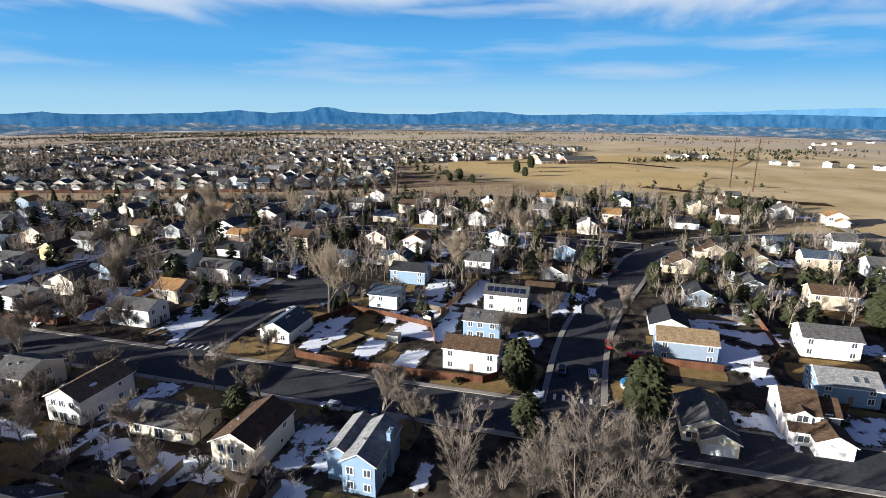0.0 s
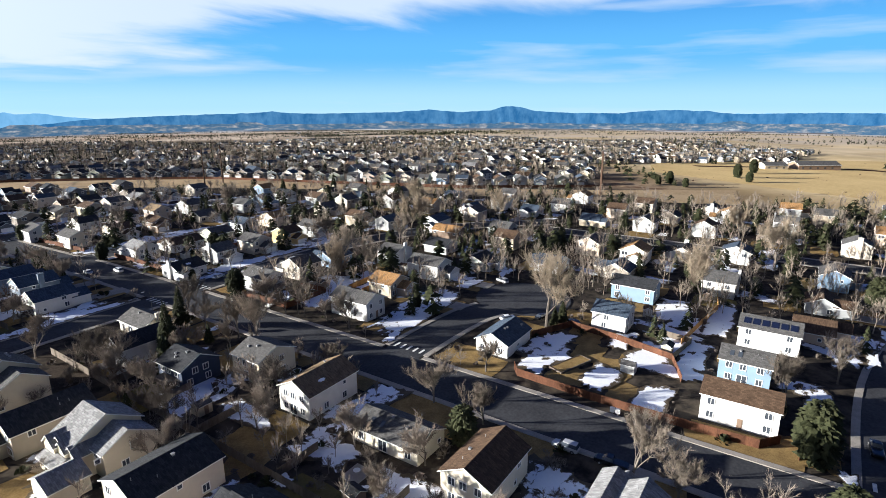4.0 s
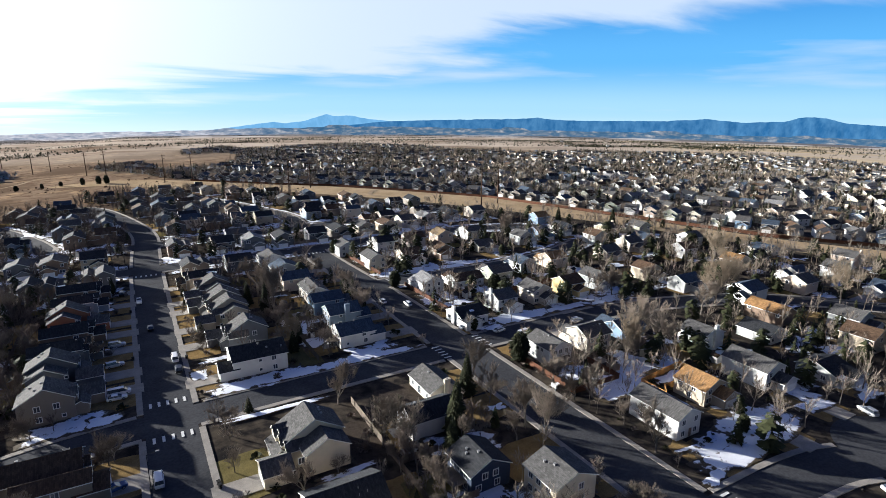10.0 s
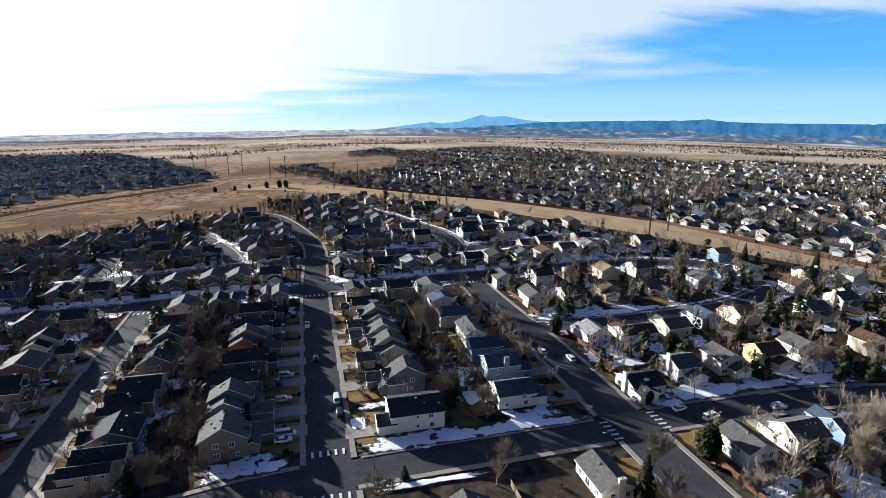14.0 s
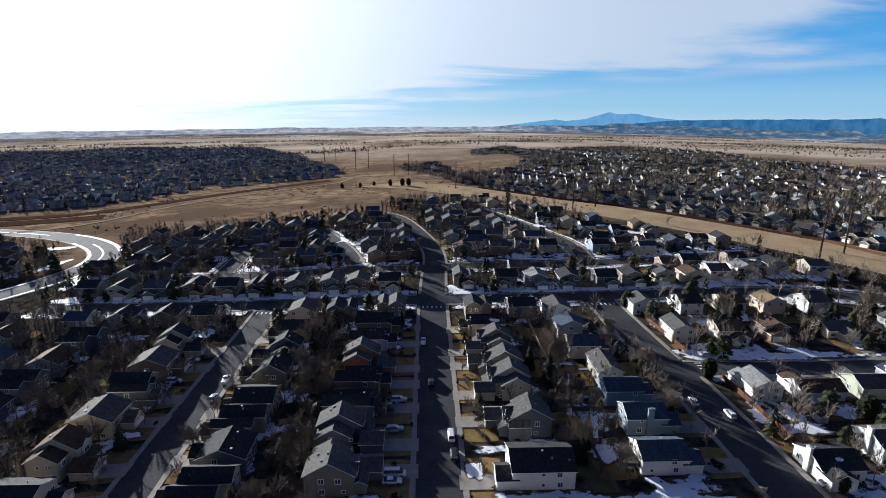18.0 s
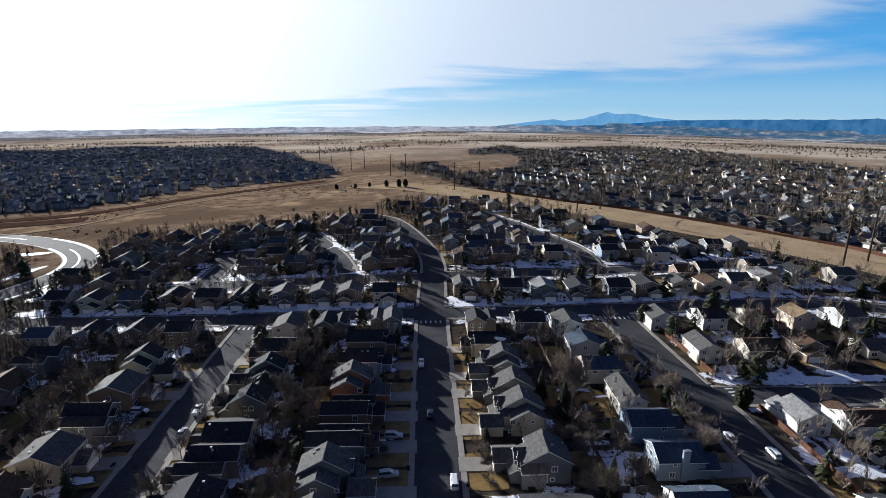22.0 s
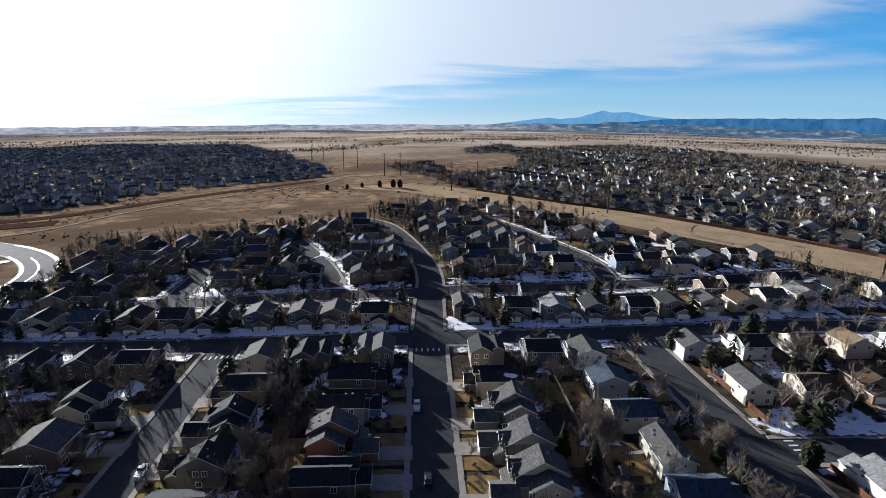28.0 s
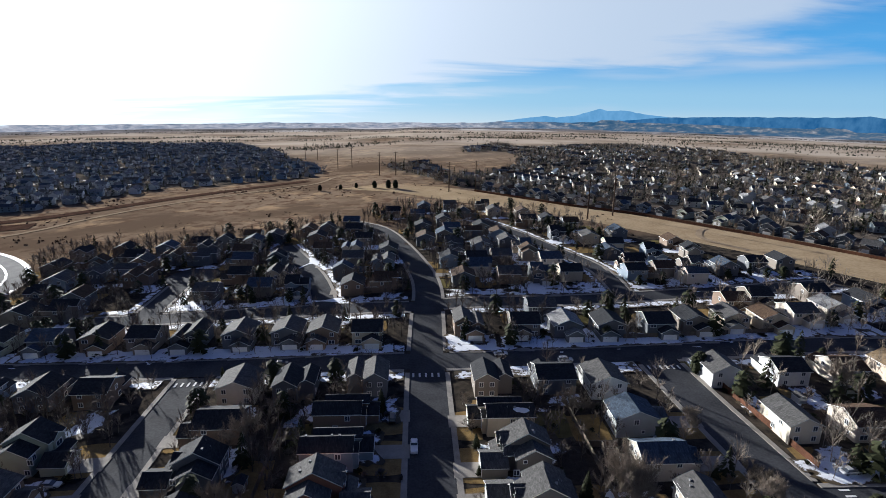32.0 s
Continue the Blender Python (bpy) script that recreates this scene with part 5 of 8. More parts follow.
# ---------------------------------------------------------------- yards: driveways, lawns, snow
def patch(name, cx, cy, hx, hy, mat, lift, label, category, seed, rough=0.25, thick=0.0):
    """An irregular flat sheet on the ground; none where it would lie on a street."""
    pts = []
    n = 40
    for i in range(n):
        a = 2 * math.pi * i / n
        c, s = math.cos(a), math.sin(a)
        k = 1 / max(abs(c), abs(s)) ** 0.8
        q = noise.noise(Vector((c * 1.1, s * 1.1, seed * 3.7))) + 0.45 * noise.noise(Vector((c * 3.5, s * 3.5, seed * 1.3))) + 0.3 * noise.noise(Vector((c * 9, s * 9, seed)))
        k *= max(0.25, 1 - rough * (0.35 - 0.9 * q))
        if mat is SNOW:
            k *= 1.38
        px, py = cx + c * hx * k, cy + s * hy * k
        t = 1.0
        while t > 0.25 and on_road(px, py, 0.3):
            t -= 0.15
            px, py = cx + c * hx * k * t, cy + s * hy * k * t
        pts.append((px, py))
    more = 0.15 if seed >= 1500 else 0.0
    cover = [0.2 + more] + [-0.36] * n + [0.1 + more] * n
    lift += (seed * 7 % 29) * 0.0012
    vs = [(cx, cy, ground_z(cx, cy) + lift + thick)] + [(x, y, ground_z(x, y) + lift) for x, y in pts]
    mid = [(cx + (x - cx) * 0.66, cy + (y - cy) * 0.66) for x, y in pts]
    vs += [(x, y, ground_z(x, y) + lift + thick) for x, y in mid]
    fs = [(0, 1 + n + i, 1 + n + (i + 1) % n) for i in range(n)] + [(1 + n + i, 1 + i, 1 + (i + 1) % n, 1 + n + (i + 1) % n) for i in range(n)]
    if name == "lawn" or (name == "snow_patch" and (seed < 1500 or seed > 1890) and math.hypot(cx - 2, cy - max(-100, min(58, cy))) > 105):
        sheet = SHEETS.setdefault((name, mat.name), (Geo(), mat, label, category, []))
        sheet[0].add(vs, fs)
        sheet[4].extend(cover)
        return None
    return tagged(new(name, covered(mesh_of(name, vs, fs, [mat]), cover)), label, category, kind="structure")


def covered(me, values):
    """Notes how thick the snow lies at each vertex."""
    me.attributes.new("cover", "FLOAT", "POINT").data.foreach_set("value", values)
    return me


SHEETS = {}
DIRS = dict(S=(0, -1), W=(-1, 0), N=(0, 1), E=(1, 0))


def build_yards():
    r = random.Random(11)
    for i, (x, y, rad, face, w, d, garage) in enumerate(list(HOUSES)):
        fx, fy = DIRS[face]
        sx, sy = -fy, fx          # local +x on the ground
        run = 0.0
        while run < 26 and not on_road(x + fx * (d / 2 + run), y + fy * (d / 2 + run), 0.0):
            run += 0.5
        front = run if run < 24 else 9.0
        lawn_mat = LAWN if r.random() < 0.9 else GREENLAWN
        # front lawn
        mid = d / 2 + front / 2
        if front > 3:
            hx, hy = (w / 2 + 1.6, front / 2 - 0.9) if fx == 0 else (front / 2 - 0.9, w / 2 + 1.6)
            patch("lawn", x + fx * mid, y + fy * mid, hx, hy, lawn_mat, 0.06, "dry golden winter lawn in front of a house", "lawn", i, 0.05)
        # driveway
        if garage and run < 24:
            off = (w / 2 - 3.1) * garage
            gx, gy = x + sx * off, y + sy * off
            a, b = d / 2 + 3.3, d / 2 + run + 0.2
            if b - a > 1.5:
                L = [(gx + fx * t + sx * 2.6, gy + fy * t + sy * 2.6) for t in (a, b)]
                R = [(gx + fx * t - sx * 2.6, gy + fy * t - sy * 2.6) for t in (a, b)]
                tagged(new("driveway", drape("driveway", (L, R), CONCRETE, 0.215, 3.0, 0.2)), "pale concrete driveway in front of a garage", "driveway", kind="structure")
        # back yard
        bx, by = x - fx * (d / 2 + 5.5), y - fy * (d / 2 + 5.5)
        hx, hy = (w / 2 + 1.5, 5) if fx == 0 else (5, w / 2 + 1.5)
        patch("lawn", bx, by, hx, hy, (LAWN, MULCH, LAWN, MULCH, GREENLAWN)[i % 5], 0.045, "dry brown back yard behind a house", "yard", 900 + i, 0.1)
        if face == "S" and y > 225 and front > 3:
            for side in (1, -1):
                off = side * (w / 2 - 0.4) if side != garage else side * (w / 2 + 2.2)
                wide = 4.2 if side != garage else 1.6
                patch("snow_patch", x + sx * off, y + fy * mid, wide, front / 2, SNOW, 0.236, "snow lying on a shaded front lawn", "snow", 1900 + 2 * i + side, 0.12, 0.05)
        # snow that lies in the house's shade
        if r.random() < 0.9:
            hw_, hd_ = (w, d) if fx == 0 else (d, w)
            depth = r.uniform(3.2, 6.0)
            patch("snow_patch", x + r.uniform(1, 5), y - hd_ / 2 - depth - r.uniform(0.2, 1.5), hw_ / 2 * r.uniform(0.6, 1.15), depth, SNOW, 0.235, "old snow left in the shade of a house", "snow", 300 + i, 0.55, 0.05)
        if r.random() < 0.75:
            patch("snow_patch", x + r.uniform(-9, 9), y - r.uniform(9, 16), r.uniform(2.5, 6), r.uniform(0.8, 2.6), SNOW, 0.235, "thin patch of old snow on the grass", "snow", 700 + i, 0.6, 0.04)


build_yards()

# longer banks of snow along the shaded sides of streets
for _i, (_x, _y, _hx, _hy) in enumerate(((27, 87.5, 13, 2.2), (54, 87.8, 15, 2.0), (28, 71.5, 12, 1.0), (112, 5.5, 13, 3.0), (128, 7, 7, 3.5), (121, 91, 9, 2.6), (140, 90.5, 9, 2.4), (160, 90, 9, 2.4), (106, 157.5, 10, 2.8), (124, 157, 10, 2.6), (141, 158, 7, 2.6), (98, 3.2, 3, 1.4),
                                          (-86, 228, 11, 2.4), (-62, 227, 11, 2.4), (-38, 225, 10, 2.2), (-18, 223, 9, 2.2), (22, 224.5, 9, 2.4), (44, 226, 10, 2.5), (66, 227.5, 9, 2.4), (90, 229, 9, 2.4), (112, 231, 9, 2.6), (-60, 273, 12, 2.3), (-36, 272, 9, 2), (32, 277, 10, 2.2), (58, 279, 10, 2.2), (82, 280, 8, 2.2), (106, 283, 8, 2.2),
                                          (118, -32, 7, 4), (121, -55, 5, 4.5), (133, -60, 4, 6), (141, -56, 3, 7), (118, -62, 3, 6), (150, -58, 6, 4), (128, -47, 5, 2.5), (112, -88, 6, 1.5), (160, -66, 8, 3), (165, -104, 7, 2), (128, -139, 7, 6), (141, -146, 4, 7), (118, -142, 5, 3), (153, -142, 4, 5), (148, -100, 6, 2), (112, 41, 8, 5), (121, 44, 8, 4), (132, 44, 6, 4), (54, -36, 3, 7), (55, 4, 3, 6), (50, 20, 4, 5), (48, 105, 4, 4), (46, 125, 4, 3), (47, 154, 5, 2),
                                          (58, 91, 5, 4), (56, 21, 3.4, 5), (55, -17, 3.6, 5.6), (45, -17, 1.5, 1.8), (51, -35, 2.4, 3), (76, -13, 1.5, 2), (127, 9, 8, 4.5), (108, 11, 5, 3.5), (105, -34, 3.6, 3), (106, -49, 5.5, 3.4), (125, -55, 5.5, 3), (103, -60, 5.6, 3), (126, -64, 6, 2.8), (156, -54, 7, 4), (150, -66, 6, 3), (153, -94, 10, 2.6), (122, -89, 4.4, 2), (95.5, -93, 2, 1.5), (69, -53, 3, 2), (53, -57, 3, 3), (208, -60, 6, 5), (237, -70, 10, 3.6),
                                          (25, 87.5, 7.5, 3.6), (38, 87, 7, 3), (51, 87, 6, 3), (64, 87, 5, 2.6), (48, 113, 3, 3.6), (50, 106, 3, 2.6), (99, 125, 3, 3.4), (61, 232, 9, 6), (88, 230, 9, 5), (-8, 86, 3, 2), (14, 99, 2, 3), (114, 92, 7, 4), (160, 89, 7, 3), (123, 48, 3.6, 2.4), (127, 35.5, 6, 2.6), (108, 40, 6, 5), (102, 50, 3, 2.4), (122, 12, 8, 4), (146, 9, 5, 2.6), (179, 30, 5, 2.6), (186, 22, 6, 3.3), (157, 37, 5, 3), (170, 96, 8, 4),
                                          (104, 158, 15, 4.4), (98, 120, 4, 4), (104, 114, 7, 2), (119, 126, 4.3, 2), (48, 118, 3.4, 4.5), (73, 227, 14, 4), (21, 224, 5, 3), (115, 233, 9, 4), (140, 232, 6, 4), (135, 160, 6.4, 4), (-154, 218, 6, 2), (-142, 231, 9, 4), (-125, 232, 6, 4), (-85, 227, 12, 4.4), (-37, 224, 9, 3.6), (-17, 224, 7, 3.4), (-54, 272, 8, 4), (-35, 120, 2.6, 1.8), (-36, 135, 3, 2), (-78, 121, 3, 1.4), (-96, 213, 8, 2), (-118, 214, 8, 2.2), (-30, 209, 8, 1.6), (34, 210.5, 8, 1.6), (64, 212, 7, 1.8), (-60, 238, 5, 4), (-30, 246, 6, 3), (-100, 250, 6, 4), (-120, 300, 6, 5), (-90, 345, 6, 6), (-40, 320, 5, 5), (20, 330, 5, 6), (60, 320, 6, 4), (130, 262, 8, 3), (160, 270, 7, 3), (-170, 235, 5, 3), (-180, 262, 3, 8), (-215, 300, 3, 10), (-240, 345, 8, 4))):
    patch("snow_patch", _x, _y, _hx, _hy, SNOW, 0.24, "long bank of old snow in the shade", "snow", 1500 + _i, 0.5, 0.06)

def snow_verges():
    """Broken strips of snow on the verges of the upper streets, none across a street's mouth."""
    for k, wide in (("cross_street", 5.0), ("upper_street", 5.0), ("hill_lane", 3.5), ("bend_lane", 3.0), ("cul_de_sac_lane", 3.5), ("short_street", 3.0)):
        line, hw = ROADS[k]
        for side in (1, -1):
            run = []
            for p in offset(dense(line), side * (hw + 1.8)) + [None]:
                if p is not None and not on_road(p[0], p[1], 1.5, k) and not any(abs(p[0] - h[0]) < h[4] / 2 and abs(p[1] - h[1]) < h[5] / 2 for h in HOUSES):
                    run.append(p)
                    continue
                if len(run) > 6:
                    a, b = run, offset(run, side * wide)
                    me = drape("snow_patch", (b, a) if side > 0 else (a, b), SNOW, 0.228, 3.0)
                    n = len(me.vertices)
                    tagged(new("snow_patch", covered(me, [(-0.2, 0.1, 0.06, -0.25)[i % 4] for i in range(n)])), "broken strip of old snow along a street verge", "snow", kind="structure")
                run = []


snow_verges()

# sunny golden verges along the crossing street
for _i, (_x, _y, _hx, _hy) in enumerate(((103, -89.5, 8, 3.2), (100, -18, 5, 6), (117, -31, 4, 3), (126, -38, 6, 5), (101, 12, 3, 4), (99, 70, 4, 5), (101, -112, 7, 4), (15.5, 92, 3, 4), (120, -52, 4, 3), (104, -43, 5.5, 5), (112, -50, 6, 5), (103, -55, 5, 4), (118, -42, 6, 4), (98.5, -84, 6, 3), (112, -87, 5, 2), (132, -20, 4, 3))):
    patch("lawn", _x, _y, _hx, _hy, LAWN, 0.075, "sunlit golden dry grass on a street corner", "lawn", 1700 + _i, 0.3)


for (_n, _m), (_g, _mat, _lab, _cat, _cov) in SHEETS.items():
    tagged(new(dict(lawn="grass", snow_patch="snow")[_n], covered(_g.mesh(_n, _mat), _cov)), _lab, _cat, kind="stuff")


# ---------------------------------------------------------------- fences
def panel_mesh(mat, h=1.8, w=2.4):
    """A run of upright boards with grooves between them, as one sheet."""
    prof = []
    n = 13
    for i in range(n):
        a, b = -w / 2 + w * i / n, -w / 2 + w * (i + 1) / n
        prof += [(a + 0.012, 0.03), (b - 0.012, 0.03), (b - 0.008, 0.0), (b + 0.008, 0.0)]
    prof = prof[:-1]
    vs, fs = [], []
    for k, (x, y) in enumerate(prof):
        top = h + 0.03 * math.sin((k // 4) * 12.9)
        vs += [(x, -y, 0), (x, -y, top), (x, 0.03, 0), (x, 0.03, top)]
    for k in range(len(prof) - 1):
        a, b = k * 4, k * 4 + 4
        fs += [(a, b, b + 1, a + 1), (b + 2, a + 2, a + 3, b + 3), (a + 1, b + 1, b + 3, a + 3)]
    return mesh_of("panel", vs, fs, [mat])


FENCE = {}
for _k, _m in (("red", WOOD), ("new", NEWWOOD), ("grey", GREYWOOD)):
    FENCE[_k] = (panel_mesh(_m), Geo().box(-0.06, 0.06, -0.06, 0.06, -0.4, 1.95).mesh("post", _m))
FENCE_WORD = dict(red="reddish-brown stained", new="fresh orange", grey="weathered grey")


def fence(pts, kind):
    top = tagged(new("fence"), "%s wooden board fence round a yard" % FENCE_WORD[kind], "fence", "garden fences")
    x, y = pts[0]
    top.matrix_basis = pose(x, y, ground_z(x, y))
    inv = top.matrix_basis.inverted()
    for (ax, ay), (bx, by) in zip(pts, pts[1:]):
        n = max(1, round(math.hypot(bx - ax, by - ay) / 2.4))
        ang = math.degrees(math.atan2(by - ay, bx - ax))
        for i in range(n):
            t = (i + 0.5) / n
            px, py = ax + (bx - ax) * t, ay + (by - ay) * t
            if on_road(px, py, 1.0):
                continue
            part("panel", FENCE[kind][0], top, "", inv @ pose(px, py, ground_z(px, py) + 0.05, 0, 0, ang))
            qx, qy = ax + (bx - ax) * i / n, ay + (by - ay) * i / n
            part("post", FENCE[kind][1], top, "", inv @ pose(qx, qy, ground_z(qx, qy)))


fence([(100, -31), (97.5, -33), (96.5, -50), (96.5, -69), (97, -80), (100.5, -83)], "red")
fence([(118, -27), (130, -33), (128, -46), (124, -60), (114, -64)], "red")
fence([(124, -60), (136, -62), (138, -48)], "grey")
fence([(97, -86), (112, -86)], "red")
fence([(97, 42), (96.8, 70), (99, 73)], "red")
fence([(97, 42), (113, 42), (113, 54)], "red")
fence([(116, 37), (134, 39), (134, 34)], "new")
fence([(116, 37), (116, 29), (119, 32), (131, 32)], "new")
fence([(98, 104), (97, 142)], "red")
fence([(94, 160), (91, 205)], "red")
fence([(134, -60), (150, -62), (165, -64), (178, -62)], "new")
fence([(120, 115), (185, 119)], "red")
fence([(112, 55), (165, 56)], "grey")
fence([(44, -78), (45, 66)], "grey")
fence([(45, 92), (43, 190)], "grey")
fence([(-33, 92), (-32, 190)], "grey")
fence([(-32, 20), (-32, 62)], "grey")
for _y in (-55, -36, -16, 6, 22, 38):
    fence([(45, _y), (54, _y)], "grey")
for _y in (109, 124, 139, 154, 170, 187):
    fence([(44, _y), (52, _y)], "grey")
fence([(104, -116), (118, -117), (118, -134)], "red")
fence([(118, -143), (133, -150), (152, -150)], "red")
fence([(104, -139), (106, -155)], "red")
fence([(150, -110), (152, -150), (168, -150)], "grey")
fence([(75, 230), (140, 234)], "grey")


# ---------------------------------------------------------------- vehicles
def loft(sections, mat, name):
    """A closed body through rings of equal count."""
    vs = [p for s in sections for p in s]
    n = len(sections[0])
    fs = [(i * n + j, i * n + (j + 1) % n, (i + 1) * n + (j + 1) % n, (i + 1) * n + j) for i in range(len(sections) - 1) for j in range(n)]
    fs += [tuple(reversed(range(n))), tuple(range((len(sections) - 1) * n, len(sections) * n))]
    return mesh_of(name, vs, fs, [mat])


WHEEL = Geo().tube((0, -0.1, 0), (0, 0.1, 0), 0.33, 0.33, 14).mesh("wheel", RUBBER)
RIM = Geo().tube((0, -0.115, 0), (0, 0.115, 0), 0.2, 0.2, 10).mesh("rim", METAL)
CAR_MESH = {}


def car_meshes(kind, paint):
    if (kind, paint) in CAR_MESH:
        return CAR_MESH[kind, paint]
    L, H, hood = dict(sedan=(4.6, 1.42, 0.92), suv=(4.8, 1.75, 1.05), van=(5.3, 2.0, 1.15), pickup=(5.6, 1.8, 1.1))[kind]

    def ring(x, w, z0, z1):
        return [(x, -w * 0.9, z0), (x, w * 0.9, z0), (x, w, z0 + 0.25), (x, w * 0.95, z1 - 0.06), (x, w * 0.82, z1), (x, -w * 0.82, z1), (x, -w * 0.95, z1 - 0.06), (x, -w, z0 + 0.25)]

    body = loft([ring(-L / 2, 0.72, 0.4, hood - 0.12), ring(-L / 2 + 0.25, 0.88, 0.26, hood), ring(-L * 0.2, 0.92, 0.24, hood + 0.02), ring(L * 0.2, 0.92, 0.24, hood), ring(L / 2 - 0.3, 0.86, 0.26, hood - 0.1), ring(L / 2, 0.7, 0.4, hood - 0.28)], CARS[paint], "body")
    a, b, c, d = dict(sedan=(-L * 0.42, -L * 0.24, L * 0.04, L * 0.24), suv=(-L * 0.48, -L * 0.42, L * 0.06, L * 0.25), van=(-L * 0.48, -L * 0.46, L * 0.2, L * 0.36), pickup=(-L * 0.08, -L * 0.04, L * 0.12, L * 0.27))[kind]

    zt = H
    vs = [(a, -0.8, hood - 0.02), (a, 0.8, hood - 0.02), (d, 0.8, hood - 0.03), (d, -0.8, hood - 0.03), (b, -0.64, zt - 0.06), (b, 0.64, zt - 0.06), (c, 0.64, zt - 0.06), (c, -0.64, zt - 0.06)]
    cabin = mesh_of("cabin_glass", vs, [(0, 4, 5, 1), (1, 5, 6, 2), (2, 6, 7, 3), (3, 7, 4, 0), (4, 7, 6, 5)], [GLASS])
    roof = Geo().add([(b - 0.08, -0.68, zt - 0.06), (c + 0.08, -0.68, zt - 0.06), (c + 0.08, 0.68, zt - 0.06), (b - 0.08, 0.68, zt - 0.06), (b, -0.55, zt), (c, -0.55, zt), (c, 0.55, zt), (b, 0.55, zt)],
                     [(4, 5, 6, 7), (0, 1, 5, 4), (1, 2, 6, 5), (2, 3, 7, 6), (3, 0, 4, 7), (3, 2, 1, 0)]).mesh("roof", CARS[paint])
    CAR_MESH[kind, paint] = (body, cabin, roof, L)
    return CAR_MESH[kind, paint]


def car(x, y, heading, paint, kind="sedan"):
    body, cabin, roof, L = car_meshes(kind, paint)
    name = dict(sedan="car", suv="car", van="van", pickup="pickup_truck")[kind]
    top = tagged(new(name), "parked %s %s on the street" % (paint, dict(sedan="sedan car", suv="estate car", van="delivery van", pickup="pickup truck")[kind]), "car", "parked vehicles")
    top.matrix_basis = pose(x, y, ground_z(x, y) + (0.14 if on_road(x, y) else 0.22), 0, 0, heading)
    part("body", body, top)
    part("cabin_glass", cabin, top, "dark tinted car glass")
    part("roof", roof, top)
    for sx in (-0.31, 0.31):
        for sy in (-0.82, 0.82):
            wh = part("wheel", WHEEL, top, "", pose(sx * L, sy, 0.33))
            part("rim", RIM, wh)


for _c in ((-5, 98, 0, "white", "van"), (-5.5, 95.5, 0, "white", "sedan"), (-6, 116, 8, "silver", "suv"), (9, 113, 90, "white", "van"), (1.6, 171, 90, "white", "pickup"), (1.6, 56, 90, "white", "van"), (1.6, 45, 90, "silver", "sedan"), (-6, 57.5, 15, "blue", "sedan"), (1.6, 37, 90, "silver", "suv"), (9.3, 39, 90, "white", "suv"), (9.3, 32, 90, "white", "suv"), (9.3, 105, 90, "black", "suv"), (-5.5, 131, 0, "silver", "suv"), (4, 141, 90, "black", "sedan"),
           (109, 78.5, 10, "white", "van"), (103.5, 84.5, 10, "white", "sedan"), (95, 92, 5, "white", "sedan"), (132, 78.5, 0, "silver", "suv"), (181, 29, 60, "white", "sedan"), (125, -16.5, -30, "white", "sedan"), (131, -24, -15, "black", "sedan"), (153, 0, 70, "silver", "suv"), (120, -114.5, 90, "red", "suv"), (125, -108, 5, "red", "suv"), (107, -97, 3, "black", "pickup"), (107, -104, 3, "silver", "suv"),
           (193, -111, -15, "red", "sedan"), (186, -108, -20, "silver", "sedan"), (241, -134, -40, "black", "suv"), (132, -33, 60, "black", "sedan"), (-62, 149, 90, "white", "pickup"), (-62, 138, 90, "silver", "sedan"), (-52, 133, 0, "white", "sedan"), (-79, 150, 0, "white", "suv"), (-79, 165, 0, "silver", "sedan"), (81, 128, 88, "white", "sedan"), (88, 121, 88, "white", "suv"), (78, -60, 90, "black", "pickup"), (78, -52, 90, "silver", "suv"), (100, 158, 5, "silver", "sedan"), (-40, 217, 3, "black", "sedan"), (30, 219, 3, "white", "sedan"), (50, 214, 2, "silver", "suv"), (-4, 183, 90, "black", "suv"), (15, -20, 0, "silver", "suv")):
    car(*_c)


# ---------------------------------------------------------------- trees
def limb(g, a, d, length, r0, depth, rng, tips, spread):
    """A limb in two bent pieces, with smaller ones leaving along it."""
    bend = Vector((rng.gauss(0, 0.12), rng.gauss(0, 0.12), rng.gauss(0.04, 0.08)))
    mid = a + d * length * 0.5
    d2 = (d + bend).normalized()
    b = mid + d2 * length * 0.5
    r1 = r0 * 0.6
    if depth:
        g.tube(a, mid, r0, (r0 + r1) / 2, 5 if depth > 1 else 3, False)
        g.tube(mid, b, (r0 + r1) / 2, r1, 5 if depth > 1 else 3, False)
    else:
        g.tube(a, b, r0, r1, 3, False)
    tips.append((b, d2))
    if depth <= 1:
        tips.append((mid, d2))
    if depth == 0:
        return
    for i in range(4 if depth > 2 else 3):
        v = Vector((rng.gauss(0, 1), rng.gauss(0, 1), rng.gauss(0.1, 0.45)))
        nd = (d2 * 0.9 + v.normalized() * spread * (1.25 if depth > 2 else 1.0) + Vector((0, 0, 0.24))).normalized()
        nd.z = max(nd.z, 0.14)
        start = (mid if i % 2 else b) if depth > 2 else a + (b - a) * rng.uniform(0.35, 1.0)
        limb(g, start, nd, length * rng.uniform(0.62, 0.9), r1 * rng.uniform(0.55, 0.85), depth - 1, rng, tips, spread)


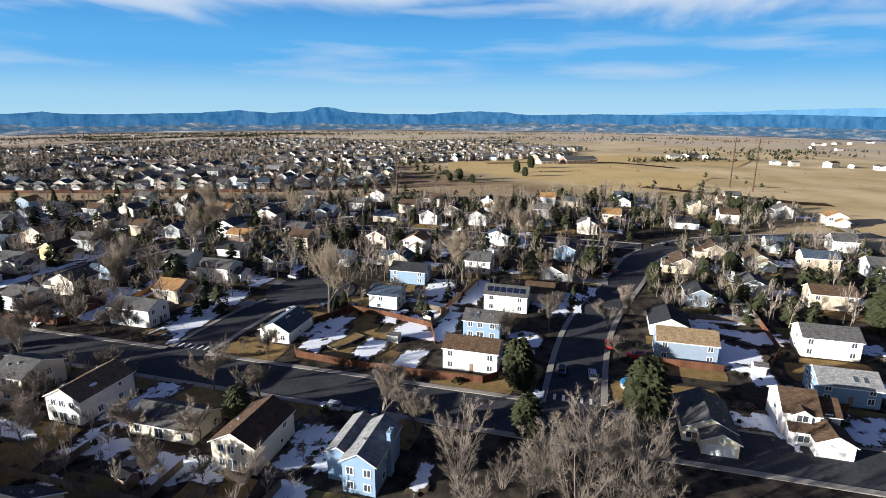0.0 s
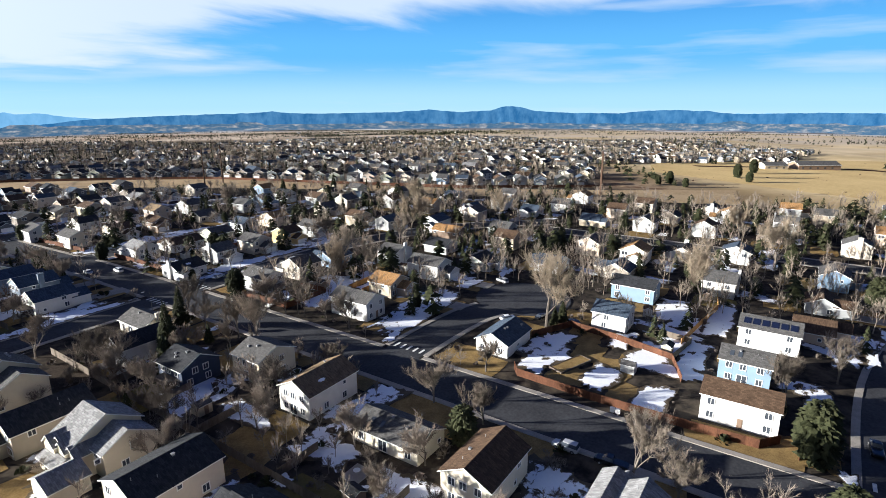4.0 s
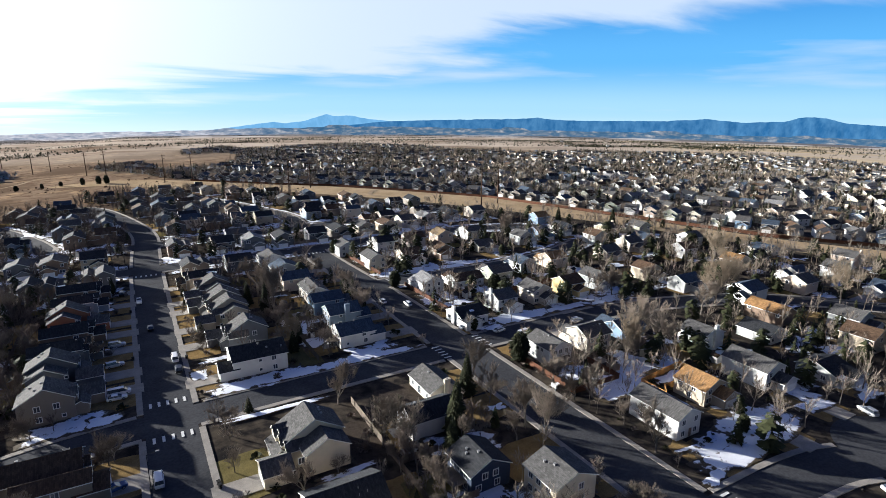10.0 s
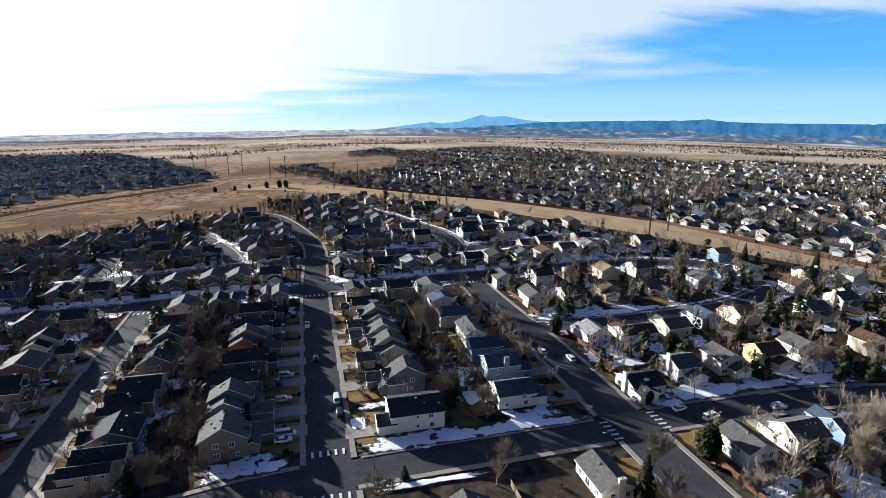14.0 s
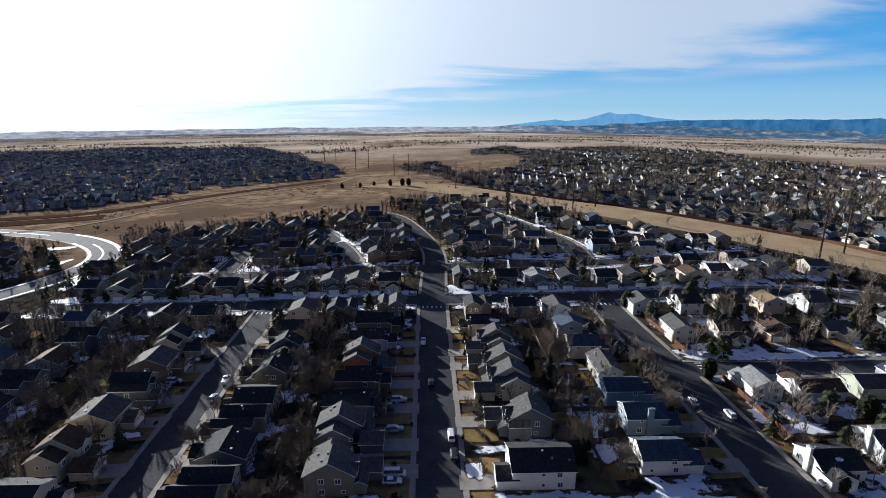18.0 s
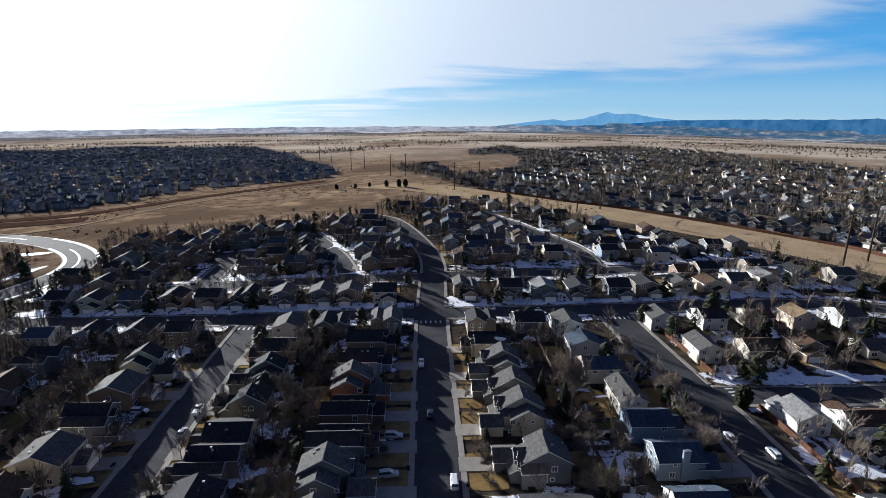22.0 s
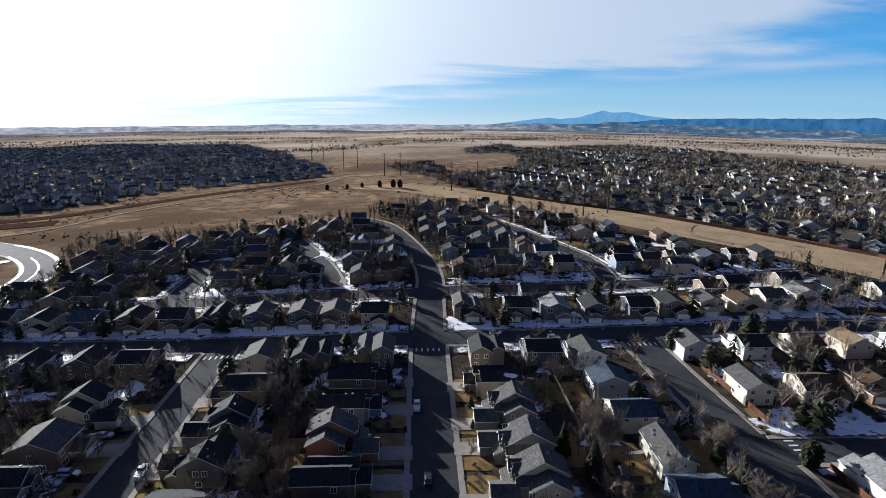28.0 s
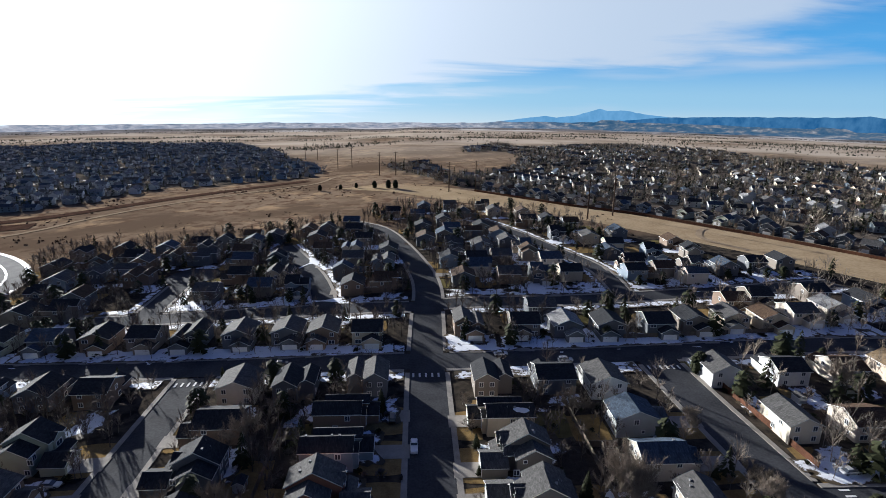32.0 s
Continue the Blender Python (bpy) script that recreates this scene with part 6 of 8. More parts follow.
def bare_tree(seed, height, spread, twigs, width, mat=TWIG):
    rng = random.Random(seed)
    g, tips = Geo(), []
    limb(g, Vector((0, 0, -0.3)), Vector((rng.uniform(-0.06, 0.06), rng.uniform(-0.06, 0.06), 1)).normalized(), height * 0.27, height * 0.013 + 0.03, 4, rng, tips, spread)
    k = height * 0.93 / max(p.z for p, _ in tips)
    trunk = mesh_of("trunk", [(x * k, y * k, z * k) for x, y, z in g.v], g.f, [BARK])
    vs, fs = [], []
    for p, d in tips:
        p = p * k
        for _ in range(twigs):
            v = (d * 0.8 + Vector((rng.gauss(0, 0.45), rng.gauss(0, 0.45), rng.gauss(0.4, 0.35)))).normalized()
            s = v.cross(Vector((rng.gauss(0, 1), rng.gauss(0, 1), rng.gauss(0, 1)))).normalized() * width
            a = p - v * rng.uniform(0.0, 0.07) * height
            b = a + v * rng.uniform(0.5, 1.0) * height * 0.15
            q = len(vs)
            vs += [a - s, a + s, b]
            fs += [(q, q + 1, q + 2)]
    return trunk, mesh_of("crown", vs, fs, [mat])


def clump_tree(seed, height):
    """Several stems from one foot, with steep branches and fine rising twigs."""
    rng = random.Random(seed)
    g, vs, fs = Geo(), [], []
    for i in range(9):
        a, lean = 2 * math.pi * (i + rng.uniform(-0.3, 0.3)) / 9, rng.uniform(0.06, 0.42)
        out = Vector((math.cos(a), math.sin(a), 0))
        d = (out * lean + Vector((0, 0, 1))).normalized()
        p, top = out * 0.35 + Vector((0, 0, -0.3)), height * rng.uniform(0.72, 1.0)
        e = p + d * top + out * 0.08 * top
        g.tube(p, p.lerp(e, 0.5), height * 0.009, height * 0.006, 5, False).tube(p.lerp(e, 0.5), e, height * 0.006, 0.012, 4, False)
        for _ in range(16):
            t = rng.uniform(0.2, 0.97)
            b = p.lerp(e, t)
            side = Vector((rng.gauss(0, 1), rng.gauss(0, 1), 0)).normalized()
            bd = (d * 0.8 + side * rng.uniform(0.4, 0.95) + out * 0.15 + Vector((rng.gauss(0, 0.12), rng.gauss(0, 0.12), 0))).normalized()
            ln = height * 0.34 * (1.15 - t) * rng.uniform(0.5, 1.25)
            c = b + bd * ln
            g.tube(b, c, 0.03, 0.012, 3, False)
            for _ in range(26):
                u = rng.uniform(0.1, 1.0)
                q0 = b.lerp(c, u)
                v = (bd * 0.75 + Vector((rng.gauss(0, 0.55), rng.gauss(0, 0.55), rng.gauss(0.2, 0.35)))).normalized()
                w = v.cross(Vector((rng.gauss(0, 1), rng.gauss(0, 1), rng.gauss(0, 1)))).normalized() * 0.013
                k = len(vs)
                vs += [q0 - w, q0 + w, q0 + v * rng.uniform(0.04, 0.11) * height]
                fs += [(k, k + 1, k + 2)]
    return mesh_of("trunk", g.v, g.f, [BARK]), mesh_of("crown", vs, fs, [TWIG])


def conifer(seed, height, base, shape):
    """A tapered trunk and whorls of drooping needle sprays."""
    rng = random.Random(seed)
    trunk = Geo().tube((0, 0, -0.3), (0, 0, height * 0.96), height * 0.018 + 0.05, 0.02, 6, False).mesh("trunk", BARK)
    vs, fs = [], []
    n = int(height * 105)
    for i in range(n):
        t = (i + rng.random()) / n
        z = height * (0.08 + 0.92 * t)
        rad = base * ((1 - t) ** 0.85 if shape == "spruce" else (math.sin(math.pi * (0.12 + 0.68 * (1 - t))) ** 0.7) * 1.0) + 0.12
        rad *= 0.75 + 0.35 * math.sin(i * 2.4 + 5 * t * 6) * 0.5 + rng.uniform(-0.15, 0.2)
        a = rng.uniform(0, 2 * math.pi)
        u = Vector((math.cos(a), math.sin(a), 0))
        inner = u * rad * rng.uniform(0.15, 0.5) + Vector((0, 0, z))
        tip = u * rad + Vector((0, 0, z - rad * rng.uniform(-0.1, 0.35)))
        s = Vector((-u.y, u.x, rng.uniform(-0.5, 0.5))) * rad * rng.uniform(0.14, 0.26)
        m = inner.lerp(tip, 0.6)
        q = len(vs)
        vs += [inner, m + s, tip, m - s, m + Vector((0, 0, 0.12 * rad))]
        fs += [(q, q + 1, q + 4), (q + 1, q + 2, q + 4), (q + 2, q + 3, q + 4), (q + 3, q, q + 4)]
    return trunk, mesh_of("crown", vs, fs, [NEEDLE])


BARE = [bare_tree(100 + i, h, sp, 14, 0.018) for i, (h, sp) in enumerate(((9, 0.75), (11, 0.62), (7.5, 0.8), (13, 0.5), (10, 0.7), (8.5, 0.6)))]
COTTON = [bare_tree(300 + i, h, sp, 19, 0.026, TANTWIG) for i, (h, sp) in enumerate(((25, 0.55), (21, 0.6)))]
THICKET = [clump_tree(400 + i, h) for i, h in enumerate((9, 10.5, 8))]
SMALL = [bare_tree(140 + i, h, 0.85, 4, 0.014) for i, h in enumerate((3.2, 4.2, 5.0))]
FIR = [conifer(200 + i, h, b, s) for i, (h, b, s) in enumerate(((9, 2.3, "spruce"), (12, 2.8, "spruce"), (8.5, 3.2, "pine"), (6, 1.7, "spruce"), (10, 3.6, "pine")))]


def tree(kind, x, y, size=1.0, seed=0):
    pool, label, name = dict(bare=(BARE, "bare grey-brown deciduous tree without leaves", "deciduous_tree"), cotton=(COTTON, "tall pale bare cottonwood tree above the roofs", "deciduous_tree"), thicket=(THICKET, "dense tan leafless tree with many upright stems", "deciduous_tree"), small=(SMALL, "small bare ornamental tree in a yard", "deciduous_tree"), fir=(FIR, "dark green conifer beside a house", "conifer"))[kind]
    trunk, crown = pool[seed % len(pool)]
    top = tagged(new(name), label, "tree", "neighbourhood trees")
    top.matrix_basis = pose(x, y, ground_z(x, y), 0, 0, (seed * 47) % 360) @ Matrix.Diagonal((size, size, size * (0.92 + 0.16 * ((seed * 37) % 10) / 10), 1))
    part("trunk", trunk, top)
    part("crown", crown, top)
    TREES.append((x, y))


TREES = []
for _i, (_x, _y, _s) in enumerate(((61, -34, 0.9), (116, -83, 0.8), (124, 49, 1.1), (95, 15, 0.75), (78, -24, 0.9), (77, -36, 0.95), (58, -21, 0.9), (76, -64, 0.95), (76, -71, 1.0), (77, 60, 0.8), (63, 5, 0.8), (47, 34, 0.8), (52, -2, 0.9), (94, 47, 0.95), (100, 39, 1.0), (133, 57, 1.1), (15.5, 67, 0.7), (42, 67, 0.9), (-7, 67, 0.8), (48, 24, 0.8), (76, 3, 0.9), (77, 30, 0.9), (75, 49, 0.85), (36, 127, 0.7), (18, 117, 0.6), (76, 36, 0.9), (73, 148, 1.1), (45, 145, 1.0), (-51, 148, 0.8), (-55, 112, 0.9), (125, 191, 1.5), (181, 190, 1.4), (75, 153, 0.9), (44, 143, 1.0), (43, 181, 0.8), (-27, 186, 0.8), (70, 174, 0.8), (-38, 174, 0.9), (147, -42, 0.7), (132, -92, 0.7), (118, -110, 0.6), (137, -108, 0.75), (150, -112, 0.9), (163, 92, 1.0), (187, 95, 1.2), (176, 62, 0.9), (141, 50, 0.9))):
    tree("bare", _x, _y, _s * (1.3 if _s < 1.2 else 1.0), _i)
for _i, (_x, _y, _s) in enumerate(((126, -27.5, 1.0), (166, -59, 1.05), (218, -75, 0.85), (211, 76, 0.9), (230, 42, 0.75), (124, 50, 0.75), (190, 66, 0.85), (250, -60, 0.9), (232, 96, 0.8))):
    tree("cotton", _x, _y, _s, _i)
for _i, (_x, _y, _s) in enumerate(((66, -97, 1.4), (71, -104, 1.5), (64, -108, 1.45), (75, -100, 1.3), (71, -112, 1.4), (63, -95, 1.3), (76, -107, 1.35), (66, -82, 1.3), (62, -83, 1.1), (68, -97, 1.25), (60, -102, 1.3), (55, -87, 1.15), (72, -108, 1.25), (56, -112, 1.25), (64, -90, 0.9), (66, -114, 1.1))):
    tree("thicket", _x, _y, _s, _i)
for _i, (_x, _y, _s, _k) in enumerate(((97.5, -88, 1.1, 4), (80, -92, 1.0, 2), (90, -114, 1.35, 4), (188, -102, 1.0, 4), (154, -181, 1.35, 4), (131, -30, 0.85, 0), (128, -29, 0.7, 0), (207, -153, 0.9, 2), (184, -124, 0.9, 2), (350, -182, 0.9, 2), (355, -190, 0.8, 2), (61, 42, 1.15, 1), (72, 55, 1.0, 1), (57, 37, 1.0, 0), (119, 10.5, 0.5, 2), (22, 74, 0.75, 3), (18, 129, 0.8, 3), (16.5, 171, 0.7, 3), (16, 161, 0.5, 3), (97, 90, 0.5, 2), (125, 118, 0.9, 2), (250, 121, 1.2, 2), (263, 115, 1.2, 1), (187, 28, 1.0, 0), (89, 205, 0.85, 2), (93, 143, 0.8, 2), (99, 99, 0.4, 2), (-7, 187, 0.6, 1), (235, 205, 1.0, 1), (256, 180, 1.1, 1), (-140, 270, 0.8, 2), (-150, 272, 0.8, 0), (102, 104, 0.5, 2), (105, -24, 0.3, 2), (-90, 602, 0.7, 2), (-55, 611, 0.6, 2), (-36, 602, 0.7, 4), (-22, 595, 0.8, 4), (-15, 592, 0.8, 4), (-70, 606, 0.6, 2), (345, -158, 0.7, 2), (345, -164, 0.65, 4), (346, -171, 0.7, 2), (338, -179, 1.0, 2), (334, -184, 0.9, 4), (324, -186, 1.0, 2), (516, -30, 1.1, 4), (483, -42, 1.0, 2), (574, -37, 1.2, 4), (422, 12, 0.8, 2), (431, 6, 0.9, 4), (416, -8, 0.8, 2), (300, -185, 1.1, 4), (268, -160, 0.9, 2))):
    tree("fir", _x, _y, _s, _k)


def joined_tree(V, F, x, y, h, r):
    """A bare tree of a few dozen blades, for the joined mass of trees."""
    z = ground_z(x, y)
    lean = (r.uniform(-0.05, 0.05) * h, r.uniform(-0.05, 0.05) * h)
    q = len(V)
    w = h * 0.014 + 0.03
    V += [(x - w, y, z - 0.2), (x + w, y, z - 0.2), (x + lean[0], y + lean[1], z + h * 0.6), (x, y - w, z - 0.2), (x, y + w, z - 0.2)]
    F += [(q, q + 1, q + 2), (q + 3, q + 4, q + 2)]
    for i in range(13):
        t = r.uniform(0.22, 0.6)
        a, el = r.uniform(0, 6.283), r.uniform(0.5, 1.4)
        ln = h * r.uniform(0.25, 0.42)
        p = (x + lean[0] * t / 0.6, y + lean[1] * t / 0.6, z + h * t)
        e = (p[0] + math.cos(a) * math.cos(el) * ln, p[1] + math.sin(a) * math.cos(el) * ln, p[2] + math.sin(el) * ln)
        s = 0.05 + 0.003 * h
        q = len(V)
        V += [(p[0] - math.sin(a) * s, p[1] + math.cos(a) * s, p[2]), (p[0] + math.sin(a) * s, p[1] - math.cos(a) * s, p[2]), e]
        F += [(q, q + 1, q + 2)]
        for j in range(17):
            u = r.uniform(0.3, 1.0)
            b = tuple(p[k] + (e[k] - p[k]) * u for k in range(3))
            a2, el2, l2 = a + r.gauss(0, 0.9), el + r.gauss(0.1, 0.4), h * r.uniform(0.1, 0.2)
            s2 = 0.041
            q = len(V)
            V += [(b[0] - math.sin(a2) * s2, b[1] + math.cos(a2) * s2, b[2]), (b[0] + math.sin(a2) * s2, b[1] - math.cos(a2) * s2, b[2]),
                  (b[0] + math.cos(a2) * math.cos(el2) * l2, b[1] + math.sin(a2) * math.cos(el2) * l2, b[2] + math.sin(el2) * l2)]
            F += [(q, q + 1, q + 2)]


for _i, (_x, _y) in enumerate(((15, 100), (17, 112), (14.5, 124), (16, 137), (14.5, 150), (16, 176), (15, 190), (15, 52), (16, 64), (14, 40), (15, 28), (-6, 68), (-8, 52), (-77, 104), (-76, 136), (-56, 118), (-55, 158))):
    tree("small", _x, _y, 1.1 + 0.1 * (_i % 4), _i)


def joined_fir(V, F, x, y, h, r):
    """A conifer of a few dozen drooping sprays, for the joined mass of conifers: a slim spruce or a round-headed pine."""
    z = ground_z(x, y)
    pine = r.random() < 0.55
    for i in range(90):
        t = (i + r.random()) / 90
        rad = (h * 0.33 * math.sin(math.pi * (0.16 + 0.62 * (1 - t))) ** 0.75 if pine else h * 0.26 * (1 - t) ** 0.8) * r.uniform(0.65, 1.15) + 0.15
        a, w = r.uniform(0, 6.283), r.uniform(0.25, 0.5)
        q = len(V)
        V += [(x + math.cos(a) * rad * 0.2, y + math.sin(a) * rad * 0.2, z + h * (0.1 + 0.9 * t) + 0.25), (x + math.cos(a - w) * rad, y + math.sin(a - w) * rad, z + h * (0.08 + 0.88 * t) - 0.2 * rad), (x + math.cos(a + w) * rad, y + math.sin(a + w) * rad, z + h * (0.08 + 0.88 * t) - 0.2 * rad)]
        F += [(q, q + 1, q + 2)]


def scatter_trees():
    r = random.Random(77)
    made = 0
    V, F = [], []
    W, G = [], []
    N, M = [], []
    for n in range(90000):
        x, y = r.uniform(-340, 390), r.uniform(-215, 480)
        if made > 4100:
            break
        if y > 300 and (x < -340 or x > 120) or x + 0.72 * y > 430 or (x < -60 and y < 10) or (x < 20 and y < 20) or (y < -60 and x < 150) or (x < 45 and y < 0) or (-11 < x < 24 and y < 208) or (-82 < x < -54 and y < 208) or (11 < x < 75 and 58 < y < 92) or (94 < x < 116 and 0 < y < 30 and r.random() < 0.8) or (97 < x < 132 and -70 < y < -8):
            continue
        near_house = [math.hypot(x - h[0], y - h[1]) for h in HOUSES]
        if min(near_house) > 24 or on_road(x, y, 2.2):
            continue
        if any(abs(x - h[0]) < max(h[4], h[5]) / 2 + 1.2 and abs(y - h[1]) < max(h[4], h[5]) / 2 + 1.2 for h in HOUSES):
            continue
        if any(abs(x - a) < 2.3 and abs(y - b) < 2.3 for a, b in TREES):
            continue
        k = r.random()
        if x > 52 and r.random() < 0.5:
            continue
        east = x > 95
        near = math.hypot(x - 2, y - max(-100, min(58, y)))
        if near > 100 and k < (0.26 if x > 60 else 0.1):
            joined_fir(N, M, x, y, r.uniform(4, 10), r)
            TREES.append((x, y))
        elif near > 100 or k > 0.45:
            joined_tree(*((V, F) if x > 52 or y < 70 else (W, G)), x, y, r.uniform(4.0, 11.0) * (1.15 if east else 1.0 if y > 100 else 0.75), r)
            TREES.append((x, y))
        elif k < 0.08:
            tree("fir", x, y, r.uniform(0.45, 0.95), r.randrange(50))
        elif k < 0.24:
            tree("bare", x, y, r.uniform(0.6, 1.15), r.randrange(50))
        else:
            tree("small", x, y, r.uniform(0.8, 1.3), r.randrange(50))
        made += 1
    # thick planting in the older western gardens
    for (ax, bx), (ay, by), n in (((-140, -82), (15, 205), 190), ((-46, -26), (20, 205), 80), ((-185, -140), (60, 250), 110), ((-330, -225), (230, 350), 110), ((-180, -15), (240, 400), 130), ((-86, -73), (12, 205), 60), ((-60, -53), (90, 205), 14)):
        for _ in range(n):
            x, y = r.uniform(ax, bx), r.uniform(ay, by)
            if on_road(x, y, 2.0) or any(abs(x - h[0]) < h[4] / 2 + 1.5 and abs(y - h[1]) < h[5] / 2 + 1.5 for h in HOUSES):
                continue
            if r.random() < 0.12:
                joined_fir(N, M, x, y, r.uniform(4, 9), r)
            else:
                joined_tree(W, G, x, y, r.uniform(5, 10.5), r)
    tagged(new("conifers", mesh_of("conifers", N, M, [NEEDLE])), "dark conifers between the farther houses", "trees", kind="stuff")
    tagged(new("bare_trees", mesh_of("bare_trees", W, G, [DARKTWIG])), "many leafless trees in the back yards, toned dark as if backlit", "trees", kind="stuff")
    tagged(new("bare_trees", mesh_of("bare_trees", V, F, [TWIG])), "many leafless trees between the farther houses", "trees", kind="stuff")


scatter_trees()


# ---------------------------------------------------------------- shrubs
def build_shrubs():
    r = random.Random(31)
    meshes = []
    for i in range(4):
        rr = random.Random(60 + i)
        vs, fs = [], []
        for _ in range(220):
            a = Vector((rr.gauss(0, 0.35), rr.gauss(0, 0.35), 0))
            d = Vector((rr.gauss(0, 0.5), rr.gauss(0, 0.5), rr.uniform(0.5, 1.3)))
            s = Vector((rr.gauss(0, 1), rr.gauss(0, 1), 0)).normalized() * 0.035
            q = len(vs)
            vs += [a - s, a + s, a + d]
            fs += [(q, q + 1, q + 2)]
        meshes.append(mesh_of("shrub", vs, fs, [(TWIG, MULCH, TWIG, NEEDLE)[i]]))
    for x, y, rad, face, w, d, g in HOUSES:
        if math.hypot(x - 2, y - max(-100, min(58, y))) > 135:
            continue
        for _ in range(1):
            a = r.uniform(0, 2 * math.pi)
            px, py = x + math.cos(a) * r.uniform(9, 13), y + math.sin(a) * r.uniform(9, 13)
            if on_road(px, py, 1.5) or any(abs(px - h[0]) < max(h[4], h[5]) / 2 + 1 and abs(py - h[1]) < max(h[4], h[5]) / 2 + 1 for h in HOUSES):
                continue
            o = tagged(new("shrub", meshes[r.randrange(4)]), "low leafless shrub in a yard", "shrub", "garden shrubs")
            o.matrix_basis = pose(px, py, ground_z(px, py) + 0.02, 0, 0, r.uniform(0, 360)) @ Matrix.Diagonal((r.uniform(0.8, 1.6),) * 3 + (1,))


build_shrubs()


def garden_bushes():
    """Evergreen and leafless bushes crowding the yards, too many to count."""
    r = random.Random(52)
    sets = ([], []), ([], [])
    for x, y, rad, face, w, d, g in HOUSES:
        for _ in range(9):
            a, k = r.uniform(0, 6.283), r.uniform(0.9, 2.1)
            px, py = x + math.cos(a) * rad * k, y + math.sin(a) * rad * k
            if on_road(px, py, 2.4) or any(abs(px - h[0]) < max(h[4], h[5]) / 2 + 0.7 and abs(py - h[1]) < max(h[4], h[5]) / 2 + 0.7 for h in HOUSES):
                continue
            V, F = sets[r.random() < 0.55]
            z, s = ground_z(px, py), r.uniform(0.5, 1.5)
            for i in range(26):
                b, el = r.uniform(0, 6.283), r.uniform(0.1, 1.4)
                e = (px + math.cos(b) * math.cos(el) * s, py + math.sin(b) * math.cos(el) * s, z + math.sin(el) * s * 1.1)
                c = r.uniform(0, 6.283)
                q = len(V)
                V += [(px + math.cos(c) * s * 0.3, py + math.sin(c) * s * 0.3, z + 0.1 * s), (e[0] + math.cos(b + 1.6) * s * 0.22, e[1] + math.sin(b + 1.6) * s * 0.22, e[2] - 0.1 * s), (e[0] - math.cos(b + 1.6) * s * 0.22, e[1] - math.sin(b + 1.6) * s * 0.22, e[2])]
                F += [(q, q + 1, q + 2)]
    tagged(new("bushes", mesh_of("bushes", *sets[0], [NEEDLE])), "dark evergreen bushes in the yards", "bushes", kind="stuff")
    tagged(new("bushes", mesh_of("bushes", *sets[1], [DARKTWIG])), "dark leafless bushes in the yards", "bushes", kind="stuff")


garden_bushes()


# ---------------------------------------------------------------- power poles
def power_pole(x, y, h=28):
    g = Geo().tube((0, 0, -1), (0, 0, h), 0.58, 0.36, 9)
    top = tagged(new("power_pole"), "tall dark wooden power line pole in the grass", "pole", "power line poles")
    top.matrix_basis = pose(x, y, ground_z(x, y), 0, 0, 38)
    part("pole", g.mesh("pole", POLEWOOD), top)
    for z, w in ((h - 1.2, 3.2), (h - 4.2, 3.2)):
        arm = part("crossarm", Geo().box(-w, w, -0.14, 0.14, z, z + 0.3).mesh("crossarm", POLEWOOD), top)
        for s in (-1, 1):
            part("insulator", Geo().tube((s * (w - 0.2), 0, z + 0.3), (s * (w - 0.2), 0, z + 1.0), 0.1, 0.06, 6).mesh("insulator", METAL), arm)


for _p in ((226, 278), (247, 287), (126, 433), (149, 446), (36, 569), (63, 584), (-38, 724), (-18, 713), (-104, 846), (-86, 864), (-192, 1072), (-168, 1059), (336, 27), (347, 31), (471, -208, 40), (447, -219, 40)):
    power_pole(*_p)


# ---------------------------------------------------------------- open land beyond the houses
MEADOW = mottled("tall_dry_grass", (0.25, 0.18, 0.105), (0.45, 0.345, 0.215), 0.05, 0.95, fine=0.6, bump=0.5, bump_scale=2, spec=0.0)
GOLD = mottled("golden_hay", (0.45, 0.32, 0.145), (0.64, 0.485, 0.24), 0.02, 0.95, fine=0.4, bump=0.5, bump_scale=2, spec=0.0)
PATHMAT = mottled("gravel_path", (0.24, 0.18, 0.12), (0.36, 0.28, 0.19), 0.2, 0.95, fine=2, spec=0.0)
SCRUB = mottled("dark_scrub", (0.035, 0.021, 0.016), (0.10, 0.06, 0.043), 0.15, 0.95, fine=1.5, spec=0.0)
tagged(new("meadow", drape("meadow", ([(-70, 612), (-30, 632), (28, 604), (89, 544), (163, 456), (213, 386), (259, 317), (290, 200), (322, 110), (372, 24), (420, -40)],
                                      [(-72, 610), (-20, 570), (40, 505), (98, 462), (154, 383), (188, 337), (224, 277), (268, 190), (298, 100), (331, 12), (352, -50)]), MEADOW, 0.12, 8)), "strip of tall dry golden grass between two neighbourhoods", "meadow", kind="structure")
tagged(new("meadow", drape("meadow", ([(405, -160), (455, -60), (520, 40), (600, 60)], [(900, -330), (860, -160), (770, -30), (640, 58)]), GOLD, 0.14, 10)), "broad sunlit golden hayfield beyond the houses", "meadow", kind="structure")
for _pts, _hw in (([(-330, 405), (-271, 426), (-248, 511), (-189, 593), (-129, 643), (-99, 668), (-92, 757), (30, 760)], 2.4), ([(-205, 356), (-145, 365), (-117, 380), (-96, 408), (-54, 436)], 1.6), ([(190, 345), (176, 372), (188, 395), (196, 402)], 2.0), ([(130, 520), (205, 415), (262, 330), (300, 215), (345, 90)], 1.2)):
    _l = rounded(_pts, 2)
    tagged(new("path", drape("path", (offset(_l, _hw), offset(_l, -_hw)), PATHMAT, 0.3, 6)), "pale gravel trail through dry grass", "path", kind="structure")
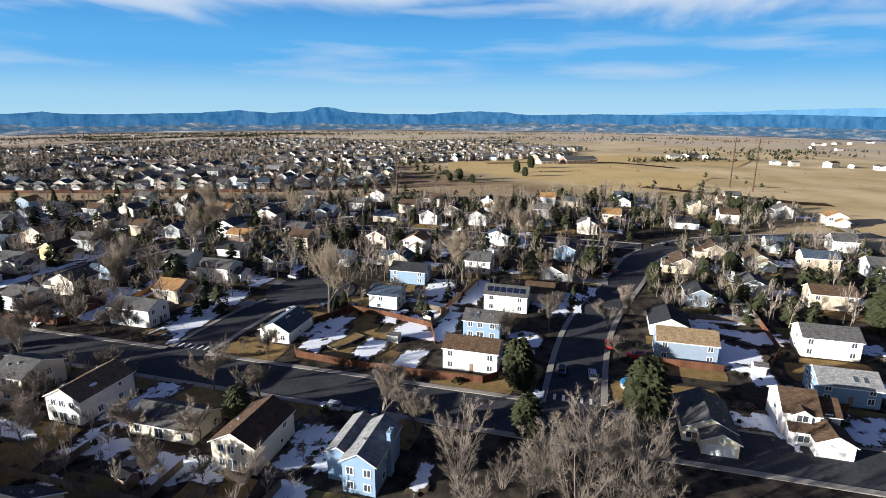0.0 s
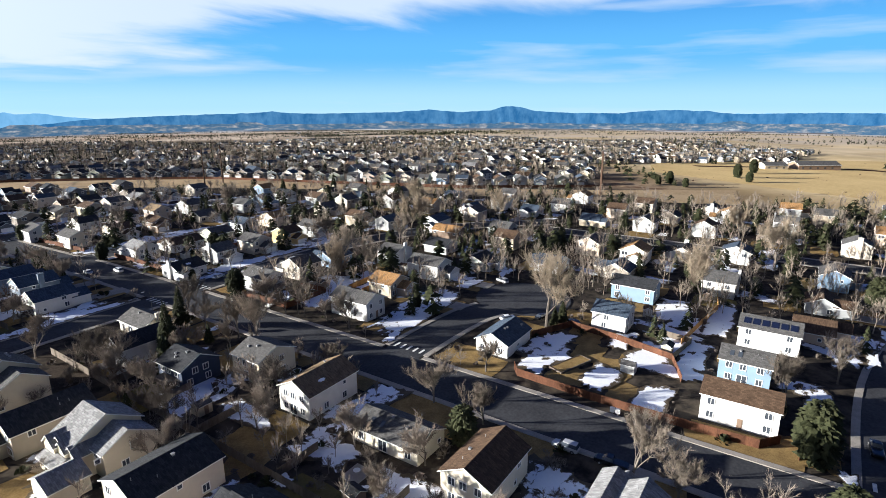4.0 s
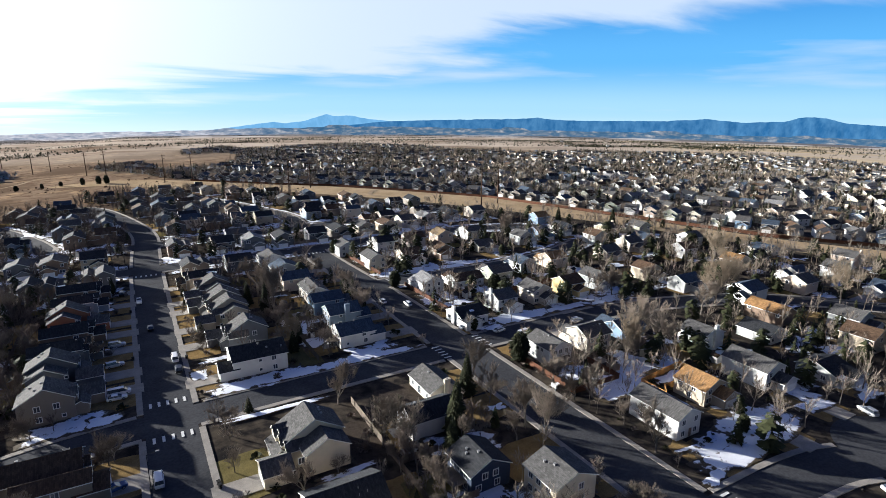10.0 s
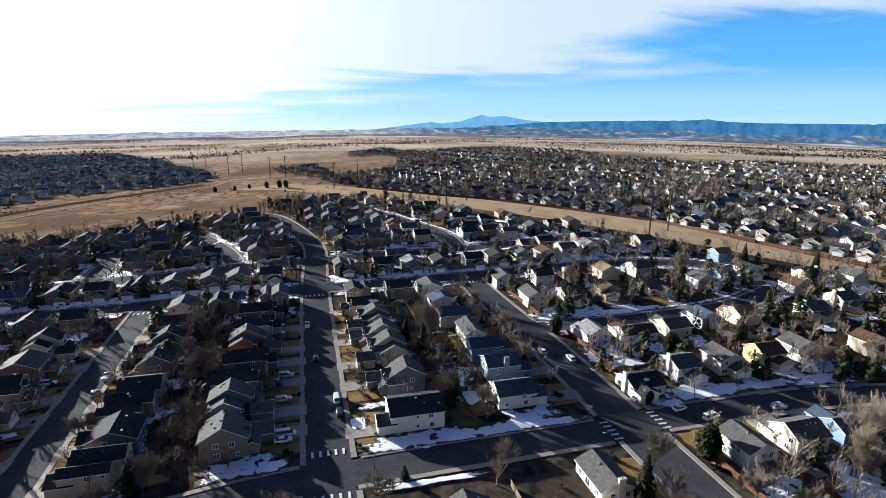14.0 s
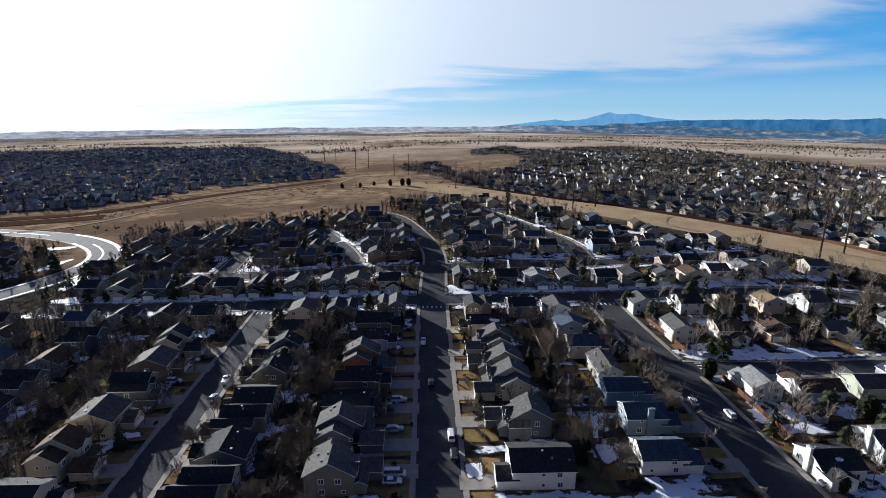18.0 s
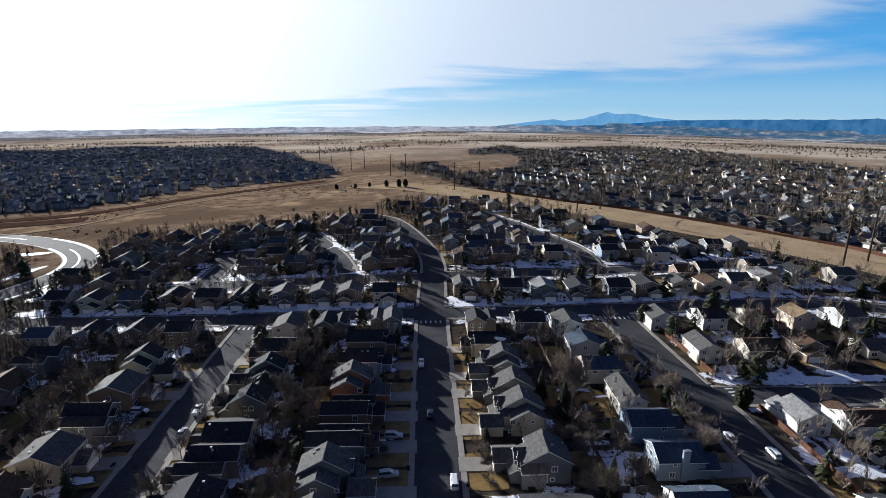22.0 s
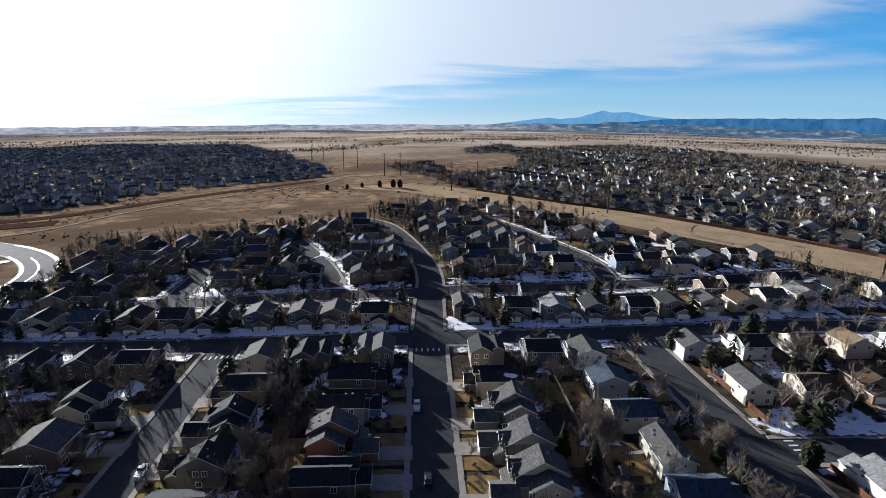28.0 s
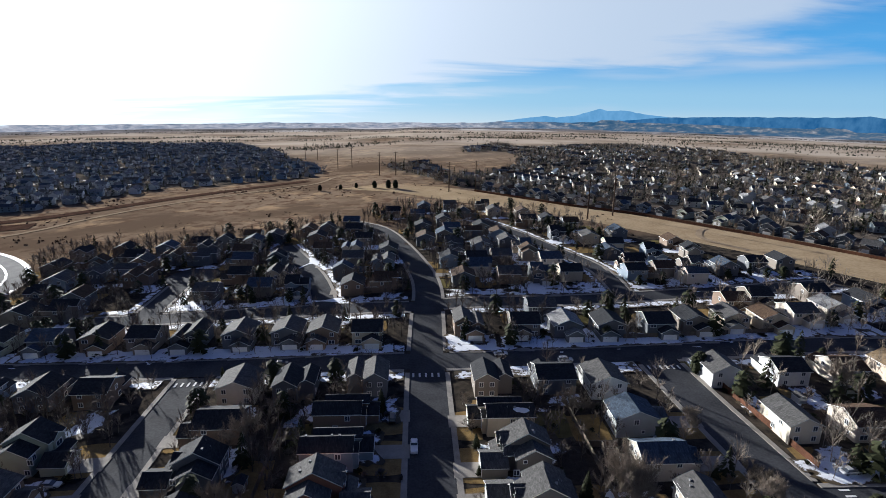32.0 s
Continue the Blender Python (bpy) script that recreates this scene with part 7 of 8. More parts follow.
for _pts, _hw in (([(-440, 470), (-360, 472), (-300, 492), (-262, 545), (-215, 610), (-160, 668), (-120, 700)], 8), ([(-420, 440), (-340, 450), (-280, 470)], 12), ([(620, 20), (660, -40), (700, -130), (640, -190)], 7), ([(440, -140), (428, -164), (415, -192), (407, -212), (393, -229), (394, -252)], 7)):
    _l = rounded(_pts, 2)
    tagged(new("scrub", drape("scrub", (offset(_l, _hw), offset(_l, -_hw)), SCRUB, 0.35, 8)), "band of dark reddish scrub along a ditch", "scrub", kind="stuff")


STRIP_EDGE = FAR_EAST[1:9]


def line_gap(x, y, line):
    """How far a point lies from a bent line."""
    best = 1e9
    for (ax, ay), (bx, by) in zip(line, line[1:]):
        k = max(0.0, min(1.0, ((x - ax) * (bx - ax) + (y - ay) * (by - ay)) / ((bx - ax) ** 2 + (by - ay) ** 2)))
        best = min(best, math.hypot(x - ax - k * (bx - ax), y - ay - k * (by - ay)))
    return best


def strip_row():
    """The first row of houses behind the fence along the grass strip."""
    r = random.Random(61)
    walls, roofs = ("grey", "beige", "slate", "tan", "taupe", "grey", "white", "slate", "sage", "peach"), ("grey", "dark", "brown", "slate", "grey")
    for (ax, ay), (bx, by) in zip(STRIP_EDGE, STRIP_EDGE[1:]):
        k = math.hypot(bx - ax, by - ay)
        ux, uy = (bx - ax) / k, (by - ay) / k
        n = round(k / 14.5)
        for i in range(n):
            t, back = (i + 0.5) * k / n + r.uniform(-0.8, 0.8), r.uniform(8, 12)
            house(ax + ux * t - uy * back, ay + uy * t + ux * back, "S", r.uniform(8.5, 10.5), r.uniform(9, 10.5), r.choice((4.9, 5.1, 5.3, 5.3)), r.choice(walls), r.choice(roofs), r.choice("xyyy"), r.choice((-1, 1)), "", full=False,
                  turn=math.degrees(math.atan2(uy, ux)) + r.gauss(0, 4))


strip_row()


def far_suburb(poly, dirx, seed, label):
    """Rows of small gabled houses with garage wings, yards and trees, one sheet of geometry a district."""
    r = random.Random(seed)
    ux, uy = math.cos(radians(dirx)), math.sin(radians(dirx))
    vx, vy = -uy, ux
    xs, ys = [p[0] for p in poly], [p[1] for p in poly]
    cx, cy, span = sum(xs) / len(xs), sum(ys) / len(ys), 1800
    # the western list is paler and bluer: haze over shaded houses put into paint
    walls = ["white", "cream", "white", "grey", "peach", "white", "tan", "slate"] if seed == 3 else ["grey", "white", "blue", "white", "slate", "beige", "white", "grey"]
    roofs = ["grey", "dark", "brown", "grey", "slate", "light"] if seed == 3 else ["light", "slate", "grey", "light", "slate", "light"]
    mats = [WALL[k] for k in walls] + [ROOF[k] for k in roofs] + [GLASS, TRIM]
    V, F, S = [], [], []
    TV, TF = [], []
    NV, NF = [], []
    LV, LF = [], []
    row = -span
    k = 0

    def block(P, w0, w1, d, e, pitch, wi, ri):
        """A gabled block from w0 to w1 along its ridge, 2 d deep."""
        zr = e + d * pitch
        q = len(V)
        V.extend([P(w0, -d, -2), P(w1, -d, -2), P(w1, d, -2), P(w0, d, -2), P(w0, -d, e), P(w1, -d, e), P(w1, d, e), P(w0, d, e), P(w0, 0, zr), P(w1, 0, zr)])
        F.extend(tuple(q + i for i in f) for f in ((0, 1, 5, 4), (2, 3, 7, 6), (1, 2, 6, 9, 5), (3, 0, 4, 8, 7)))
        S.extend([wi] * 4)
        q, o = len(V), 0.5
        V.extend([P(w0 - o, -d - o, e - 0.25), P(w1 + o, -d - o, e - 0.25), P(w1 + o, 0, zr + 0.12), P(w0 - o, 0, zr + 0.12), P(w1 + o, d + o, e - 0.25), P(w0 - o, d + o, e - 0.25)])
        F.extend([(q, q + 1, q + 2, q + 3), (q + 3, q + 2, q + 4, q + 5)])
        S.extend([ri] * 2)
        # pale fascia boards on the rakes
        for wx in (w0 - o, w1 + o) if math.hypot(*V[q][:2]) < 700 else ():
            for sd in (-1, 1):
                q = len(V)
                V.extend([P(wx, sd * (d + o), e - 0.25), P(wx, 0, zr + 0.12), P(wx, 0, zr - 0.2), P(wx, sd * (d + o), e - 0.55)])
                F.append((q, q + 1, q + 2, q + 3))
                S.append(15)

    while row < span:
        k += 1
        row += 26 if k % 2 else 40
        t = -span + r.uniform(0, 15)
        while t < span:
            bend = 40 * math.sin(t * 0.006 + row * 0.004)
            x, y = cx + ux * t + vx * (row + bend), cy + uy * t + vy * (row + bend)
            far = math.hypot(x, y)
            t += r.uniform(15.5, 18.5) * (1.0 if far < 800 else 1.3)
            if not inside(x, y, poly) or inside(x, y, OPEN_GRASS) or seed == 3 and line_gap(x, y, STRIP_EDGE) < 27 or r.random() < 0.1:
                continue
            z = ground_z(x, y)
            quarter = noise.noise(Vector((x, y, seed * 40)) * 0.0045)
            a = radians(-14 + 34 * quarter + r.gauss(0, 4) + (90 if (k % 4 < 2) != (r.random() < 0.2) else 0))
            w, d, e = r.uniform(4.6, 6.2), r.uniform(3.6, 4.5), r.choice((3.3, 4.9, 5.0, 5.2, 5.2))
            c, s = math.cos(a), math.sin(a)

            def P(px, py, pz):
                return (x + c * px - s * py, y + s * px + c * py, z + pz)

            wi, ri = r.randrange(8), 8 + r.randrange(6)
            block(P, -w, w, d, e, 0.5, wi, ri)
            if far < 1000:
                side, g0 = r.choice((-1, 1)), r.uniform(-w + 3, w - 3)

                def Q(px, py, pz):
                    return P(g0 + py, side * px, pz)

                block(Q, d - 1.0, d + r.uniform(1.5, 4.0), 2.9, 2.8 if r.random() < 0.6 else e - 0.4, 0.5, wi, ri)
            if far < 900:
                for px, pz in ((-w * 0.5, 1.6), (w * 0.4, 1.6), (-w * 0.5, e - 1.3), (w * 0.4, e - 1.3)):
                    for py in (-d - 0.04, d + 0.04):
                        q = len(V)
                        V += [P(px - 0.6, py, pz - 0.6), P(px + 0.6, py, pz - 0.6), P(px + 0.6, py, pz + 0.6), P(px - 0.6, py, pz + 0.6)]
                        F += [(q, q + 1, q + 2, q + 3)]
                        S += [14]
            # a street runs along every second row
            if k % 2 == 0:
                q = len(LV)
                for du, dv in ((-10, 14), (10, 14), (10, 24), (-10, 24)):
                    px, py = x + ux * du + vx * dv, y + uy * du + vy * dv
                    LV.append((px, py, ground_z(px, py) + 0.3))
                LF.append((q, q + 1, q + 2, q + 3))
            grove = noise.noise(Vector((x, y, 90)) * 0.011) if seed == 3 else 0.0
            for _ in range(int(11 + 12 * grove) if seed == 3 else 7):
                tx, ty = x + r.uniform(-15, 15), y + r.uniform(-15, 15)
                tz = ground_z(tx, ty)
                h = r.uniform(4, 11.5) * (1.0 + 0.9 * max(0.0, grove))
                if r.random() < 0.17:
                    for i in range(26):
                        zz = h * (0.1 + 0.9 * i / 26)
                        aa = r.uniform(0, 6.28)
                        rad = h * 0.26 * (1 - i / 27) + 0.25
                        q = len(NV)
                        NV += [(tx, ty, tz + zz + 0.6), (tx + math.cos(aa) * rad, ty + math.sin(aa) * rad, tz + zz - 0.4), (tx + math.cos(aa + 1.4) * rad, ty + math.sin(aa + 1.4) * rad, tz + zz - 0.4)]
                        NF += [(q, q + 1, q + 2)]
                else:
                    for i in range(24 if far < 900 else 12):
                        aa, el = r.uniform(0, 6.28), r.uniform(0.35, 1.5)
                        rr_ = h * r.uniform(0.25, 0.55)
                        bx, by, bz = tx + r.uniform(-0.15, 0.15) * h, ty + r.uniform(-0.15, 0.15) * h, tz + h * r.uniform(0.15, 0.55)
                        ww = 0.24 if far < 900 else 0.42
                        sx, sy = -math.sin(aa) * ww, math.cos(aa) * ww
                        q = len(TV)
                        TV += [(bx - sx, by - sy, bz), (bx + sx, by + sy, bz), (bx + math.cos(aa) * math.cos(el) * rr_, by + math.sin(aa) * math.cos(el) * rr_, bz + math.sin(el) * rr_)]
                        TF += [(q, q + 1, q + 2)]
    # tall leafless trees between the houses of the first row
    for (ax, ay), (bx, by) in zip(STRIP_EDGE, STRIP_EDGE[1:]) if seed == 3 else ():
        for _ in range(int(math.hypot(bx - ax, by - ay) / 5)):
            q0, back = r.random(), r.choice((r.uniform(0, 3), r.uniform(16, 30)))
            k = math.hypot(bx - ax, by - ay)
            tx, ty = ax + (bx - ax) * q0 - (by - ay) / k * back, ay + (by - ay) * q0 + (bx - ax) / k * back
            tz, h = ground_z(tx, ty), r.uniform(4, 10)
            for i in range(40):
                aa, el, rr_ = r.uniform(0, 6.28), r.uniform(0.5, 1.5), h * r.uniform(0.25, 0.5)
                bx_, by_, bz = tx + r.uniform(-0.13, 0.13) * h, ty + r.uniform(-0.13, 0.13) * h, tz + h * r.uniform(0.05, 0.55)
                q = len(TV)
                TV += [(bx_ + math.sin(aa) * 0.16, by_ - math.cos(aa) * 0.16, bz), (bx_ - math.sin(aa) * 0.16, by_ + math.cos(aa) * 0.16, bz), (bx_ + math.cos(aa) * math.cos(el) * rr_, by_ + math.sin(aa) * math.cos(el) * rr_, bz + math.sin(el) * rr_)]
                TF += [(q, q + 1, q + 2)]
    tagged(new("far_houses", mesh_of("far_houses", V, F, mats, S)), label, "houses", kind="stuff")
    tagged(new("far_streets", mesh_of("far_streets", LV, LF, [ASPHALT])), "dark streets between distant houses", "road", kind="stuff")
    # the western trees take the twig copy tinted for haze
    tagged(new("far_bare_trees", mesh_of("far_bare_trees", TV, TF, [FARTWIG if seed == 3 else HAZETWIG])), "leafless trees among distant houses", "trees", kind="stuff")
    tagged(new("far_conifers", mesh_of("far_conifers", NV, NF, [NEEDLE])), "dark conifers among distant houses", "trees", kind="stuff")


far_suburb(FAR_EAST, -58, 3, "dense rows of distant suburban houses beyond the grass strip")
far_suburb(FAR_WEST, 15, 4, "distant suburban houses in shade beyond the field")


# ---------------------------------------------------------------- large buildings and tree belts far off
def long_fence(line):
    """The back fences of a row of far gardens, in long runs."""
    top = tagged(new("fence"), "long dark wooden fence behind a row of distant houses", "fence", "garden fences")
    for (ax, ay), (bx, by) in zip(line, line[1:]):
        n = max(1, int(math.hypot(bx - ax, by - ay) / 24))
        for i in range(n):
            (x0, y0), (x1, y1) = ((ax + (bx - ax) * t, ay + (by - ay) * t) for t in (i / n, (i + 1) / n))
            k = math.hypot(x1 - x0, y1 - y0)
            nx, ny = -(y1 - y0) / k * 0.06, (x1 - x0) / k * 0.06
            lo = [(x0 + nx, y0 + ny), (x1 + nx, y1 + ny), (x1 - nx, y1 - ny), (x0 - nx, y0 - ny)]
            vs = [(x, y, ground_z(x, y) - 0.5) for x, y in lo] + [(x, y, ground_z(x, y) + 1.9) for x, y in lo]
            part("panel", mesh_of("panel", vs, [(0, 1, 5, 4), (1, 2, 6, 5), (2, 3, 7, 6), (3, 0, 4, 7), (4, 5, 6, 7)], [WOOD]), top)


long_fence([(60, 572), (128, 488), (174, 446), (216, 385), (258, 318), (289, 213), (323, 117), (378, 42)])


def far_building(x, y, w, d, h, turn, wall, roof, label):
    """A gabled building of the far plain with a row of windows on its long sides."""
    top = tagged(new("building"), label, "building")
    top.matrix_basis = pose(x, y, ground_z(x, y), 0, 0, turn)
    a, b = Geo(), Geo()
    wall_geo(a, -w / 2, w / 2, -d / 2, d / 2, h, "x", 0.35, -3)
    roof_geo(b, -w / 2, w / 2, -d / 2, d / 2, h, "x", 0.35, 0.6, 0.3)
    part("wall", a.mesh("wall", WALL[wall]), top)
    part("roof", roof_mesh(b, roof), top)
    for i in range(int(w / 7)):
        for sy in (-1, 1):
            part("window", Geo().box(-0.9, 0.9, -0.1, 0.1, -0.7, 0.7).mesh("window", GLASS), top, "", pose(-w / 2 + 4 + i * 7, sy * (d / 2 + 0.02), h * 0.5))


far_building(668, -83, 40, 20, 5, -60, "brown", "grey", "long red-brown brick school building far off")
far_building(645, -48, 22, 16, 4, -60, "tan", "grey", "brick school wing far off")
for _i, (_x, _y, _w) in enumerate(((829, -213, 22), (859, -237, 26), (858, -258, 14), (819, -337, 16), (808, -356, 12), (811, -400, 20), (815, -424, 12), (786, -446, 18), (1957, -767, 24), (2231, -920, 30), (2300, -985, 24), (2706, -1216, 30), (1250, 1310, 13), (1330, 1380, 12), (1420, 1290, 13), (1560, 1350, 13), (1700, 1240, 12), (1840, 1300, 13), (1980, 1180, 13), (1600, 1720, 13), (1790, 1660, 13), (2010, 1590, 13), (2210, 1420, 13), (2300, 1150, 13), (1566, -685, 18), (1610, -640, 16), (2080, -830, 22))):
    far_building(_x, _y, _w, _w * 0.55, (4, 5, 6)[_i % 3], -70 + 25 * (_i % 4), ("beige", "cream", "white", "grey")[_i % 4], ("light", "grey", "brown")[_i % 3], "pale gabled building far off in the fields")


def tree_belts():
    """Woods and hedgerows of the far plain, in broken clumps along their lines."""
    r = random.Random(8)
    V, F = [], []
    belts = [((1000, -250), (1500, -700), 60, 260), ((700, -140), (1000, -420), 12, 90), ((300, -20), (420, -140), 25, 16), ((-1200, 1900), (600, 2100), 40, 900), ((-300, 1500), (250, 1900), 50, 300), ((900, 1900), (1900, 700), 120, 900), ((1500, 300), (2300, -600), 140, 600), ((420, 10), (560, 95), 10, 40), ((-1500, 900), (-500, 520), 60, 260), ((420, -130), (520, -230), 20, 8),
             ((-2200, 2000), (-300, 2400), 50, 1100), ((-2600, 2900), (200, 3200), 70, 1000), ((300, 2300), (1700, 1900), 70, 1000), ((1700, 1500), (2600, 200), 90, 900), ((-1900, 1500), (-900, 2300), 40, 500), ((-100, 2700), (1500, 2600), 60, 900), ((1900, 2300), (3200, 900), 80, 1000), ((-500, 1330), (-120, 1500), 30, 160), ((150, 1950), (620, 2050), 40, 300), ((-1700, 3500), (900, 3700), 60, 900), ((1200, 3300), (2700, 2500), 70, 900), ((2600, 1200), (3300, -600), 90, 800), ((1200, 1370), (2250, 1130), 75, 1500), ((1450, 1900), (2500, 1450), 110, 1500)]
    for (ax, ay), (bx, by), wid, n in belts:
        for _ in range(n):
            t = r.random()
            if n > 250 and noise.noise(Vector((t * 9, ax * 0.01, ay * 0.01))) < r.uniform(-0.35, 0.2):
                continue
            x, y = ax + (bx - ax) * t + r.gauss(0, wid), ay + (by - ay) * t + r.gauss(0, wid)
            z, h = ground_z(x, y) - 0.3, r.uniform(4, 9)
            for i in range(9):
                aa, zz = r.uniform(0, 6.28), h * r.uniform(0.1, 0.8)
                rad = h * 0.5 * (1 - zz / h) + 0.6
                q = len(V)
                V += [(x, y, z + zz + h * 0.2), (x + math.cos(aa) * rad, y + math.sin(aa) * rad, z + zz), (x + math.cos(aa + 1.3) * rad, y + math.sin(aa + 1.3) * rad, z + zz * 0.9)]
                F += [(q, q + 1, q + 2)]
    tagged(new("far_woods", mesh_of("far_woods", V, F, [NEEDLE])), "dark scattered tree belts on the far plain", "trees", kind="stuff")


tree_belts()


def field_tufts():
    """Dark tussocks and low brush scattered over the open grass."""
    r = random.Random(19)
    V, F = [], []
    zones = (((-330, -60), (395, 720), 2600), ((-60, 160), (400, 640), 900), ((200, 420), (-60, 330), 700), ((400, 900), (-330, 70), 700), ((-300, 120), (700, 1100), 900))
    for (ax, bx), (ay, by), n in zones:
        for _ in range(n):
            x, y = r.uniform(ax, bx), r.uniform(ay, by)
            if noise.noise(Vector((x, y, 0)) * 0.02) < r.uniform(0.0, 0.7) or on_road(x, y, 3) or inside(x, y, FAR_EAST) or inside(x, y, FAR_WEST) or any(abs(x - h[0]) < 14 and abs(y - h[1]) < 14 for h in HOUSES):
                continue
            z, s = ground_z(x, y) - 0.05, r.uniform(0.4, 1.3)
            for i in range(7):
                a, l_ = r.uniform(0, 6.283), r.uniform(0.3, 1.1) * s
                q = len(V)
                V += [(x + math.cos(a) * s, y + math.sin(a) * s, z), (x + math.cos(a + 0.9) * s, y + math.sin(a + 0.9) * s, z), (x + math.cos(a + 0.4) * s * 0.6, y + math.sin(a + 0.4) * s * 0.6, z + l_)]
                F += [(q, q + 1, q + 2)]
    tagged(new("tussocks", mesh_of("tussocks", V, F, [SCRUB])), "dark tussocks and low brush in dry grass", "brush", kind="stuff")


field_tufts()


# ---------------------------------------------------------------- things in yards and on pavements
def mailbox_cluster(x, y):
    top = tagged(new("mailbox_cluster"), "white cluster mailboxes on posts beside the sidewalk", "mailbox", "mailboxes")
    top.matrix_basis = pose(x, y, ground_z(x, y) + 0.2, 0, 0, 90)
    for i in range(2):
        box = part("cabinet", Geo().box(-0.42, 0.42, -0.25, 0.25, 0.75, 1.6).box(-0.45, 0.45, -0.28, 0.28, 1.6, 1.66).mesh("cabinet", TRIM), top, "", pose(i * 1.05 - 0.5, 0, 0))
        for c in range(3):
            for q in range(4):
                part("door", Geo().box(-0.12, 0.12, -0.02, 0.02, 0, 0.17).mesh("door", METAL), box, "", pose(-0.27 + c * 0.27, -0.26, 0.8 + q * 0.2))
        part("post", Geo().box(-0.1, 0.1, -0.1, 0.1, -0.2, 0.75).mesh("post", METAL), top, "", pose(i * 1.05 - 0.5, 0, 0))


mailbox_cluster(93.2, -56)
mailbox_cluster(93.4, 46)


def street_lamp(x, y, turn):
    top = tagged(new("street_lamp"), "slim dark metal street lamp beside the kerb", "lamp", "street lamps")
    top.matrix_basis = pose(x, y, ground_z(x, y) + 0.1, 0, 0, turn)
    part("base", Geo().tube((0, 0, 0), (0, 0, 0.5), 0.16, 0.12, 8).mesh("base", CONCRETE), top)
    pole = part("pole", Geo().tube((0, 0, 0.5), (0, 0, 7.4), 0.085, 0.055, 7).mesh("pole", RUBBER), top)
    part("arm", Geo().tube((0, 0, 7.3), (1.7, 0, 7.75), 0.04, 0.035, 6).mesh("arm", RUBBER), pole)
    part("lamp_head", Geo().box(1.55, 2.25, -0.14, 0.14, 7.66, 7.8).mesh("lamp_head", METAL), top, "flat grey lamp head")


for _x, _y, _t in ((14.8, 71.5, 90), (71.9, 69.1, 180), (0.1, 54.8, 0)):
    street_lamp(_x, _y, _t)


def wheeled_bin(x, y, turn):
    top = tagged(new("wheeled_bin"), "dark wheeled rubbish bin at the kerb", "bin", "rubbish bins")
    top.matrix_basis = pose(x, y, ground_z(x, y) + 0.2, 0, 0, turn)
    part("body", Geo().add([(-0.24, -0.28, 0.06), (0.24, -0.28, 0.06), (0.24, 0.28, 0.06), (-0.24, 0.28, 0.06), (-0.3, -0.36, 1.0), (0.3, -0.36, 1.0), (0.3, 0.36, 1.0), (-0.3, 0.36, 1.0)],
                           [(3, 2, 1, 0), (4, 5, 6, 7), (0, 1, 5, 4), (1, 2, 6, 5), (2, 3, 7, 6), (3, 0, 4, 7)]).mesh("body", RUBBER), top)
    part("lid", Geo().box(-0.32, 0.32, -0.38, 0.4, 1.0, 1.07).mesh("lid", RUBBER), top)
    for sx in (-0.27, 0.27):
        part("wheel", Geo().tube((sx - 0.03, 0.3, 0.1), (sx + 0.03, 0.3, 0.1), 0.1, 0.1, 10).mesh("wheel", RUBBER), top)


for _x, _y in ((11.6, 49.3), (0.6, 49.1), (11.7, 48.2), (12.0, 112.0), (-1.5, 118.0), (12.3, 141.0), (-1.3, 160.0)):
    wheeled_bin(_x, _y, 15)


def raised_bed(x, y, w, d, turn):
    top = tagged(new("raised_bed"), "timber-edged raised garden bed with bare soil", "garden bed")
    top.matrix_basis = pose(x, y, ground_z(x, y), 0, 0, turn)
    part("soil", Geo().box(-w / 2, w / 2, -d / 2, d / 2, 0, 0.42).mesh("soil", LAWN), top)
    for a, b, c, e in ((-w / 2 - 0.2, w / 2 + 0.2, -d / 2 - 0.2, -d / 2), (-w / 2 - 0.2, w / 2 + 0.2, d / 2, d / 2 + 0.2), (-w / 2 - 0.2, -w / 2, -d / 2, d / 2), (w / 2, w / 2 + 0.2, -d / 2, d / 2)):
        part("timber", Geo().box(a, b, c, e, -0.1, 0.5).mesh("timber", GREYWOOD), top)


raised_bed(109, -41, 10, 3.2, -20)
raised_bed(124, 40, 5, 1.6, 5)


POOLWATER, _nt, _b = node_mat("pool_cover", 0.35)
_b.inputs["Base Color"].default_value = (0.05, 0.28, 0.55, 1)


def pool(x, y, r):
    top = tagged(new("pool"), "round blue above-ground swimming pool with a cover", "pool")
    top.matrix_basis = pose(x, y, ground_z(x, y))
    part("side", Geo().tube((0, 0, -0.1), (0, 0, 1.15), r, r, 28).mesh("side", METAL), top)
    part("cover", Geo().tube((0, 0, 1.15), (0, 0, 1.22), r + 0.12, r - 0.1, 28).mesh("cover", POOLWATER), top, "faded blue pool cover")


pool(104.5, -112.5, 2.4)


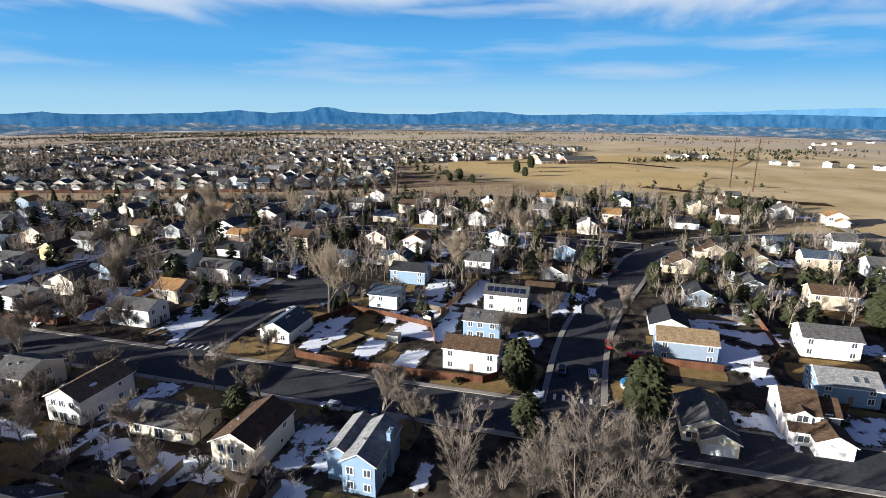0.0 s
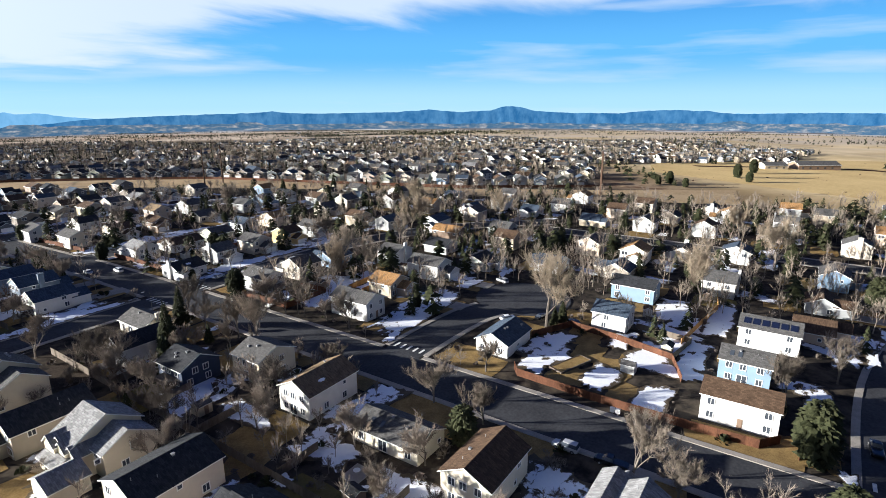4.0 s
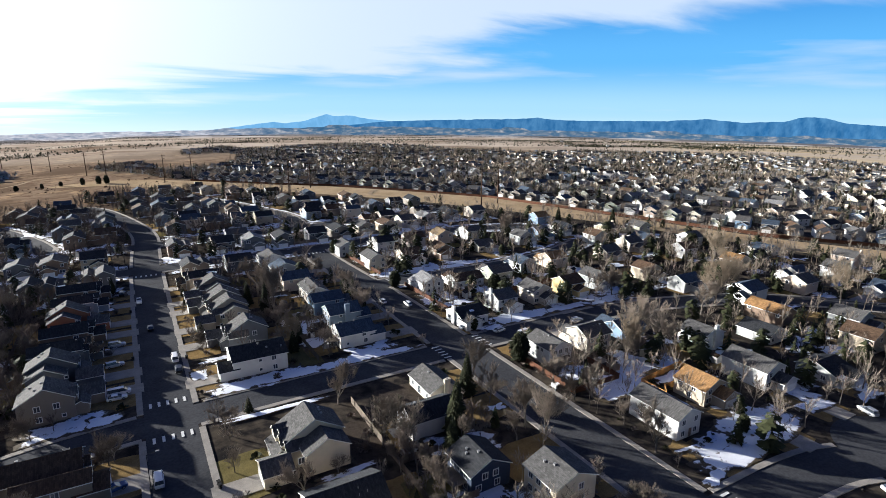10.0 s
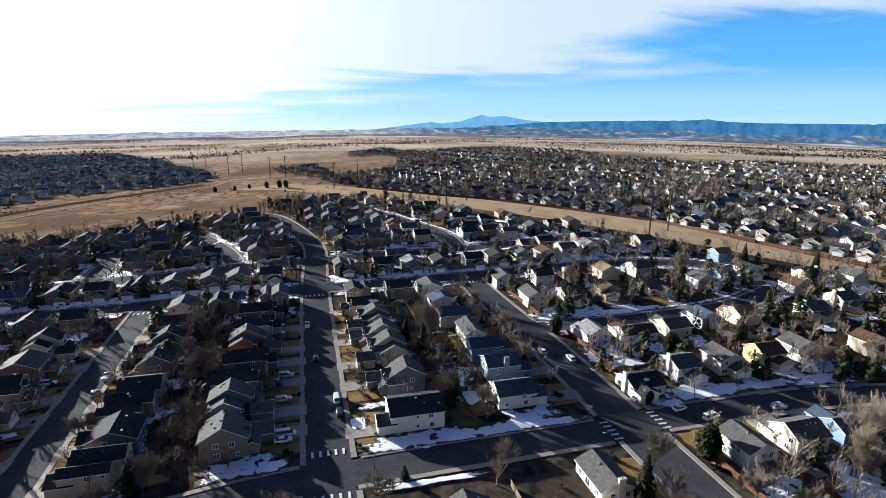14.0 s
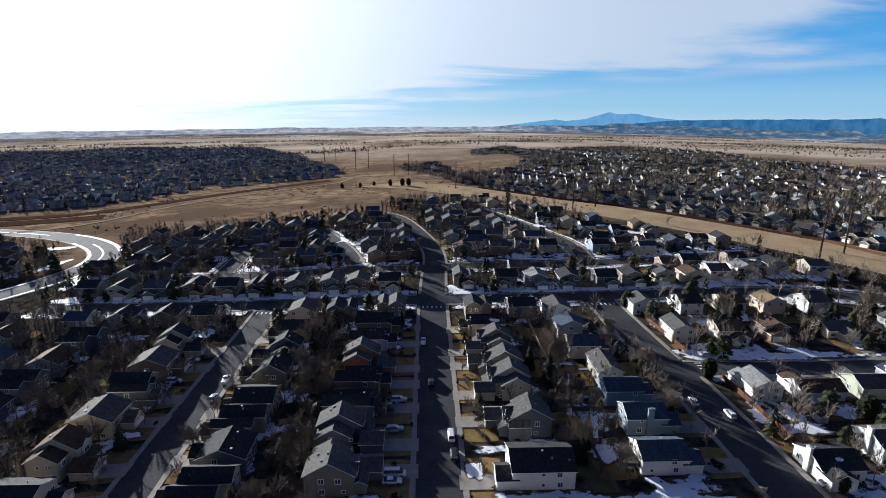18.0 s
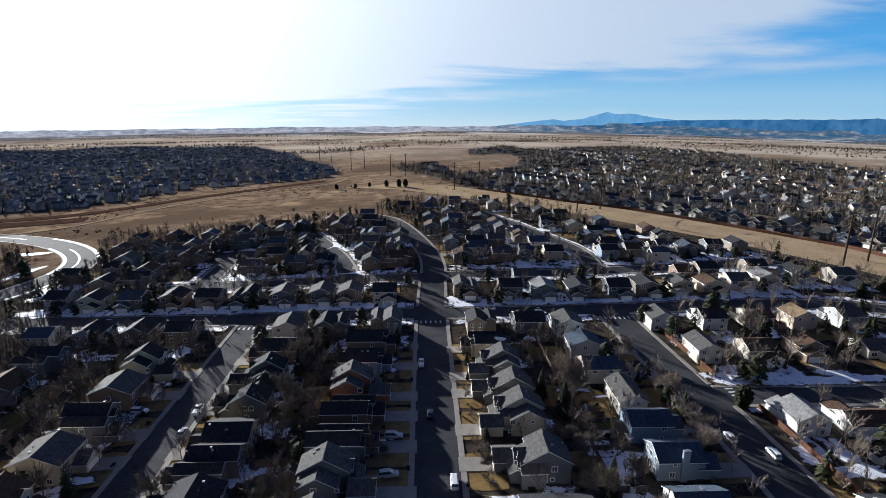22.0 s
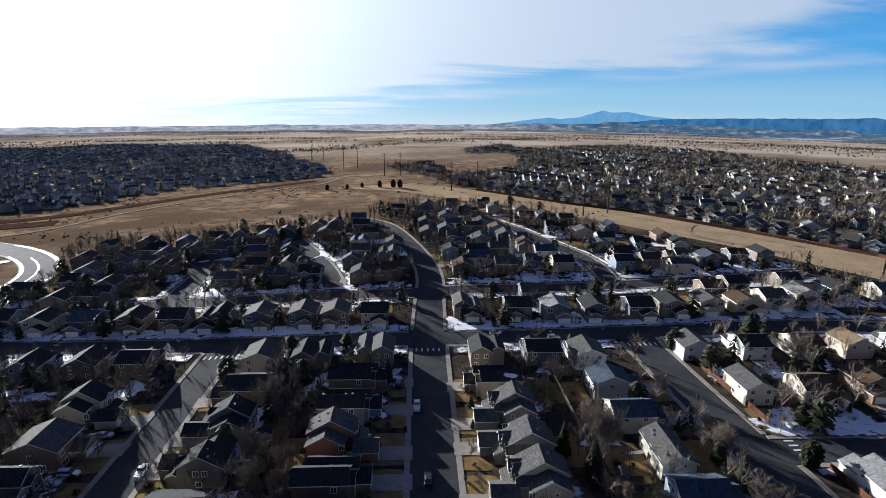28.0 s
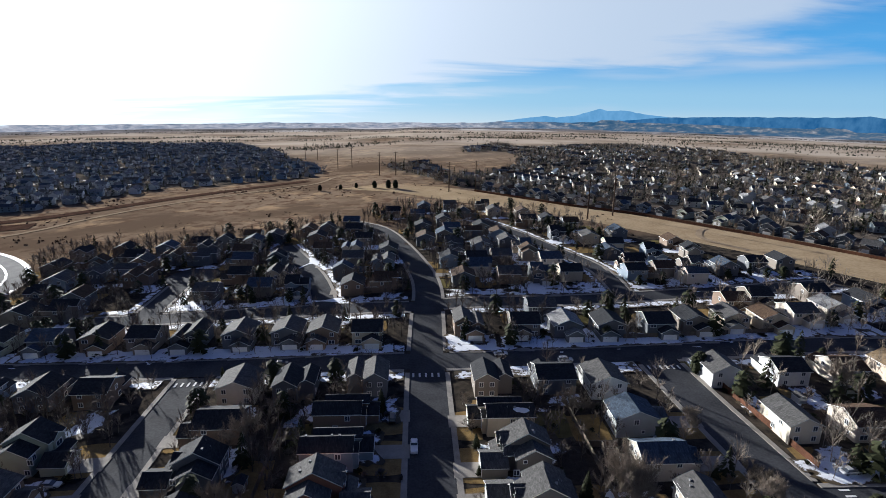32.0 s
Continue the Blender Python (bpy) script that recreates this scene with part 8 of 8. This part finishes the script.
def shed(x, y, turn, wall, roof):
    top = tagged(new("shed"), "small %s garden shed with a gabled roof" % LABEL_WALL[wall], "shed", "garden sheds")
    top.matrix_basis = pose(x, y, ground_z(x, y), 0, 0, turn)
    a, b = Geo(), Geo()
    wall_geo(a, -1.5, 1.5, -1.2, 1.2, 2.1, "x", 0.5, -0.3)
    roof_geo(b, -1.5, 1.5, -1.2, 1.2, 2.1, "x", 0.5, 0.2, 0.1)
    part("wall", a.mesh("wall", WALL[wall]), top)
    part("roof", roof_mesh(b, roof), top)
    part("door", DOOR, top, "", pose(0.2, -1.2, 0.05))


for _i, (_x, _y) in enumerate(((128, -58), (113, -53), (150, -48), (48, -30), (50, 12), (48, 40), (49, 110), (47, 140), (48, 168), (112, 118), (128, 119), (146, 121), (163, 121), (109, 188), (127, 190), (116, 47), (131, 48), (146, 36), (170, 122), (-32.5 + 4, 118), (-30, 146), (-36, 160), (-110, 116), (-110, 140), (173, -60), (120, -142))):
    shed(_x, _y, (0, 90, 12, 80)[_i % 4], ("tan", "grey", "white", "brown")[_i % 4], ("dark", "grey", "brown")[_i % 3])


def patio(x, y, w, d, turn):
    """A small paved terrace with a table and chairs."""
    tagged(new("patio", Geo().box(-w / 2, w / 2, -d / 2, d / 2, -0.1, 0.12).mesh("patio", CONCRETE)), "small paved terrace behind a house", "patio", kind="structure").matrix_basis = pose(x, y, ground_z(x, y), 0, 0, turn)
    t = tagged(new("garden_table"), "round garden table on a terrace", "table", "garden tables")
    t.matrix_basis = pose(x, y, ground_z(x, y) + 0.12)
    part("tabletop", Geo().tube((0, 0, 0.7), (0, 0, 0.75), 0.6, 0.6, 14).mesh("tabletop", TRIM), t)
    part("leg", Geo().tube((0, 0, 0), (0, 0, 0.7), 0.06, 0.05, 6).mesh("leg", METAL), t)


for _x, _y, _t in ((53, -26, 0), (54, 16, 0), (50, 49, 0), (51, 101, 0), (50, 131, 0), (49, 161, 0), (117, 53, 0), (104, 50.5, 0), (151, -38, 20), (126, 117, 0), (136, 118, 0), (97, 187, 0)):
    patio(_x, _y, 4.2, 3.6, _t)
